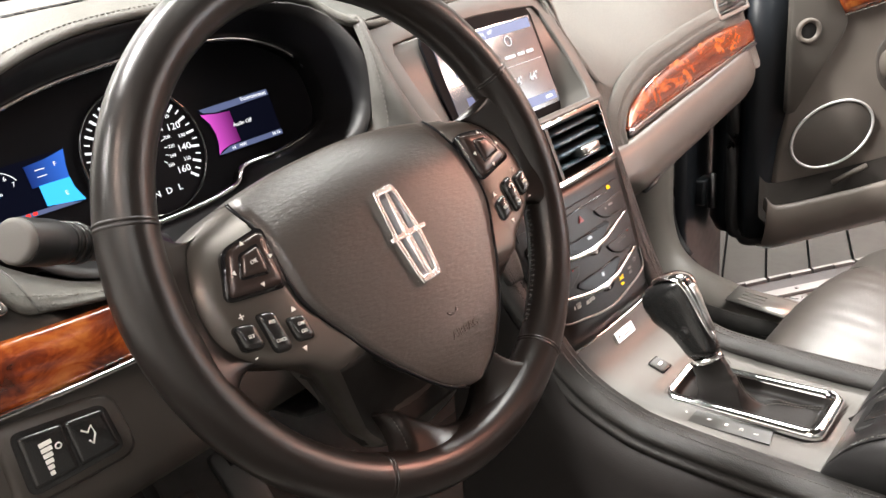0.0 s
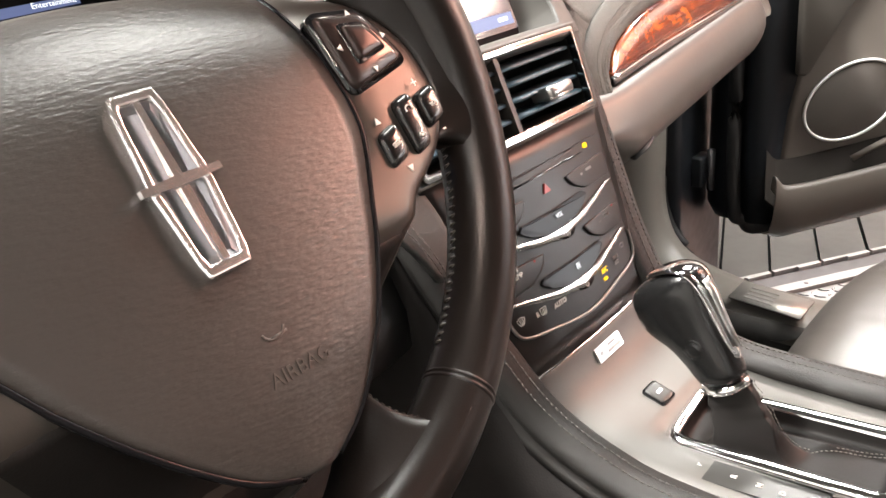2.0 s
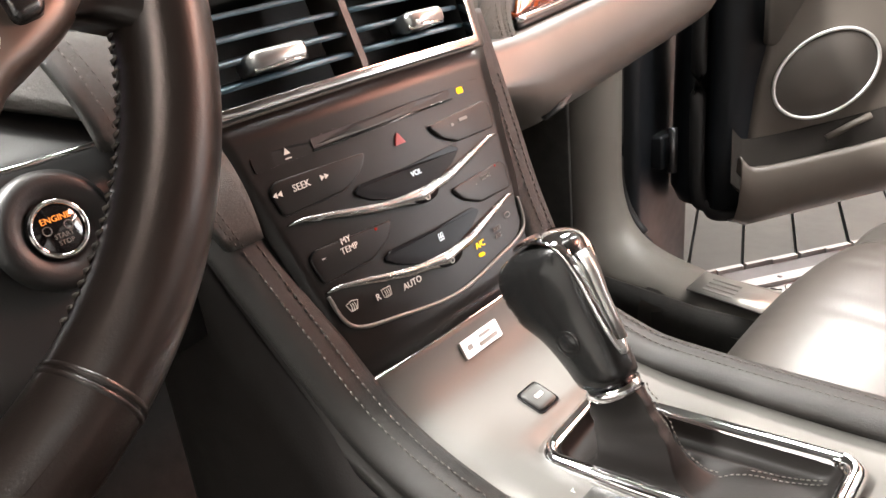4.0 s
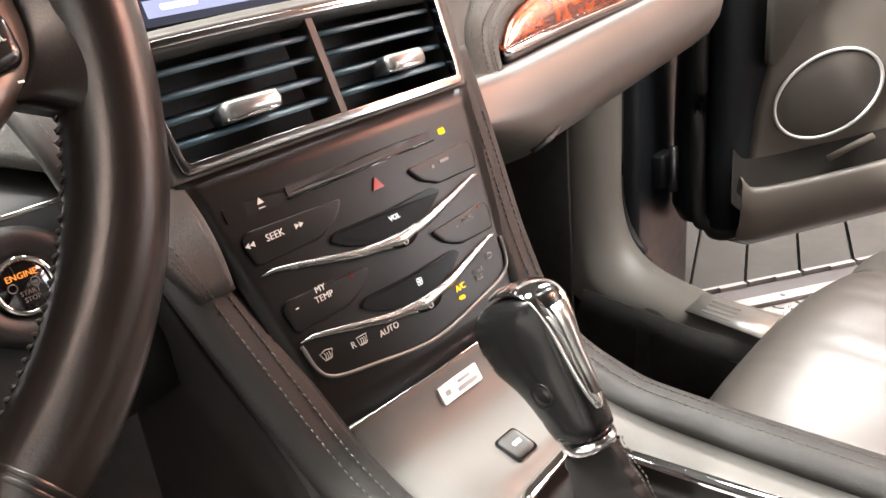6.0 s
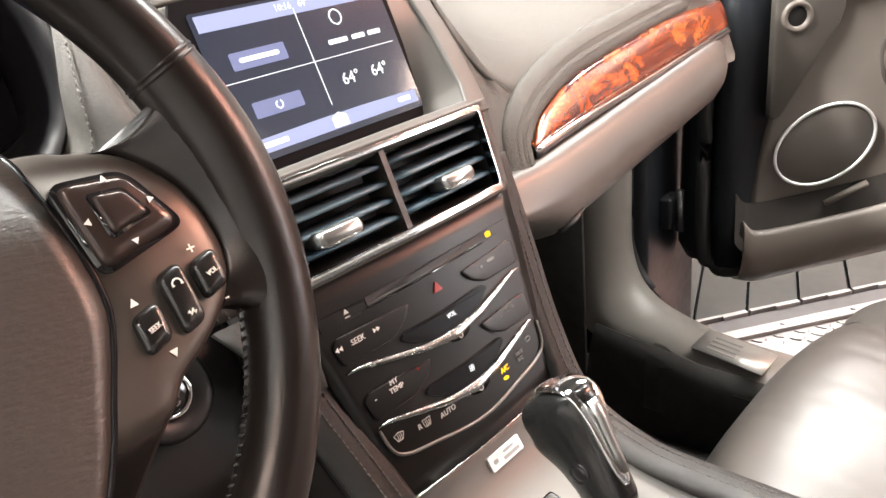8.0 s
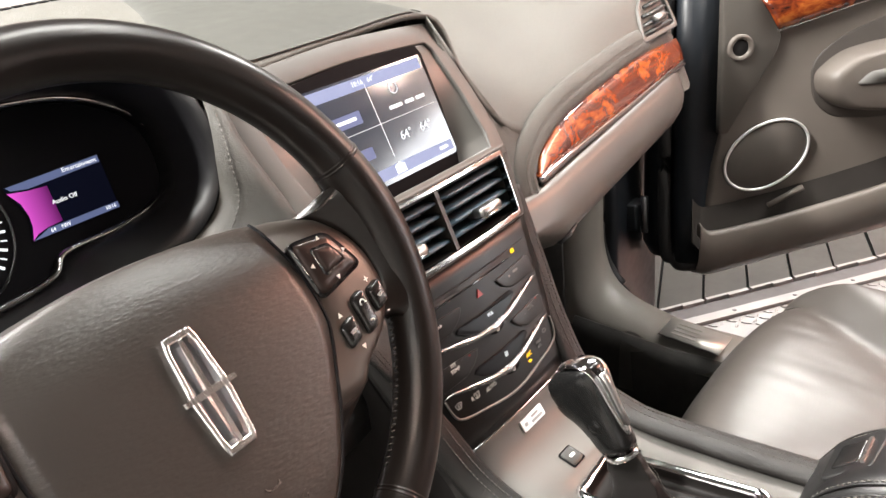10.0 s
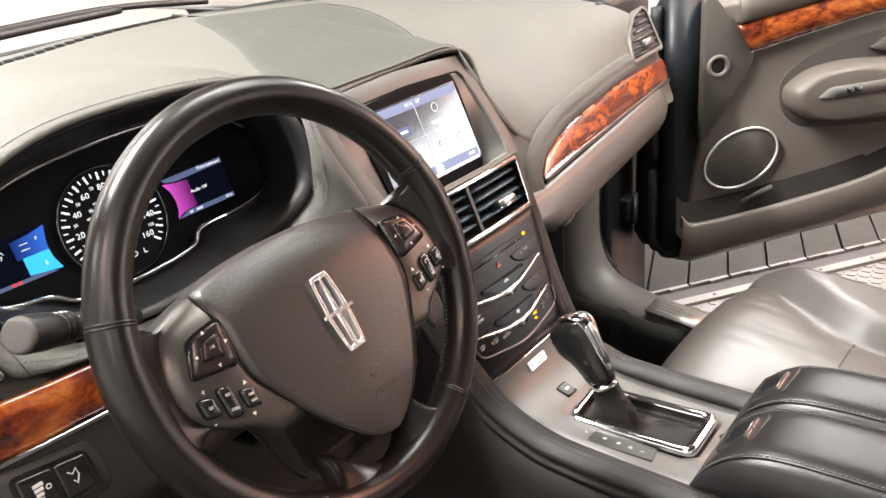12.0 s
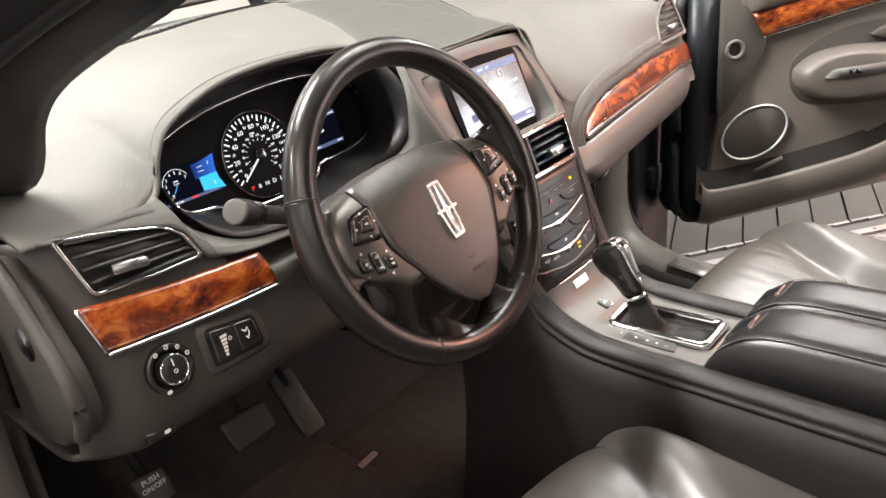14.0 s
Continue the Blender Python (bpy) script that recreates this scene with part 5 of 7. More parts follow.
sl1 = wing(0.0690, 0.101, 0.023)
sl2 = wing(0.1142, 0.0945, 0.023)
words("VOL", STK, 0.0037, -0.0720, 0.0026, 0.0052, WHITE_INK, sl1)
for a in (45, 135, 225, 315):
    P("fan_mark", sweep([STK.at(0.0037 + 0.0017 * math.cos(radians(a)) + 0.0012 * math.cos(radians(b)), -0.1175 + 0.0017 * math.sin(radians(a)) + 0.0012 * math.sin(radians(b)), 0.0026) for b in range(0, 360, 60)], 0.0003, 4, closed=True, up=tuple(STK.n)), WHITE_INK, sl2)
words("SEEK", STK, -0.0835, -0.0517, 0.0026, 0.0060, WHITE_PAINT, stack)
for u, d in ((-0.0985, 180), (-0.1018, 180), (-0.0682, 0), (-0.0650, 0)):
    arrow(STK, u, -0.0517, 0.0027, 0.0020, d, stack)
words("MY", STK, -0.0695, -0.0915, 0.0026, 0.0056, WHITE_PAINT, stack)
words("TEMP", STK, -0.0690, -0.0972, 0.0026, 0.0056, WHITE_PAINT, stack)
words("-", STK, -0.0885, -0.0955, 0.0026, 0.0085, WHITE_PAINT, stack)
words("DUAL", STK, 0.0690, -0.0950, 0.0026, 0.0046, DIM_INK, stack)
words("-", STK, 0.056, -0.0965, 0.0026, 0.006, DIM_INK, stack)
for u, v in ((-0.0452, -0.0936), (0.084, -0.091)):
    P("lamp_dot", slab(STK, rrect(u, v, 0.0018, 0.0018, 0.0008, 2), 0.0, 0.0026), REDDOT, stack, smooth=False)
for u, v, w in ((0.068, -0.0508, 0.010), (0.0545, -0.0520, 0.003)):
    P("print_bar", slab(STK, rrect(u, v, w, 0.0022, 0.0004, 1), 0.0018, 0.0026), DIM_INK, stack, smooth=False)
low = [(-0.0945, -0.1180), (-0.086, -0.1410), (-0.05, -0.1500), (0.0, -0.1570), (0.05, -0.1515), (0.091, -0.1430), (0.0985, -0.1195)]
P("lower_edge", sweep(smooth_line([STK.at(u, v, 0.0012) for u, v in low], 40), 0.0013, 8), RAISED, stack, "thin raised edge")
words("A/C", STK, 0.0382, -0.1360, 0.0014, 0.0062, AMBER, stack)
P("ac_lamp", slab(STK, rrect(0.0370, -0.1430, 0.0052, 0.0022, 0.001, 2), 0.0, 0.0014), AMBER, stack, smooth=False)
words("MAX", STK, 0.0615, -0.1325, 0.0014, 0.0045, DIM_INK, stack)
words("A/C", STK, 0.0605, -0.1375, 0.0014, 0.0045, DIM_INK, stack)
words("AUTO", STK, -0.0330, -0.1352, 0.0014, 0.0060, WHITE_PAINT, stack)
words("R", STK, -0.0620, -0.1325, 0.0014, 0.0060, WHITE_PAINT, stack)


def demist(u, v, rear):
    o = [(-0.0038, 0.003), (0.0038, 0.003), (0.0030, -0.0022), (-0.0030, -0.0022)] if rear else [(-0.0046, 0.0022), (0.0, 0.0034), (0.0046, 0.0022), (0.0024, -0.0026), (-0.0024, -0.0026)]
    P("demist_mark", sweep([STK.at(u + a, v + b, 0.0012) for a, b in o], 0.00035, 4, closed=True, up=tuple(STK.n)), WHITE_PAINT, stack)
    for k in (-0.0016, 0.0, 0.0016):
        P("demist_ray", sweep([STK.at(u + k, v - 0.003, 0.0012), STK.at(u + k + 0.0005, v, 0.0012), STK.at(u + k, v + 0.0018, 0.0012)], 0.0003, 4), WHITE_PAINT, stack)


demist(-0.0545, -0.1325, True)
demist(-0.0811, -0.1296, False)
P("recirculate_mark", sweep([STK.at(0.0785 + 0.0036 * math.cos(radians(a)), -0.1275 + 0.002 * math.sin(radians(a)), 0.0012) for a in range(0, 360, 30)], 0.0003, 4, closed=True, up=tuple(STK.n)), DIM_INK, stack)
P("foot_strip", sweep([STK.at(u, -0.1762 , 0.0008) for u in [k * 0.0095 - 0.095 for k in range(21)]], 0.0009, 6), CHROME, stack, "thin bright line")

# ---------- console: badge plate, button, shifter ----------
BP = Plate((0.0, 0.0485, 0.7930), 30, 0, 0.5)
bd = thing("badge_plate", (0.0, 0.0485, 0.7930), "small bright metal badge plate on the silver console panel", "badge")
P("plate", slab(BP, rrect(0.004, 0.0, 0.0400, 0.0125, 0.0012, 2), -0.003, 0.0022, inset=0.0006, drop=0.0004), BRUSHED, bd, smooth=False)
for u, v, w, h in ((0.010, -0.0025, 0.020, 0.0030), (0.0085, 0.0025, 0.013, 0.0022), (-0.009, 0.0, 0.005, 0.0035)):
    P("print_bar", slab(BP, rrect(u, v, w, h, 0.0005, 1), 0.0018, 0.0024), DARKINK, bd, smooth=False)
BT = Plate((0.0, 0.0005, 0.7652), 72, 0, 0)
bt = thing("console_button", (0.0, 0.0015, 0.7665), "small dark square button in the silver console panel", "button")
P("button_bed", slab(BT, rrect(0, 0, 0.0215, 0.0215, 0.003, 3), -0.004, 0.0008), GLOSS, bt, smooth=False)
round_button(BT, rrect(0, 0, 0.0185, 0.0185, 0.003, 3), 0.0005, 0.0026, "button_cap", bt, SATIN_D, 0.0015)
P("print_bar", slab(BT, rrect(0, 0.0, 0.0075, 0.003, 0.0005, 1), 0.0020, 0.0032), WHITE_PAINT, bt, smooth=False)

FL = Plate((0.012, -0.100, 0.7510), 90)      # flat on the console: v points ahead
shifter = thing("gear_shifter", (0.02, -0.10, 0.751), "gear lever with chrome edged knob and leather boot", "gear lever")
bo = dense(corner_round([(-0.0540, 0.0785), (0.0320, 0.0835), (0.0455, -0.0880), (-0.0440, -0.0895)], 0.016, 5), 1)
bi = dense(corner_round([(-0.0435, 0.0675), (0.0215, 0.0725), (0.0345, -0.0770), (-0.0335, -0.0785)], 0.010, 5), 1)
a_ = [FL.at(u, v, -0.001) for u, v in bo]
b_ = [FL.at(u, v, 0.0045) for u, v in bo]
mid_ = [FL.at((u + p) / 2, (v + q) / 2, 0.0090) for (u, v), (p, q) in zip(bo, bi)]
c_ = [FL.at(u, v, 0.004) for u, v in bi]
d_ = [FL.at(u, v, -0.006) for u, v in bi]
P("bezel", loft([a_, b_, mid_, c_, d_], True), CHROME, shifter, "bright chrome bezel")
BASE = Vector((-0.0090, -0.0805, 0.7525))
AXIS = Vector((0.045, 0.43, 0.90)).normalized()
# leather boot: a flat skirt in the bezel, then a gathered neck up to the collar
rows = []
K = len(bi)
C0 = BASE + AXIS * 0.012


def prof_z(y):
    """Height of the silver panel along the console."""
    return next((b.z + (a.z - b.z) * (y - b.y) / (a.y - b.y) for a, b in zip(prof, prof[1:]) if b.y <= y <= a.y), 0.752)


def skirt_z(x, y):
    """Height of the skirt: a flat sheet with a ridge that runs back from the neck and a fold beside it."""
    dx, dy = x - C0.x, y - C0.y
    flat = 0.7445 + 0.5 * (prof_z(y) - 0.7515)
    z = flat + 0.009 * math.exp(-max(0, math.hypot(dx, dy) - 0.023) / 0.005)
    if dy < 0:
        bend = dx - 0.004 + 0.12 * dy
        z += 0.0165 * math.exp(-(bend / 0.0070) ** 2) * min(1, -dy / 0.012) * max(0, 1 + (dy + 0.022) / 0.075)
        z += 0.0085 * math.exp(-((bend + 0.019) / 0.0045) ** 2) * min(1, -dy / 0.012) * max(0, 1 + dy / 0.055)
        z += 0.0110 * math.exp(-((bend - 0.023) / 0.0075) ** 2 - ((dy + 0.042) / 0.020) ** 2)
    return z + 0.0020 * math.sin(260 * dx - 140 * dy) * math.exp(-((math.hypot(dx, dy) - 0.036) / 0.015) ** 2)


def around(u, v, r):
    """A point at distance r from the neck's axis towards a point of the bezel, and never past it."""
    p0 = FL.at(u, v, 0.002)
    arm_ = Vector((p0.x - C0.x, p0.y - C0.y, 0))
    return arm_.normalized() * min(r, arm_.length * 0.86)


for f in (0.0, 0.05, 0.12, 0.20, 0.29, 0.38, 0.47, 0.56, 0.65, 0.74, 0.83, 0.92, 1.0):
    row = []
    for u, v in bi:
        p0 = FL.at(u, v, 0.002)
        ring = Vector((C0.x, C0.y, 0)) + around(u, v, 0.0235)
        q = Vector((p0.x, p0.y, 0)).lerp(ring, f)
        low_ = min(1, f / 0.06)
        q.z = max(0.7530, prof_z(q.y) + 0.0012) * (1 - low_) + skirt_z(q.x, q.y) * low_
        row.append(q)
    rows.append(row)
for r, h in ((0.0218, 0.017), (0.0205, 0.0215), (0.0192, 0.025), (0.0196, 0.029), (0.0178, 0.033), (0.0184, 0.037), (0.0170, 0.041), (0.0174, 0.045), (0.0160, 0.049)):
    row = []
    for u, v in bi:
        w = around(u, v, r)
        a = math.atan2(w.y, w.x)
        c = BASE + AXIS * h
        rr = w.length + 0.0009 * math.sin(4 * a + h * 500) + 0.0006 * math.sin(7 * a - h * 700)
        row.append(c + Vector((math.cos(a) * rr, math.sin(a) * rr, -0.30 * math.sin(a) * rr)))
    rows.append(row)
boot = P("boot", loft(rows, True), BOOT, shifter, "black gathered leather boot", subsurf=1)
col = max(range(K), key=lambda i: bi[i][0] * 0.6 - bi[i][1])
for off in (-0.0022, 0.0022):
    stitches([r[col] + Vector((off, -0.0004, 0.0007)) for r in rows[1:]], 0.0034, "stitching", boot, r=0.0005)


S_, F_ = Vector((1, 0, 0)) - AXIS * AXIS.x, None
S_ = S_.normalized()
F_ = AXIS.cross(S_).normalized()      # points ahead
P("collar", sweep([BASE + AXIS * h for h in (0.046, 0.047, 0.052, 0.053)], [0.0150, 0.0170, 0.0170, 0.0156], 24), CHROME, shifter, "chrome collar")
rows = []
for h, rs, rf, off in ((0.051, 0.0150, 0.0160, 0.0), (0.060, 0.0154, 0.0172, 0.001), (0.075, 0.0158, 0.0198, 0.0045), (0.086, 0.0160, 0.0225, 0.0085), (0.094, 0.0168, 0.0268, 0.0140), (0.103, 0.0175, 0.0292, 0.0160), (0.114, 0.0182, 0.0300, 0.0160), (0.123, 0.0180, 0.0292, 0.0150), (0.129, 0.0162, 0.0255, 0.0115), (0.1325, 0.0125, 0.0180, 0.007), (0.1340, 0.006, 0.009, 0.006)):
    h, rs, rf = 0.051 + (h - 0.051) * 1.14, rs * 1.08, rf * 1.10
    c = BASE + AXIS * h + F_ * off
    rows.append([c + S_ * (rs * math.copysign(abs(math.cos(a)) ** 0.8, math.cos(a))) + F_ * (rf * math.copysign(abs(math.sin(a)) ** 0.8, math.sin(a))) for a in [2 * math.pi * k / 28 for k in range(28)]])
knob = P("knob", loft(rows, True, True), KNOB, shifter, "smooth black knob", subsurf=1)
# bright spine that runs over the crown and down the rear of the knob
spine = []
for h, w, off in ((0.066, 0.0030, -0.0166), (0.075, 0.0055, -0.0160), (0.088, 0.0068, -0.0150), (0.100, 0.0080, -0.0145), (0.112, 0.0095, -0.0148), (0.122, 0.0110, -0.0146), (0.129, 0.0118, -0.0125), (0.1345, 0.0118, -0.006), (0.1372, 0.0110, 0.004), (0.1368, 0.0092, 0.016), (0.134, 0.0060, 0.025)):
    h, w, off = 0.051 + (h - 0.051) * 1.14, w * 1.35, off * 1.10
    c = BASE + AXIS * h + F_ * (off + 0.0005)
    out_ = (F_ * -1 if h < 0.125 else AXIS)
    spine.append([c - S_ * w, c - S_ * w * 0.6 + out_ * 0.0016, c + out_ * 0.0022, c + S_ * w * 0.6 + out_ * 0.0016, c + S_ * w])
P("spine", loft(spine), CHROME, knob, "chrome spine", solid=0.003, subsurf=1)
window = [[r[2] + (r[1] - r[2]) * 0.75 - F_ * 0.0022, r[2] - F_ * 0.0032, r[2] + (r[3] - r[2]) * 0.75 - F_ * 0.0022] for r in spine[1:6]]
P("spine_inlay", loft(window), TABM, knob, "satin silver inlay of the spine", solid=0.001)
tb = BASE + AXIS * 0.086 - S_ * 0.0162 + F_ * 0.006
P("thumb_button", loft([[tb - S_ * d_ + F_ * (r_ * math.cos(a)) + AXIS * (r_ * math.sin(a)) for a in [2 * math.pi * k / 24 for k in range(24)]] for r_, d_ in ((0.0088, -0.004), (0.0088, 0.0004), (0.0080, 0.0012), (0.0070, 0.0012), (0.0066, 0.0002), (0.0060, 0.0010), (0.003, 0.0015))], True, True), KNOB, knob, "round black thumb button")
gate = thing("gear_scale", (-0.045, -0.10, 0.752), "satin strip with gear letters beside the lever", "gear scale")
P("strip", slab(FL, [(-0.079, 0.054), (-0.0545, 0.057), (-0.049, -0.045), (-0.073, -0.050)], -0.001, 0.0007), SATIN_D, gate, smooth=False)
for ch_, v in (("P", 0.0425), ("R", 0.0165), ("N", -0.002), ("D", -0.018), ("L", -0.033)):
    words(ch_, FL, -0.0640, v, 0.0012, 0.0062, WHITE_PAINT, gate, name="gear_letter")

# ---------- armrest ----------
arm = thing("armrest", (0.015, -0.45, 0.75), "black leather armrest with two stitched lids and chrome latches", "armrest")
AP = [(-0.205, 0.757, 0.0), (-0.214, 0.775, 0.25), (-0.232, 0.800, 0.6), (-0.262, 0.822, 0.9), (-0.30, 0.832, 1.0), (-0.36, 0.836, 1.0), (-0.48, 0.838, 1.0), (-0.62, 0.838, 1.0), (-0.80, 0.836, 1.0)]
apro = smooth_line([(0, y, z) for y, z, _ in AP], 34)
for x0, x1 in ((-0.092, 0.022), (0.024, 0.122)):
    rows = []
    for p in apro:
        k = min(1, max(0, (p.z - 0.757) / 0.06))
        row = [(x0 - 0.002, p.y + 0.006, 0.752)]
        for j in range(11):
            t = j / 10
            e = (2 * t - 1)
            row.append((x0 + (x1 - x0) * t, p.y, p.z - 0.012 * k * abs(e) ** 6 + 0.003 * k * (1 - e * e)))
        row.append((x1 + 0.001, p.y + 0.006, 0.752))
        rows.append(row)
    lid = P("lid", loft(rows), ARMB, arm, "padded black leather lid", solid=0.004)
    for e in (0.10, 0.90):
        ln = [(x0 + (x1 - x0) * e, p.y, p.z - 0.012 * abs(2 * e - 1) ** 6 + 0.0016) for p in apro[3:]]
        stitches(ln, 0.0055, "stitching", lid, r=0.0009)
        P("piping", sweep([(x + (0.0035 if e > 0.5 else -0.0035), y, z + 0.0002 - 0.0008) for x, y, z in ln], 0.0013, 6), ARMB, lid)
    cx = (x0 + x1) / 2 + 0.003
    LT = Plate((cx, -0.2450, 0.8110), 126)
    latch = P("latch_bed", slab(LT, corner_round([(-0.030, 0.026), (0.030, 0.026), (0.034, -0.020), (0.022, -0.027), (-0.026, -0.022)], 0.006), -0.004, 0.0016, inset=0.002, drop=0.0008), PLASTIC_D, lid, "black latch plate")
    round_button(LT, corner_round([(-0.018, 0.018), (0.018, 0.016), (0.020, -0.008), (-0.016, -0.008)], 0.003), 0.001, 0.0030, "latch_key", latch, GLOSSY_BTN, 0.002)
    P("chrome_bar", slab(LT, rrect(0.000, -0.0125, 0.040, 0.0036, 0.0012, 2), 0.001, 0.0042), TABM, latch, "satin chrome bar", smooth=False)

# ---------- seats ----------
def seat(cx, yf, zt, w, label):
    t = thing("front_seat", (cx, yf - 0.3, 0.30), label, "seat", "front seats")
    h = w / 2

    def seam(d):
        """How far out the bolster's seam lies, from 0 to 1, at depth d behind the front edge."""
        return min(0.80, max(0.34, 0.78 - 2.1 * (d - 0.05)))

    def top(u, y):
        """Height of the cushion over its middle: side bolsters swell and roll off."""
        a = abs(u)
        d = yf - y
        s = seam(d)
        k = min(1, max(0, (a - s) / 0.22))
        roll = 0.034 * k * k * (3 - 2 * k) - 0.10 * max(0, (a - 0.88) / 0.12) ** 2.2
        crown = 0.010 * max(0, 1 - (a / s) ** 2) - 0.005 * math.exp(-((a - s) / 0.035) ** 2)
        crease = 0.0016 * noise.noise((cx * 40 + u * 5 + d * 6, d * 26, 0.3)) * min(1, d / 0.05)
        pull = 0.0011 * noise.noise((d * 9 + cx, u * 16 + d * 8, 4.1)) * math.exp(-((a - 0.15) / 0.5) ** 2) * min(1, d / 0.06)
        return roll + crown + crease + pull - 0.035 * d

    ys = [0.0, 0.004, 0.014, 0.030, 0.052, 0.08, 0.10, 0.12, 0.145, 0.17, 0.20, 0.23, 0.265, 0.30, 0.38, 0.46, 0.56]
    dz = [-0.085, -0.058, -0.034, -0.016, -0.005, 0.0, 0.002, 0.002, 0.001, 0.0, -0.001, -0.003, -0.005, -0.008, -0.014, -0.020, -0.026]
    rows = []
    us = [i / 36 - 1 for i in range(73)]
    for d, z in zip(ys, dz):
        y = yf - d
        rows.append([(cx + u * h, y - 0.045 * abs(u) ** 3 * (1 if d < 0.2 else 0.4), zt + z + top(u, y)) for u in us])
    front = [[(cx + u * h * 0.96, yf - 0.02 - 0.045 * abs(u) ** 3, 0.38) for u in us], [(cx + u * h * 0.99, yf + 0.002 - 0.045 * abs(u) ** 3, 0.50) for u in us]]
    cush = P("cushion", loft(front + rows), SEAT, t, "grey leather cushion with raised side bolsters", subsurf=1, solid=0.02)
    for s in (-1, 1):
        line = [(cx + s * h * seam(d), yf - d - 0.045 * seam(d) ** 3 * (1 if d < 0.2 else 0.4), zt + z + top(seam(d), yf - d) + 0.0010) for d, z in zip(ys[2:12], dz[2:12])]
        P("piping", sweep(smooth_line(line, 30), 0.0013, 6), SEAT, cush)
    yy = 0.265
    line = [(cx + u * h * 0.36, yf - yy, zt - 0.0045 + top(u * 0.36, yf - yy)) for u in [k / 8 - 1 for k in range(17)]]
    P("cross_seam", sweep(line, 0.0018, 6), LEATHER_D, cush)
    P("seat_base", box((cx - h * 0.85, yf - 0.5, 0.30), (cx + h * 0.85, yf - 0.06, 0.42)), PLASTIC_D, t, bevel=0.02)
    P("side_shield", box((cx - h * 0.99, yf - 0.55, 0.42), (cx + h * 0.99, yf - 0.03, 0.53)), PLASTIC, t, bevel=0.03)
    back = []
    for k in range(9):
        f = k / 8
        y, z, wk = yf - 0.52 - 0.30 * f, zt - 0.05 + 0.62 * f, 1 - 0.22 * f ** 2
        back.append([(cx + h * wk * u, y + 0.07 * abs(u) ** 4 - 0.10 * (1 - q), z) for u, q in ((-0.90, 0), (-1, 0.5), (-0.9, 1), (-0.6, 1), (0, 1), (0.6, 1), (0.9, 1), (1, 0.5), (0.90, 0), (0, 0))])
    P("backrest", loft(back, True, True), SEAT, t, "grey leather backrest", subsurf=1)
    return t


seat(0.395, 0.015, 0.660, 0.58, "grey leather passenger seat beside the console")
seat(-0.425, -0.050, 0.674, 0.54, "dark grey leather driver seat beside the console")
buckle = thing("seat_belt_buckle", (-0.10, -0.43, 0.60), "seat belt buckle with a red release key", "buckle")
P("housing", box((-0.115, -0.46, 0.50), (-0.085, -0.43, 0.625)), PLASTIC_D, buckle, bevel=0.006)
P("release_key", box((-0.111, -0.457, 0.620), (-0.089, -0.434, 0.631)), mat("buckle_red", (0.55, 0.03, 0.03), 0.35), buckle, "red release key", bevel=0.003)

# ---------- dashboard: more of its skin ----------
def dash_z(x, y):
    """Height of the dashboard's top at a place."""
    i = max(0, min(len(TOP) - 2, sum(1 for r in TOP if r[0].x <= x) - 1))
    f = (x - TOP[i][0].x) / (TOP[i + 1][0].x - TOP[i][0].x)
    zs = []
    for r in TOP[i:i + 2]:
        j = max(0, min(len(r) - 2, sum(1 for p in r if p.y >= y) - 1))
        g = min(1, max(0, (y - r[j].y) / (r[j + 1].y - r[j].y)))
        zs.append(r[j].z + (r[j + 1].z - r[j].z) * g)
    return zs[0] + (zs[1] - zs[0]) * f


# darker soft panel over the screen
LB = smooth_line([(-0.150, 0.262, 0), (-0.136, 0.335, 0), (-0.102, 0.41, 0), (-0.046, 0.505, 0), (0.034, 0.655, 0), (0.125, 0.84, 0)], 22)
RB = smooth_line([(0.146, 0.257, 0), (0.175, 0.305, 0), (0.215, 0.36, 0), (0.30, 0.50, 0), (0.37, 0.64, 0), (0.41, 0.80, 0)], 22)
rows = []
for a, b in zip(LB, RB):
    rows.append([Vector((p.x, p.y, dash_z(p.x, p.y) + 0.0035 - (0.004 if k in (0, 20) else 0))) for k in range(21) for p in (a.lerp(b, k / 20),)])
P("center_mat", loft(rows), MAT_DARK, dash, "darker fine-grained centre panel", solid=0.003, subsurf=1)
P("mat_edge", sweep([r[20] + Vector((0.001, 0, 0.002)) for r in rows], 0.0009, 6), LEATHER_D, dash)
# defroster slots along the windscreen: black blocks painted as dark as open holes
for k in range(34):
    x = -0.50 + k * 0.0205
    y = 0.928 + 0.13 * x - 0.42 * x * x
    z = dash_z(x, y)
    P("defroster_slot", loft([[(x + a + 0.35 * b, y + b, z + c) for a, b in ((-0.0078, -0.013), (0.0078, -0.013), (0.0078, 0.013), (-0.0078, 0.013))] for c in (-0.004, 0.0018)], True, True), DIALP, dash, smooth=False)
# twin stitching over the wood and round the hood
edge = [r[-1] for r in TOP]
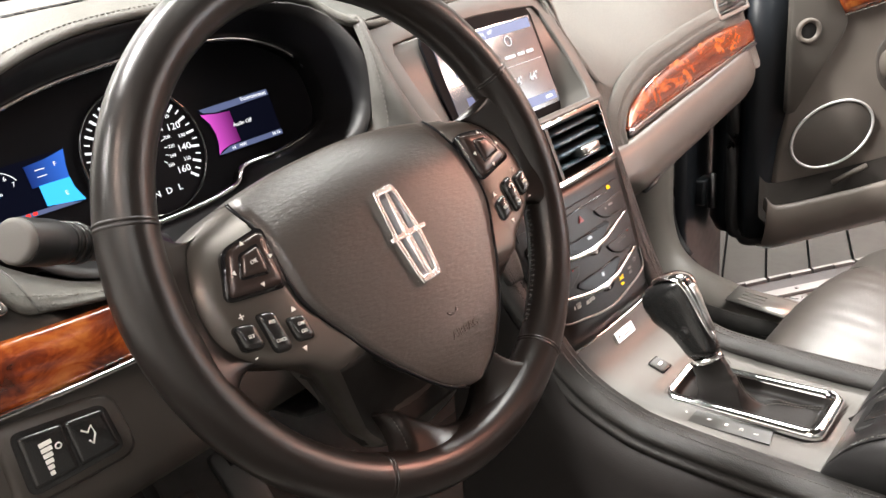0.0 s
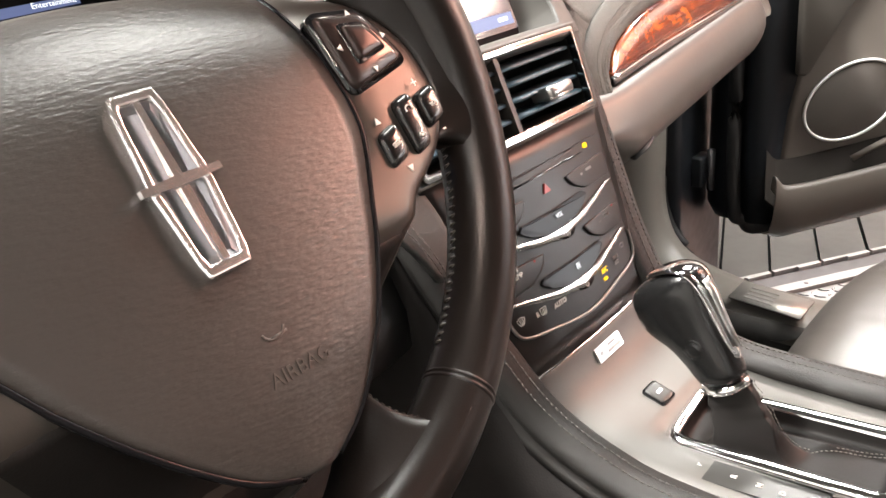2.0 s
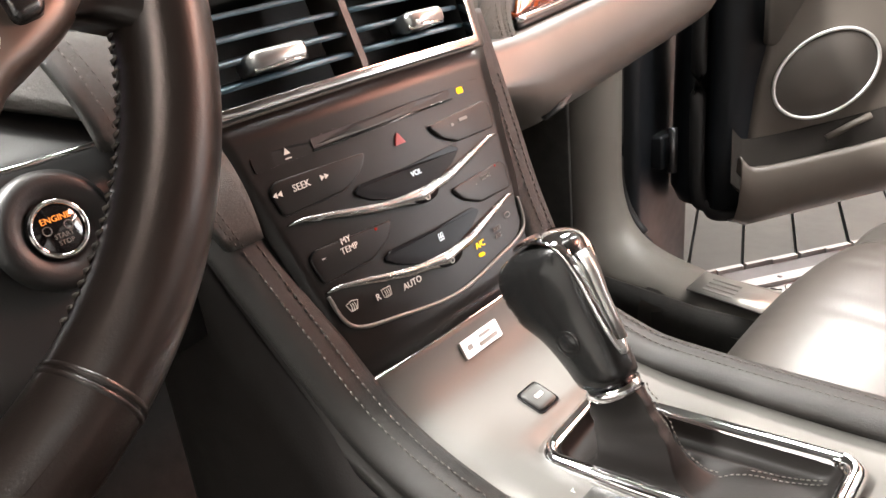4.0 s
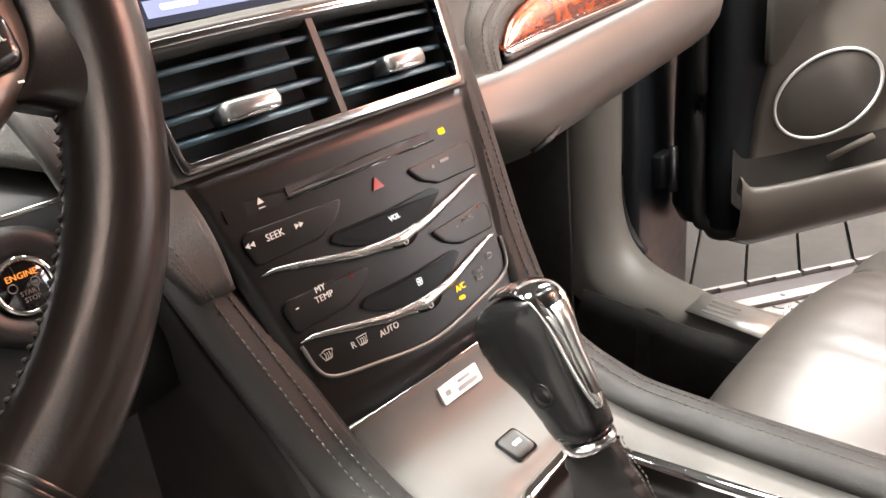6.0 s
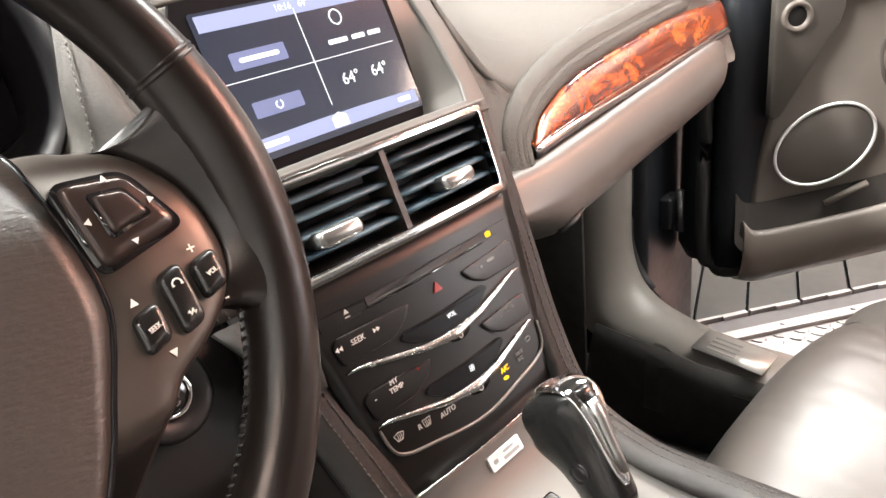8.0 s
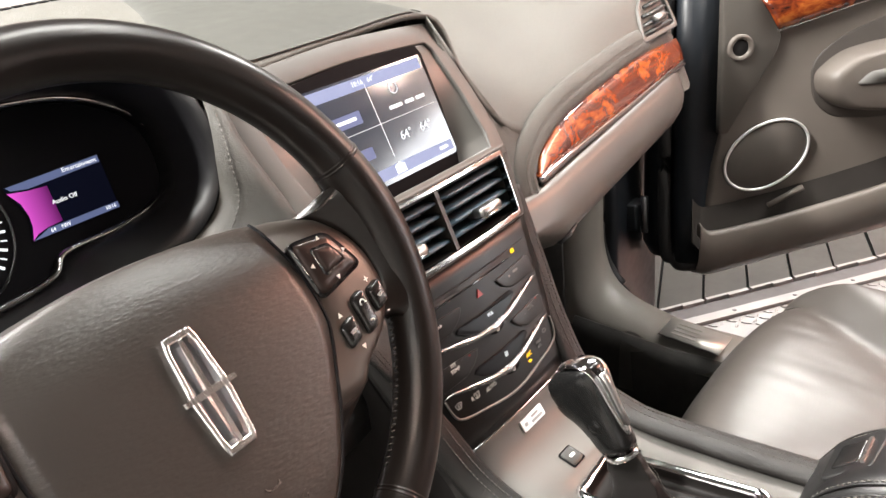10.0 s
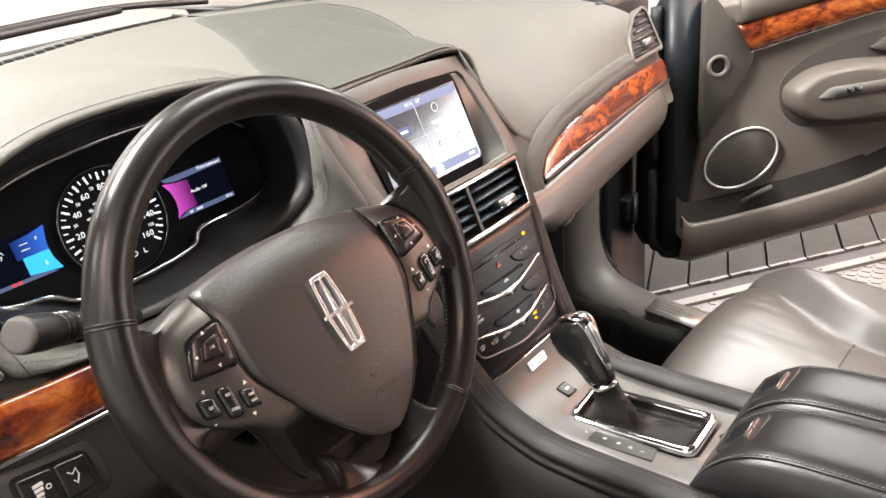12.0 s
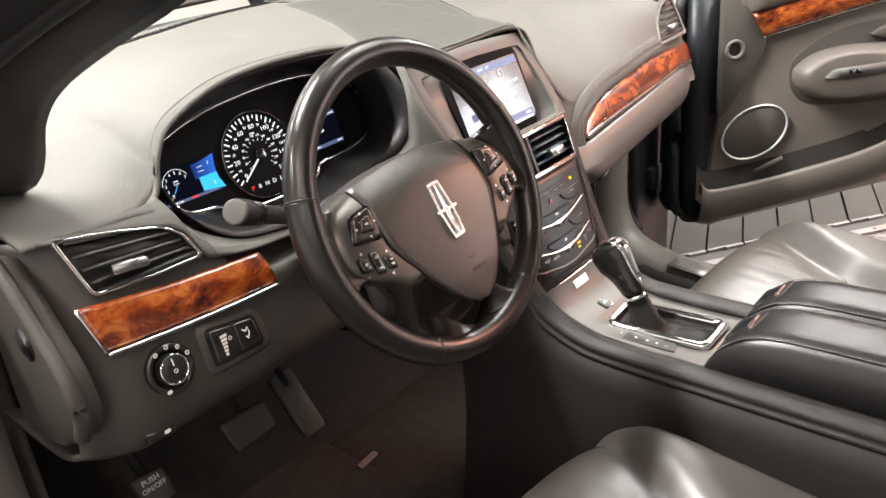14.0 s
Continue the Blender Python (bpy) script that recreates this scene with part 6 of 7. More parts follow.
# leather roll with twin stitching round the wood on the passenger's side
OUTL = smooth_line([(0.2165, 0.944, 0), (0.2165, 0.962, 0), (0.2260, 0.979, 0), (0.255, 0.9945, 0), (0.300, 1.0060, 0), (0.345, 1.0135, 0), (0.42, 1.0190, 0), (0.48, 1.0215, 0), (0.58, 1.0255, 0), (0.70, 1.0270, 0)], 60)
roll_rows = []
for i, p in enumerate(OUTL):
    a, b = OUTL[max(0, i - 1)], OUTL[min(59, i + 1)]
    d = (b - a).normalized()
    side = Vector((-d.y, d.x, 0))
    row = []
    for off, hgt in ((-0.006, 0.000), (-0.003, 0.0060), (0.002, 0.0080), (0.007, 0.0080), (0.0105, 0.0074), (0.0115, 0.0064), (0.0125, 0.0070), (0.018, 0.0068), (0.025, 0.0050), (0.034, 0.0005)):
        q = p + side * off
        row.append(Vector((q.x, face_y(q.x, q.y), q.y)) + out * hgt)
    roll_rows.append(row)
P("wood_surround", loft(roll_rows), LEATHER, dash, "rolled grey leather round the wood", solid=0.004, subsurf=1)
for k in (3, 7):
    stitches([r[k] + out * 0.0004 for r in roll_rows], 0.0050, "stitching", dash, r=0.0007)
ln = []
for r in TOP:
    if -0.575 < r[-1].x < -0.15:
        d = (r[-2] - r[-1]).normalized()
        ln.append(r[-1] + d * 0.014 + Vector((0, 0, 0.0008)))
stitches(ln, 0.0052, "stitching", dash, r=0.0008)
P("hood_edge", sweep(smooth_line([r[-1] for r in TOP if -0.60 < r[-1].x < -0.14], 60), 0.0040, 8), LEATHER, dash, "rolled leather hood edge")

# leather between the cluster and the stack
WA = smooth_line([(-0.158, 0.272, 1.186), (-0.176, 0.236, 1.150), (-0.187, 0.223, 1.115), (-0.192, 0.226, 1.080), (-0.226, 0.238, 1.046), (-0.285, 0.248, 1.020)], 16)
WB = smooth_line([(-0.152, 0.255, 1.172), (-0.157, 0.222, 1.125), (-0.152, 0.188, 1.078), (-0.143, 0.158, 1.030), (-0.140, 0.148, 0.992), (-0.140, 0.140, 0.968)], 16)
rows = []
for a, b in zip(WA, WB):
    rows.append([a.lerp(b, k / 6) + Vector((0, -0.008, 0.004)) * math.sin(math.pi * k / 6) for k in range(7)])
P("side_wedge", loft(rows), WEDGE, dash, "grey leather wedge beside the stack", solid=0.008)
stitches([r[1] + Vector((0, -0.002, 0.001)) for r in rows], 0.0052, "stitching", dash, r=0.0008)
# two stitched leather facings under it, either side of a seam
for nm, tl, tr, bl, br in (("facing", (-0.196, 0.156, 1.034), (-0.1405, 0.148, 1.018), (-0.180, 0.130, 0.969), (-0.126, 0.128, 0.968)), ("facing", (-0.176, 0.127, 0.9665), (-0.122, 0.125, 0.9655), (-0.141, 0.098, 0.905), (-0.118, 0.098, 0.905))):
    tl, tr, bl, br = (Vector(p) for p in (tl, tr, bl, br))
    rows = [[tl.lerp(tr, k / 8).lerp(bl.lerp(br, k / 8), j / 8) + Vector((0, -0.006, 0.002)) * math.sin(math.pi * j / 8) for k in range(9)] for j in range(9)]
    P(nm, loft(rows), LEATHER_D, dash, "dark stitched leather facing", solid=0.006)
    for off in (1, 2):
        stitches([r[0].lerp(r[8], 0.14 * off + 0.05) + Vector((0, -0.0012, 0.0006)) for r in rows], 0.0045, "stitching", dash, r=0.0006, material=RIM_THREAD)
# panel right of the column with the start button
ENG = Plate((-0.212, 0.135, 0.938), 20)
rows = [[(x, 0.139 + 0.364 * (z - 0.93) + 0.02 * ((x + 0.205) / 0.1) ** 2 - k, z) for x in [-0.36 + 0.0225 * i for i in range(11)]] for z, k in ((1.004, -0.055), (0.992, -0.035), (0.975, -0.012), (0.966, 0.0), (0.93, 0.0), (0.88, 0.0), (0.85, -0.01), (0.83, -0.05), (0.82, -0.12))]
P("knee_panel", loft(rows), PLASTIC_D, dash, "black knee panel", solid=0.006)
P("trim_line", sweep([(x, 0.137 + 0.364 * (0.968 - 0.93) + 0.02 * ((x + 0.205) / 0.1) ** 2, 0.9690) for x in [-0.36 + 0.0225 * i for i in range(11)]], 0.0018, 6), CHROME, dash, "thin chrome line")
start = thing("start_button", (-0.212, 0.135, 0.938), "round black engine start button with chrome ring and orange letters", "button")


def disc(pl, u, v, r, n0, n1, k=40):
    return slab(pl, [(u + r * math.cos(2 * math.pi * i / k), v + r * math.sin(2 * math.pi * i / k)) for i in range(k)], n0, n1, inset=0.0008, drop=0.0006)


def circle(pl, u, v, r, n, k=48):
    return [pl.at(u + r * math.cos(2 * math.pi * i / k), v + r * math.sin(2 * math.pi * i / k), n) for i in range(k)]


P("collar", loft([circle(ENG, 0, 0, r, n) for r, n in ((0.031, -0.004), (0.030, 0.003), (0.026, 0.0055), (0.019, 0.004), (0.0155, 0.001))], True), PLASTIC_D, start, "black collar")
P("ring", sweep(circle(ENG, 0, 0, 0.0138, 0.0035), 0.0015, 10, closed=True, up=tuple(ENG.n)), CHROME, start, "chrome ring")
cap_ = P("cap", disc(ENG, 0, 0, 0.0130, -0.002, 0.0035), GLOSS, start)
words("ENGINE", ENG, 0, 0.0052, 0.0038, 0.0044, ORANGE, cap_)
words("START", ENG, 0.001, -0.0036, 0.0038, 0.0034, DIM_INK, cap_)
words("STOP", ENG, 0.001, -0.0071, 0.0038, 0.0034, DIM_INK, cap_)
for u in (-0.006, 0.005):
    P("ring_mark", sweep(circle(ENG, u, 0.0005, 0.0022, 0.0037, 12), 0.0003, 4, closed=True, up=tuple(ENG.n)), DIM_INK, cap_)

# ---------- dashboard: driver's side ----------
LD = Plate((0, 0.200, 0.940), 16.7)
prof_l = [(0.2535, 1.116), (0.2440, 1.085), (0.2300, 1.040), (0.2150, 0.990), (0.2030, 0.950), (0.1945, 0.922), (0.1900, 0.895), (0.1925, 0.872), (0.212, 0.850), (0.27, 0.835), (0.40, 0.845)]
rows = []
for i in range(24):
    x = -0.772 + i * 0.0205
    drop = 0.05 * max(0, (-0.70 - x) / 0.072) ** 2
    zt = 1.116 - 0.070 * min(1, max(0, (x + 0.605) / 0.05)) - 0.055 * min(1, max(0, (x + 0.555) / 0.06))
    pr = smooth_line([(x, (y if z <= zt else 0.2 + 0.3 * (zt - 0.94) + 1.6 * (z - zt)) + drop, min(z, zt)) for y, z in prof_l], 26)
    rows.append(pr)
P("driver_panel", loft(rows), PLASTIC, dash, "grey lower panel on the driver side", solid=0.008)
# leather that runs from the vent under the cluster to the column
SA = smooth_line([(-0.745, 0.256, 1.119), (-0.66, 0.253, 1.109), (-0.612, 0.264, 1.112), (-0.590, 0.272, 1.114), (-0.576, 0.271, 1.086), (-0.552, 0.264, 1.058), (-0.505, 0.255, 1.029), (-0.45, 0.250, 1.016), (-0.38, 0.249, 1.012), (-0.30, 0.250, 1.020)], 60)
SB = smooth_line([LD.at(-0.738, 0.183, 0.008), LD.at(-0.672, 0.1725, 0.008), LD.at(-0.608, 0.1545, 0.008), LD.at(-0.585, 0.138, 0.008), LD.at(-0.568, 0.101, 0.008), LD.at(-0.545, 0.093, 0.008), LD.at(-0.515, 0.088, 0.008), LD.at(-0.485, 0.084, 0.006), LD.at(-0.42, 0.078, 0.0), LD.at(-0.34, 0.070, 0.0)], 60)
srows = [[a.lerp(b, k / 8) + Vector((0, -0.09, 0.07)) * ((a - b).length * math.sin(math.pi * k / 8)) for k in range(9)] for a, b in zip(SA, SB)]
P("leather_shelf", loft(srows), LEATHER, dash, "stitched leather shelf under the cluster", solid=0.004)
stitches([r[6] + Vector((0, -0.0012, 0.0010)) for r in srows[26:]], 0.0052, "stitching", dash, r=0.0007)
P("shelf_seam", sweep([srows[30][k] + Vector((0, -0.0002, 0.0002)) for k in range(9)], 0.0009, 6), LEATHER_D, dash)
wl = [(-0.737, 0.1075), (-0.69, 0.0995), (-0.625, 0.090), (-0.56, 0.0835), (-0.50, 0.0790), (-0.487, 0.032), (-0.55, 0.0345), (-0.62, 0.0395), (-0.68, 0.0450), (-0.724, 0.0500)]
wt = smooth_line([(u, v, 0) for u, v in wl[:5]], 24)
wb = smooth_line([(u, v, 0) for u, v in (wl[9], wl[8], wl[7], wl[6], wl[5])], 24)
bm = loft([[LD.at(b.x + (t_.x - b.x) * f, b.y + (t_.y - b.y) * f, 0.002 + 0.008 * math.sin(math.pi * (0.12 + 0.76 * f))) for f in (0, 0.12, 0.35, 0.65, 0.88, 1)] for t_, b in zip(wt, wb)])
wood_l = P("wood_inlay", bm, WOOD, dash, "glossy orange burl wood inlay", solid=0.008)
P("chrome_strip", sweep([LD.at(p.x, p.y - 0.0030, 0.006) for p in wb], 0.0026, 8), CHROME, wood_l, "thin chrome strip")
P("chrome_end", sweep([LD.at(-0.724 - 0.0130 * k / 6 - 0.002, 0.050 + 0.0575 * k / 6, 0.006) for k in range(7)], 0.0022, 8), CHROME, wood_l)
# driver's side vent
lvo = corner_round([(-0.735, 0.185), (-0.675, 0.1735), (-0.612, 0.1560), (-0.590, 0.1400), (-0.573, 0.1030), (-0.640, 0.1050), (-0.716, 0.1120)], 0.008, 4)
cxv, czv = -0.657, 0.140
lvi = [(cxv + (u - cxv) * 0.93, czv + (v - czv) * 0.89) for u, v in lvo]
svent = thing("side_vent", (-0.657, 0.24, 1.075), "chrome framed air vent with black slats beside the driver", "air vent", "side vents")
P("frame", frame_slab(LD, lvo, lvi, -0.006, 0.0105), CHROME, svent, "chrome frame", bevel=0.0015)
P("duct", loft([[LD.at(u, v, 0.004) for u, v in lvi], [LD.at(cxv + (u - cxv) * 0.97, czv + (v - czv) * 0.95, 0.0012) for u, v in lvi]], True, True), RUBBER, svent, "black duct")
for k, (v0, ua, ub) in enumerate(((0.1660, -0.722, -0.645), (0.1515, -0.719, -0.606), (0.1375, -0.715, -0.595), (0.1240, -0.712, -0.588), (0.1130, -0.705, -0.582))):
    sl_ = -0.155
    rows = []
    for i in range(7):
        u = ua + (ub - ua) * i / 6
        v = v0 + sl_ * (u + 0.657) * (1 - 0.22 * k)
        rows.append([LD.at(u, v + 0.0045, 0.0035), LD.at(u, v + 0.0012, 0.0095), LD.at(u, v - 0.0010, 0.0098), LD.at(u, v - 0.0022, 0.0085), LD.at(u, v + 0.0010, 0.0035)])
    P("slat", loft(rows, True, True), SLAT_D, svent, "black slat")
rows = [[LD.at(u, v, n) for u, v in rrect(-0.665, 0.1290, w, h, 0.005, 3, slant=-0.12)] for n, w, h in ((0.004, 0.040, 0.010), (0.012, 0.044, 0.013), (0.017, 0.042, 0.012), (0.019, 0.036, 0.009))]
tab = P("vent_tab", loft(rows, True, True), TABM, svent, "satin grey tab")
P("tab_edge", sweep([LD.at(-0.665 + 0.020 * t, 0.1245 - 0.0024 * t, 0.0165 - 0.003 * abs(t) ** 3) for t in (-1, -0.6, 0, 0.6, 1)], 0.0018, 8), CHROME, tab)
# light switch
KN = Plate(LD.at(-0.665, -0.001, 0.0), 16.7)
lsw = thing("light_switch", tuple(KN.o), "round black headlamp switch with chrome ring and white marks", "switch")
P("bed", loft([circle(KN, 0, 0, r, n) for r, n in ((0.031, -0.006), (0.0305, 0.005), (0.028, 0.0075), (0.0225, 0.0065), (0.0215, 0.002))], True, True), GLOSSY_BTN, lsw, "black bed")
P("knob", loft([circle(KN, 0, 0, r, n) for r, n in ((0.0185, 0.0), (0.0180, 0.012), (0.0165, 0.0145), (0.006, 0.0150))], True, True), PLASTIC_D, lsw, "black knob")
P("ring", sweep(circle(KN, 0, 0, 0.0172, 0.0142), 0.0012, 8, closed=True, up=tuple(KN.n)), CHROME, lsw, "chrome ring")
P("pointer", slab(KN, rrect(0, 0.009, 0.0016, 0.009, 0.0006, 2), 0.0145, 0.0157), WHITE_PAINT, lsw, smooth=False)
P("sun_mark", sweep(circle(KN, 0, -0.002, 0.0022, 0.0155, 12), 0.0005, 4, closed=True, up=tuple(KN.n)), WHITE_PAINT, lsw)
for deg in (118, 84, 52, 20):
    P("lamp_mark", sweep(circle(KN, 0.0262 * math.cos(radians(deg)), 0.0262 * math.sin(radians(deg)), 0.0021, 0.0078, 10), 0.0007, 4, closed=True, up=tuple(KN.n)), WHITE_PAINT, lsw)
P("lamp_mark", slab(KN, rrect(-0.013, -0.0235, 0.006, 0.0042, 0.001, 2), 0.006, 0.0080), WHITE_PAINT, lsw, smooth=False)
# dimmer and pedal switches
SW = Plate(LD.at(-0.5755, -0.006, 0.0), 16.7)
dsw = thing("switch_panel", tuple(SW.o), "black twin switch panel with white marks in the lower dash", "switch")
q = [(-0.034, 0.0275), (0.036, 0.0165), (0.0385, -0.024), (-0.037, -0.0225)]
P("surround", slab(SW, corner_round([(u * 1.28, v * 1.36) for u, v in q], 0.014), -0.006, 0.0035, inset=0.004, drop=0.003), PLASTIC, dsw, "grey raised surround")
P("bed", slab(SW, corner_round(q, 0.008), -0.004, 0.0050), GLOSSY_BTN, dsw, smooth=False)
round_button(SW, corner_round([(-0.030, 0.0225), (0.0015, 0.0175), (0.0015, -0.0195), (-0.032, -0.019)], 0.003), 0.003, 0.0072, "rocker", dsw, GLOSSY_BTN)
round_button(SW, corner_round([(0.0035, 0.0172), (0.033, 0.0130), (0.035, -0.0200), (0.0035, -0.0195)], 0.003), 0.003, 0.0072, "rocker", dsw, GLOSSY_BTN)
for i in range(6):
    P("dimmer_mark", slab(SW, rrect(-0.0175 + 0.0006 * i, -0.0125 + 0.0045 * i, 0.0035 + 0.0012 * i, 0.0034, 0.0003, 1), 0.007, 0.0080), WHITE_PAINT, dsw, smooth=False)
P("pedal_mark", sweep([SW.at(0.014 + a, b, 0.0077) for a, b in ((-0.002, 0.006), (0.002, 0.002), (0.006, 0.006), (0.007, -0.001), (0.003, -0.008), (0.001, -0.004))], 0.0008, 5), WHITE_PAINT, dsw)
P("bulb_mark", sweep(circle(SW, -0.0065, 0.004, 0.0022, 0.0077, 10), 0.0006, 4, closed=True, up=tuple(SW.n)), WHITE_PAINT, dsw)
# release handle under the panel
rel = thing("release_handle", (-0.697, 0.20, 0.868), "small black release handle under the dash", "handle")
P("grip", slab(Plate((-0.697, 0.196, 0.870), 10), rrect(0, 0, 0.038, 0.014, 0.003, 3, slant=-0.15), -0.02, 0.006, inset=0.002, drop=0.002), GLOSSY_BTN, rel)
P("mark", slab(Plate((-0.697, 0.196, 0.870), 10), rrect(0.006, 0.0, 0.008, 0.0045, 0.001, 2), 0.005, 0.0066), WHITE_PAINT, rel, smooth=False)
# end cap of the dashboard
EC = Plate((-0.768, 0.28, 1.0), 0, -90)     # u runs back, n points to the driver's door
capo = [(-0.085, 0.120), (0.004, 0.102), (0.088, -0.010), (0.096, -0.055), (0.080, -0.090), (0.0, -0.135), (-0.085, -0.14)]
P("end_panel", slab(EC, corner_round(capo, 0.02), -0.012, 0.010, inset=0.006, drop=0.004), PLASTIC, dash, "grey end panel")
P("end_rib", sweep(smooth_line([EC.at(u, v, 0.012) for u, v in ((-0.06, 0.108), (0.0, 0.098), (0.045, 0.045), (0.086, -0.012), (0.093, -0.055), (0.080, -0.085))], 30), 0.009, 10), PLASTIC, dash, "raised grey rib")
P("finger_hole", loft([circle(EC, 0.0, 0.005, r, n, 24) for r, n in ((0.020, 0.0105), (0.016, 0.009), (0.004, 0.0095))], True, True), RUBBER, dash)

# ---------- pillars, kick panels and sills ----------
PA = smooth_line([(-0.715, 0.42, 1.135), (-0.690, 0.34, 1.162), (-0.675, 0.32, 1.226), (-0.655, 0.29, 1.267), (-0.612, 0.24, 1.305), (-0.578, 0.16, 1.344), (-0.562, 0.06, 1.40), (-0.560, -0.10, 1.50)], 30)
PB = smooth_line([(-0.80, 0.52, 1.12), (-0.770, 0.36, 1.182), (-0.748, 0.33, 1.246), (-0.728, 0.28, 1.292), (-0.690, 0.22, 1.332), (-0.652, 0.14, 1.374), (-0.640, 0.04, 1.43), (-0.640, -0.12, 1.53)], 30)
pil = thing("pillar_trim", (-0.72, 0.3, 1.2), "dark grey windscreen pillar trim with black seal", "pillar trim", kind="structure")
rows = [[a.lerp(b, k / 6) + Vector((-0.01, -0.02, 0.012)) * math.sin(math.pi * k / 6) for k in range(7)] for a, b in zip(PA, PB)]
P("trim", loft(rows), PILLAR, pil, "dark grey trim", solid=0.01)
P("seal", sweep([b + Vector((-0.012, -0.008, 0.008)) for b in PB], 0.014, 8), RUBBER, pil, "black rubber seal")
P("outer_pillar", loft([[b + Vector((-0.02, -0.01, 0.012)), b + Vector((-0.055, 0.0, 0.035)), b + Vector((-0.075, 0.03, 0.03)), b + Vector((-0.06, 0.08, 0.0))] for b in PB]), RUBBER, pil, "black outer pillar", solid=0.01)

for s in (-1, 1):
    oe = smooth_line([(0.840, 0.385, 1.12), (0.840, 0.390, 0.90), (0.840, 0.395, 0.70), (0.840, 0.392, 0.57), (0.838, 0.355, 0.498), (0.820, 0.26, 0.470), (0.800, 0.10, 0.464), (0.795, -0.5, 0.464)], 40)
    ie = smooth_line([(0.780, 0.430, 1.12), (0.780, 0.435, 0.90), (0.780, 0.440, 0.70), (0.778, 0.432, 0.53), (0.765, 0.390, 0.462), (0.748, 0.28, 0.452), (0.716, 0.10, 0.450), (0.705, -0.5, 0.450)], 40)
    kick = thing("kick_trim", (s * 0.8, 0.3, 0.5), "grey plastic trim round the door opening and sill", "trim", "door opening trims", kind="structure")
    rows = []
    for a, b in zip(oe, ie):
        mid_p = (a + b) / 2 + (Vector((-0.2, -0.8, 0.55)).normalized() * 0.012)
        inn = Vector((b.x - 0.012, b.y + 0.05, b.z - 0.03))
        row = [a + Vector((0.004, 0.01, -0.006)), a, a.lerp(mid_p, 0.6), mid_p, mid_p.lerp(b, 0.5) + Vector((-0.002, -0.002, 0.002)), b, inn]
        rows.append([Vector((s * p.x, p.y, p.z)) for p in row])
    P("band", loft(rows), KICKP, kick, "grey satin plastic band", solid=0.004)
    P("inner_wall", loft([[(s * 0.765, 0.45, z), (s * 0.755, 0.60, z), (s * 0.75, 0.90, z)] for z in (0.3, 0.7, 1.1)]), CARPET, kick, solid=0.01)
    P("sill_wall", loft([[(s * (0.757 if y > 0.3 else 0.722), y, 0.448), (s * (0.74 if y > 0.3 else 0.712), y, 0.42), (s * 0.700, y, 0.30)] for y in (0.42, 0.2, -0.2, -0.6)]), CARPET, kick, solid=0.008)
    P("seal", sweep([Vector((s * (p.x + 0.012), p.y + 0.010, p.z + 0.002)) for p in oe[:24]], 0.009, 8), RUBBER, kick, "black rubber seal")
    jam = [[Vector((s * (p.x + d), p.y + f, p.z + g)) for d, f, g in ((0.012, 0.012, -0.006), (0.035, 0.045, -0.02), (0.07, 0.05, -0.03), (0.09, 0.055, -0.09), (0.095, 0.06, -0.2))] for p in oe[:25]]
    P("door_jamb", loft(jam), JAMB, kick, "dark blue painted door jamb", solid=0.006)
    plate = P("sill_plate", loft([[Vector((s * (x - 0.18 * (0.228 - y)), y, 0.4680)) for x in (0.735, 0.77, 0.806)] for y in (0.228, 0.19, 0.15, 0.10)]), SILLP, kick, "satin sill plate with raised bars", solid=0.002)
    for k in range(4):
        x0 = 0.750 + 0.013 * k
        P("raised_bar", loft([[(s * (x0 + e - 0.18 * (0.228 - y)), y, z) for e, z in ((-0.003, 0.4675), (-0.002, 0.4695), (0.002, 0.4695), (0.003, 0.4675))] for y in (0.205, 0.155)]), SILLP, plate)
for nm, x, y, z in (("hinge", 0.93, 0.385, 0.62), ("hinge", 0.93, 0.385, 0.92)):
    hg = thing("door_hinge", (x, y, z), "dark painted door hinge", "hinge", "door hinges")
    P("leaf", box((x - 0.02, y - 0.03, z - 0.03), (x + 0.03, y + 0.02, z + 0.03)), JAMB, hg, bevel=0.006)
    P("pin", sweep([(x + 0.01, y - 0.035, z - 0.04), (x + 0.01, y - 0.035, z + 0.04)], 0.008, 12), CHROME_D, hg)

# ---------- footwell ----------
mat_ = thing("floor_mat", (-0.36, 0.25, 0.30), "black floor mat on the driver side carpet", "floor mat")
P("mat", loft([[(x, y, 0.312 + 0.30 * max(0, y - 0.58) + 0.004 * math.sin(9 * x + 7 * y)) for x in [-0.66 + 0.04 * i for i in range(14)]] for y in [-0.15 + 0.07 * j for j in range(13)]]), CARPET, mat_, solid=0.008, subsurf=1)
P("print_bar", slab(Plate((-0.135, 0.49, 0.3205), 90), rrect(0, 0, 0.055, 0.016, 0.002, 1, slant=0.1), -0.001, 0.0012), DIM_INK, mat_, smooth=False)
pedal = thing("brake_pedal", (-0.376, 0.52, 0.55), "black rubber brake pedal in the footwell", "pedal")
PD = Plate((-0.376, 0.522, 0.552), 36.9)
P("pad", slab(PD, corner_round([(-0.052, 0.030), (0.048, 0.024), (0.046, -0.030), (-0.046, -0.036)], 0.012), -0.012, 0.006, inset=0.006, drop=0.003), PEDALM, pedal, "worn rubber pad")
P("arm", sweep([PD.at(0, 0.0, -0.01), (-0.376, 0.62, 0.66), (-0.376, 0.66, 0.90)], 0.009, 8), PLASTIC_D, pedal)
gas = thing("accelerator_pedal", (-0.23, 0.56, 0.50), "black rubber accelerator pedal in the footwell", "pedal")
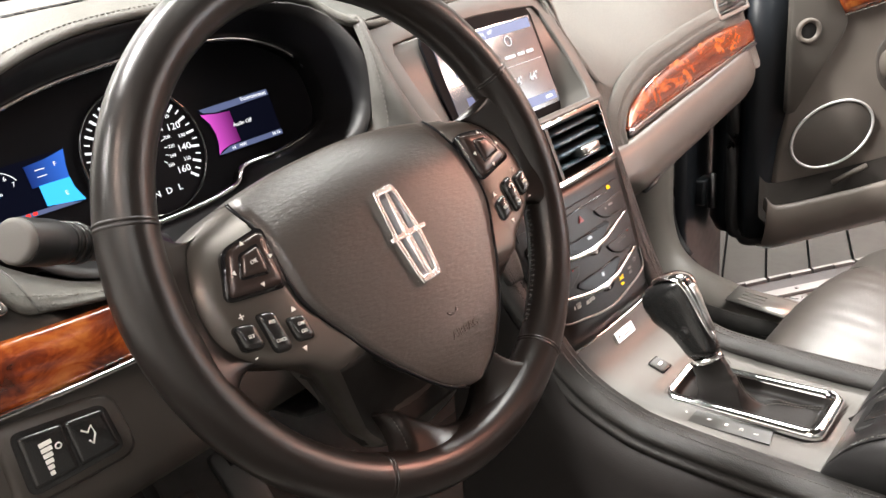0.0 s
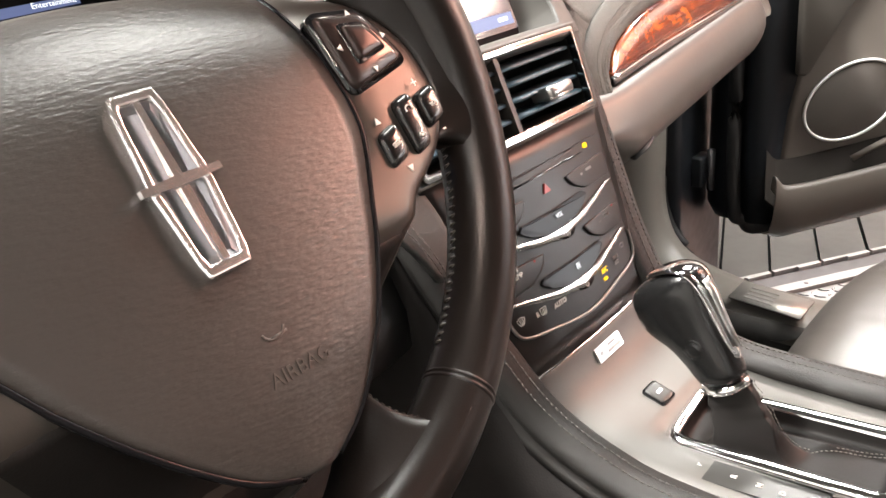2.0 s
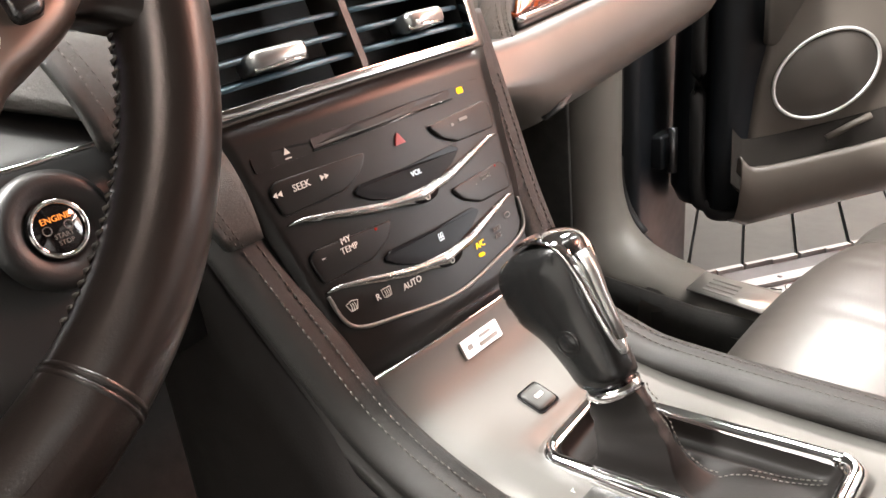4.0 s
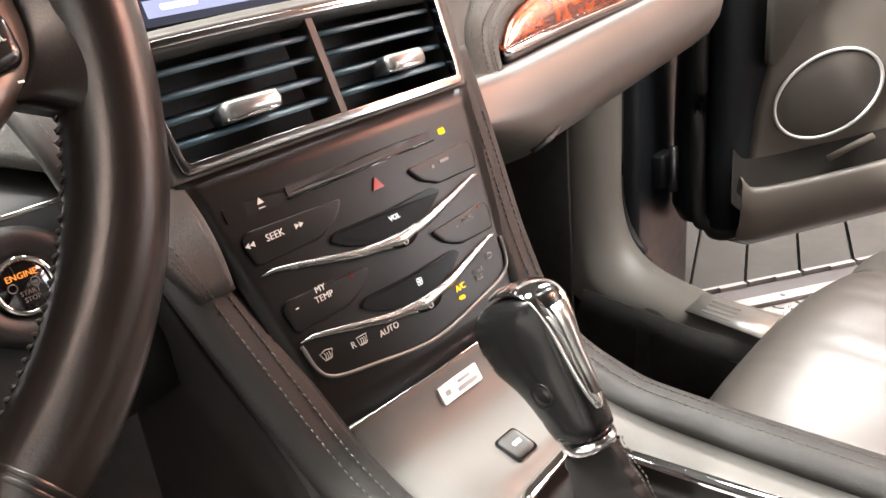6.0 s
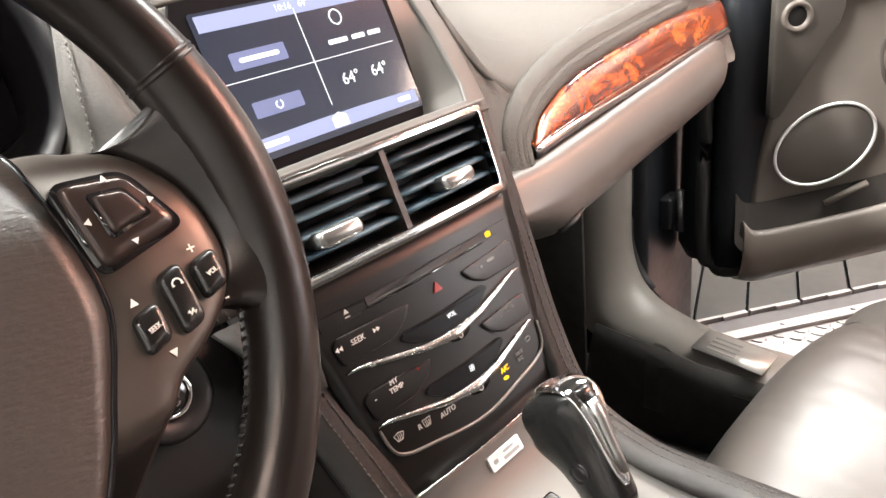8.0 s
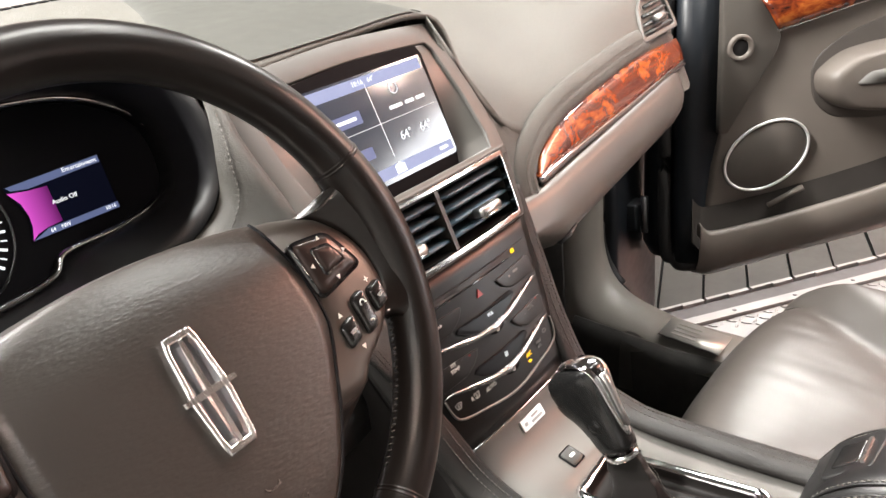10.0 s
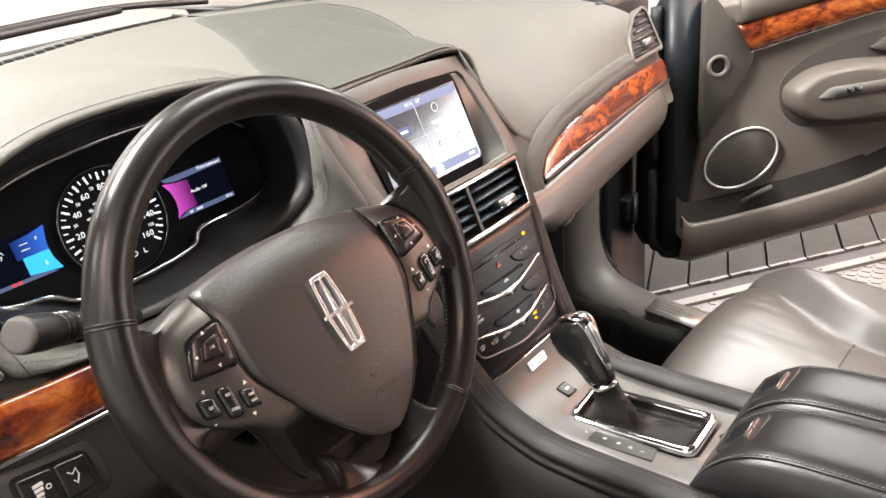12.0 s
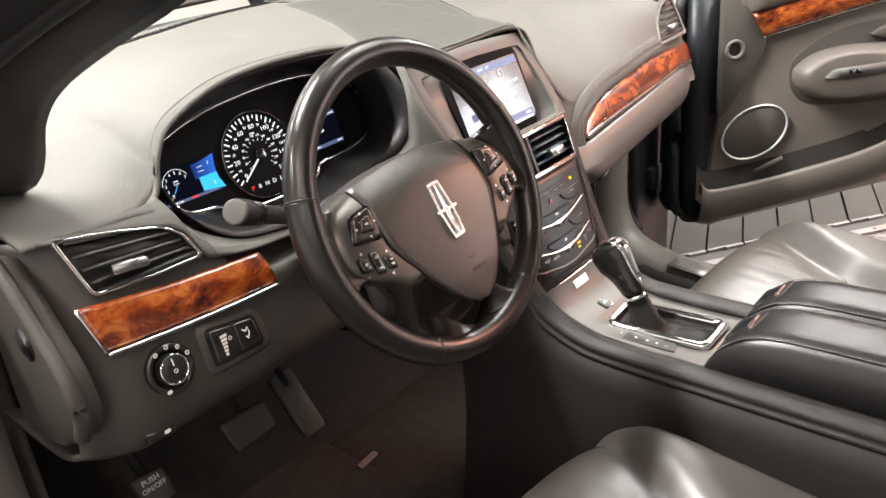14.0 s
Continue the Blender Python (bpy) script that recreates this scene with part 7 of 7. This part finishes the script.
P("pad", slab(Plate((-0.235, 0.56, 0.50), 40), corner_round([(-0.028, 0.07), (0.028, 0.07), (0.026, -0.07), (-0.026, -0.07)], 0.012), -0.01, 0.005, inset=0.004, drop=0.003), PEDALM, gas)
P("arm", sweep([(-0.235, 0.585, 0.53), (-0.235, 0.68, 0.70), (-0.235, 0.72, 0.90)], 0.008, 8), PLASTIC_D, gas)
park = thing("parking_brake_pedal", (-0.588, 0.50, 0.57), "black parking brake pedal with white words", "pedal")
PK = Plate((-0.588, 0.500, 0.568), 36.9)
P("pad", slab(PK, corner_round([(-0.028, 0.026), (0.028, 0.022), (0.030, -0.030), (-0.026, -0.032)], 0.010), -0.012, 0.005, inset=0.004, drop=0.003), PEDALM, park)
words("PUSH", PK, 0, 0.012, 0.0056, 0.0135, WHITE_PAINT, park)
words("ON/OFF", PK, 0, -0.001, 0.0056, 0.0120, WHITE_PAINT, park)
P("arm", sweep([PK.at(0, 0.02, -0.008), (-0.60, 0.58, 0.68), (-0.605, 0.60, 0.88)], 0.010, 8), PLASTIC_D, park)

# ---------- passenger side vent and glovebox handle ----------
RV = Plate((0.745, 0.258, 1.082), 27)
rvo = corner_round([(0.062, 0.050), (0.074, 0.038), (0.072, -0.048), (-0.068, -0.052), (-0.040, 0.004), (0.010, 0.036)], 0.008, 4)
rvi = [(0.010 + (u - 0.010) * 0.88, 0.002 + (v - 0.002) * 0.86) for u, v in rvo]
rv = thing("side_vent", tuple(RV.o), "silver framed air vent with dark slats at the passenger end", "air vent", "side vents")
P("frame", frame_slab(RV, rvo, rvi, -0.02, 0.0055), SATIN, rv, "satin silver frame", bevel=0.0015)
P("duct", slab(RV, rvi, -0.02, 0.0), RUBBER, rv, "black duct", smooth=False)
for k in range(6):
    v = -0.038 + 0.0135 * k
    ua, ub = -0.050 + 0.0175 * max(0, k - 1), 0.060
    P("slat", loft([[RV.at(u, v + 0.05 * u + a, n) for a, n in ((0.0055, 0.0), (0.001, 0.0045), (-0.0018, 0.0045), (0.0, 0.0))] for u in (ua, (ua + ub) / 2, ub)], True, True), SLAT_D, rv, "dark slat")
rows = [[RV.at(u, v, n) for u, v in rrect(0.014, -0.022, w, h, 0.004, 3)] for n, w, h in ((0.002, 0.036, 0.010), (0.009, 0.040, 0.013), (0.012, 0.036, 0.010))]
P("vent_tab", loft(rows, True, True), TABM, rv, "satin grey tab")
P("glovebox_handle", sweep([(0.242, 0.148, 0.876), (0.262, 0.1445, 0.884), (0.282, 0.146, 0.889)], [0.004, 0.0065, 0.003], 10, flat=0.5), RUBBER, gb, "dark recessed handle")
P("maker_mark", slab(Plate((0.76, 0.35, 1.1375), 72), rrect(0, 0, 0.014, 0.010, 0.003, 3), -0.004, 0.0015), PLASTIC_D, dash)

# ---------- passenger door: trim pieces ----------
def D(u, v, n=0.0):
    return DOOR.at(u, v, n)


tri = [(-0.078, 1.118), (-0.052, 1.118), (-0.006, 1.060), (0.043, 0.985), (0.034, 0.950), (-0.060, 0.797), (-0.076, 0.80)]
sail = soft_panel(DOOR, corner_round(tri, 0.015), 0.0, 0.014, 0.006, SAILP, "corner_panel", door, "grey corner panel with round tweeter")
TW = Plate(D(-0.041, 0.968, 0.015), 0, -48)
P("tweeter", loft([circle(TW, 0, 0, r, n, 32) for r, n in ((0.026, -0.004), (0.025, 0.004), (0.022, 0.006), (0.0165, 0.004), (0.0150, -0.004))], True), DOORP, sail, "round grey tweeter rim")
P("tweeter_cone", disc(TW, 0, 0, 0.0158, -0.012, 0.0, 32), RUBBER, sail, "black tweeter opening")
wt_, wb_ = [(-0.004, 1.050), (0.10, 1.068), (0.25, 1.094), (0.40, 1.118), (0.60, 1.140)], [(0.030, 0.996), (0.10, 1.012), (0.25, 1.044), (0.40, 1.070), (0.60, 1.098)]
a_l, b_l = smooth_line([(u, v, 0) for u, v in wt_], 20), smooth_line([(u, v, 0) for u, v in wb_], 20)
dw = P("wood_inlay", loft([[D(b.x + (a.x - b.x) * f, b.y + (a.y - b.y) * f, 0.006 + 0.010 * math.sin(math.pi * (0.1 + 0.8 * f))) for f in (0, 0.2, 0.5, 0.8, 1)] for a, b in zip(a_l, b_l)]), WOOD, door, "glossy burl wood inlay", solid=0.008)
P("chrome_strip", sweep([D(p.x, p.y - 0.004, 0.012) for p in b_l], 0.0036, 8), CHROME, dw, "chrome strip")
up_ = [(0.0, 1.056), (0.25, 1.100), (0.60, 1.146)]
P("upper_pad", loft([[D(u, v, 0.004), D(u, v + 0.012, 0.016), D(u, v + 0.035, 0.016), D(u, v + 0.07, 0.0)] for u, v in [(p.x, p.y) for p in smooth_line([(a, b, 0) for a, b in up_], 14)]]), DOORP, door, "grey padded upper edge", solid=0.01)
P("pad_seam", sweep([D(0.135, 1.082, 0.012), D(0.135, 1.10, 0.019), D(0.135, 1.13, 0.018)], 0.0016, 6), RUBBER, door)
# speaker
el = lambda r, n: [D(0.026 + r * (0.089 * math.cos(a) * math.cos(0.44) - 0.066 * math.sin(a) * math.sin(0.44)), 0.745 + r * (0.089 * math.cos(a) * math.sin(0.44) + 0.066 * math.sin(a) * math.cos(0.44)), n) for a in [2 * math.pi * k / 60 for k in range(60)]]
spk = P("speaker_grille", loft([el(1.0, -0.006), el(0.99, 0.006), el(0.90, 0.009), el(0.5, 0.013), el(0.06, 0.014)], True, True), GRILLE, door, "dark oval speaker grille")
P("speaker_ring", sweep(el(1.0, 0.0085), 0.0030, 10, closed=True, up=tuple(DOOR.n)), RINGM, spk, "bright chrome ring")
# armrest pod with its dark surround, a flat plate with recess shade in its colour
pod = [(0.112, 0.900), (0.118, 0.862), (0.150, 0.832), (0.21, 0.818), (0.32, 0.812), (0.50, 0.815), (0.75, 0.83), (0.75, 0.945), (0.52, 0.940), (0.36, 0.950), (0.24, 0.952), (0.16, 0.938)]
big = corner_round([(0.105, 0.92), (0.115, 0.845), (0.155, 0.806), (0.24, 0.795), (0.50, 0.795), (0.78, 0.81), (0.78, 1.03), (0.55, 1.025), (0.38, 1.015), (0.26, 1.0), (0.16, 0.965)], 0.03)
P("armrest_recess", slab(DOOR, big, -0.004, 0.0025, inset=0.004, drop=0.002), DOORD, door, "flat plate darkened like a shaded recess")
ap = soft_panel(DOOR, corner_round(pod, 0.03), 0.004, 0.058, 0.030, DOORP, "door_armrest", door, "grey moulded armrest", steps=6)
P("switch_plate", slab(DOOR, corner_round([(0.170, 0.882), (0.195, 0.905), (0.42, 0.917), (0.42, 0.893), (0.23, 0.878)], 0.008), 0.05, 0.0605), SATIN, ap, "satin switch plate")
for u in (0.240, 0.258):
    P("window_switch", slab(DOOR, rrect(u, 0.897, 0.013, 0.012, 0.002, 2), 0.058, 0.066), GLOSSY_BTN, ap)
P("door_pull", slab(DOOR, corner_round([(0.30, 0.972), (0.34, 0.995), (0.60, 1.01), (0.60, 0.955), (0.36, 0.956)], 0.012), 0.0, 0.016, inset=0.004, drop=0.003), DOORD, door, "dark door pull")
# map pocket
lip_ = smooth_line([(-0.122, 0.632, 0), (-0.110, 0.617, 0), (-0.096, 0.611, 0), (-0.05, 0.614, 0), (0.05, 0.628, 0), (0.135, 0.643, 0), (0.267, 0.670, 0), (0.355, 0.698, 0), (0.43, 0.738, 0), (0.50, 0.79, 0)], 60)
rows = []
for p in lip_:
    zb = 0.491 + 0.16 * (p.x + 0.08) + 0.5 * max(0, -0.09 - p.x)
    rows.append([D(p.x, p.y - 0.030, 0.030), D(p.x, p.y - 0.006, 0.036), D(p.x, p.y, 0.043), D(p.x, p.y, 0.051), D(p.x, p.y - 0.008, 0.056), D(p.x, p.y - 0.05, 0.053), D(p.x, (p.y + zb) / 2 - 0.02, 0.046), D(p.x, zb + 0.015, 0.030), D(p.x, zb, 0.0)])
P("map_pocket", loft(rows), DOORP, door, "grey map pocket", solid=0.003)
# Dark sheet behind the lip, coloured as the pocket's shade
P("pocket_inside", loft([[D(p.x, p.y - 0.06, 0.04), D(p.x, p.y - 0.06, 0.004), D(p.x, p.y + (0.036 if p.x < 0.32 else 0.026), 0.003)] for p in lip_]), POCKET_SHADE, door, solid=0.002)
P("bottle_rest", sweep([D(0.03, 0.640, 0.02), D(0.075, 0.662, 0.022), D(0.10, 0.672, 0.022)], 0.006, 8), DOORP, door)
P("front_edge", loft([[D(a, v, -0.006), D(-0.125, v, -0.008), D(-0.140, v, -0.014), D(-0.150, v, -0.04)] for v, a in ((0.52, -0.10), (0.62, -0.096), (0.73, -0.085), (0.80, -0.070), (0.9, -0.070), (1.12, -0.070))]), JAMB, door, solid=0.004)

# ---------- windscreen wiper and bonnet details ----------
wip = thing("windscreen_wiper", (-0.2, 1.08, 1.2), "black windscreen wiper on the cowl", "wiper")
P("blade", sweep(smooth_line([(-0.50, 0.965, 1.200), (-0.2, 1.06, 1.212), (0.15, 1.10, 1.214)], 20), 0.008, 8), PLASTIC_D, wip)
P("arm", sweep(smooth_line([(-0.15, 1.075, 1.222), (0.15, 1.14, 1.215), (0.4, 1.15, 1.19)], 16), 0.007, 8), PLASTIC_D, wip)

# ---------- display platform beside the car ----------
DECK = mat("deck_board", (0.025, 0.0245, 0.0225), 0.34, rvar=0.08, grain=0.05, scale=200, vary=0.35, vscale=7)
DECK_BAND = mat("deck_band", (0.075, 0.076, 0.08), 0.45, grain=0.1, scale=400, vary=0.15)
ALU = mat("aluminium_tread", (0.36, 0.36, 0.36), 0.38, metal=0.7, grain=0.1, scale=900, vary=0.1)
deck = thing("display_platform", (1.6, 0.1, 0.0), "grey boarded platform with bright metal edging beside the open door", "platform")
E1, E2, D1 = Vector((0.808, -0.589, 0)), Vector((0.589, 0.808, 0)), Vector((0.936, 0.352, 0))
L1, L2 = Vector((1.2055, 0.315, 0)), Vector((1.175, 0.252, 0))


def prism(corners, z0, z1, bm=None):
    return loft([[Vector((p.x, p.y, z)) for p in corners] for z in (z0, z1)], True, True, bm=bm)


P("deck_base", prism([L1 - E1 * 0.30, L1 - E1 * 0.30 + D1 * 1.9, L1 + E1 * 1.6 + D1 * 1.9, L2 + E1 * 1.6 - E2 * 0.9, L2 - E1 * 0.12 - E2 * 0.05], 0.0, 0.276), DIALP, deck, "dark base", smooth=False)
for k in range(-2, 12):
    a, b = L1 + E1 * (k * 0.1286 + 0.004), L1 + E1 * ((k + 1) * 0.1286 - 0.004)
    P("board", prism([a, b, b + D1 * 1.85, a + D1 * 1.85], 0.276, 0.296 + 0.002 * math.sin(3.7 * k)), DECK, deck, smooth=False)
    for j, w in ((0.0, 0.011), (0.47, 0.015)):
        c = L1 + E1 * ((k + j) * 0.1286 + 0.004)
        P("edge_strip", prism([c - E2 * w, c + E1 * 0.0595 - E2 * (w - 0.002), c + E1 * 0.0595 - E2 * 0.001, c - E2 * 0.001], 0.276, 0.3005), ALU, deck, "bright metal edging", smooth=False)
P("band", prism([L1 - E1 * 0.2 - E2 * 0.015, L2 - E1 * 0.2 + E2 * 0.001, L2 + E1 * 1.5 + E2 * 0.001, L1 + E1 * 1.5 - E2 * 0.015], 0.276, 0.292), DECK_BAND, deck, "grey band", smooth=False)
P("metal_strip", prism([L2 - E1 * 0.14, L2 - E1 * 0.14 - E2 * 0.030, L2 + E1 * 1.5 - E2 * 0.030, L2 + E1 * 1.5], 0.276, 0.2985), ALU, deck, "bright metal strip", smooth=False)
P("tread_plate", prism([L2 - E1 * 0.12 - E2 * 0.032, L2 - E1 * 0.12 - E2 * 0.08, L2 + E1 * 1.5 - E2 * 0.85, L2 + E1 * 1.5 - E2 * 0.032], 0.276, 0.290), ALU, deck, "bright diamond tread plate", smooth=False)
for k in range(7):
    c = L2 + E1 * (0.02 + 0.17 * k) - E2 * 0.014
    P("screw", sweep([(c.x, c.y, 0.296), (c.x, c.y, 0.3000)], [0.006, 0.005], 10), CHROME_D, deck)
bm = bmesh.new()
for i in range(40):
    for j in range(12):
        c = L2 + E1 * (0.025 * i - 0.06) - E2 * (0.045 + 0.022 * j)
        if (c - L2).dot(E1) * 0.475 + 0.075 < -(c - L2).dot(E2):
            continue
        g = (E1 + E2) if (i + j) % 2 else (E1 - E2)
        h = Vector((-g.y, g.x, 0))
        loft([[Vector((p.x, p.y, z)) for p in (c - g * 0.008, c - h * q, c + g * 0.008, c + h * q)] for q, z in ((0.003, 0.2895), (0.0015, 0.2925))], True, True, bm=bm)
P("tread_pattern", bm, ALU, deck, smooth=False)["kind"] = "stuff"

# ---------- showroom floor boards ----------
def boards():
    ang = radians(14)
    du, dv = Vector((math.cos(ang), math.sin(ang), 0)), Vector((-math.sin(ang), math.cos(ang), 0))
    W_, L_, G = 0.150, 0.90, 0.006
    me = bpy.data.meshes.new("floor_board")
    bm = slab(Plate((0, 0, -0.006), 90), rrect(0, 0, L_ - G, W_ - G, 0.002, 1), 0.0, 0.006, inset=0.0015, drop=0.0015)
    bm.to_mesh(me)
    bm.free()
    me.materials.append(TILE)
    rest = bmesh.new()
    ground = bpy.data.objects["ground"]
    n = 0
    for j in range(-50, 51):
        for i in range(-8, 9):
            off = 0.45 if j % 2 else 0.0
            c = du * (i * L_ + off) + dv * (j * W_)
            if not (-4.8 < c.x < 5.8 and -5.8 < c.y < 5.8):
                continue
            if 1.1 < c.x < 3.6 and -1.3 < c.y < 2.0 and n < 290:
                ob = new("floor_board", me)
                ob.matrix_world = Matrix.Translation((c.x, c.y, 0)) @ Matrix.Rotation(ang, 4, "Z")
                ob.parent = ground
                n += 1
            else:
                a, b = du * (L_ - G) / 2, dv * (W_ - G) / 2
                p = [c - a - b, c + a - b, c + a + b, c - a + b]
                loft([[Vector((q.x, q.y, z)) for q in p] for z in (-0.006, 0.0)], True, True, bm=rest)
    ob = part("floor_boards", rest, TILE, smooth=False)
    tagged(ob, "grey boards of the showroom floor", "floor", kind="stuff")


boards()
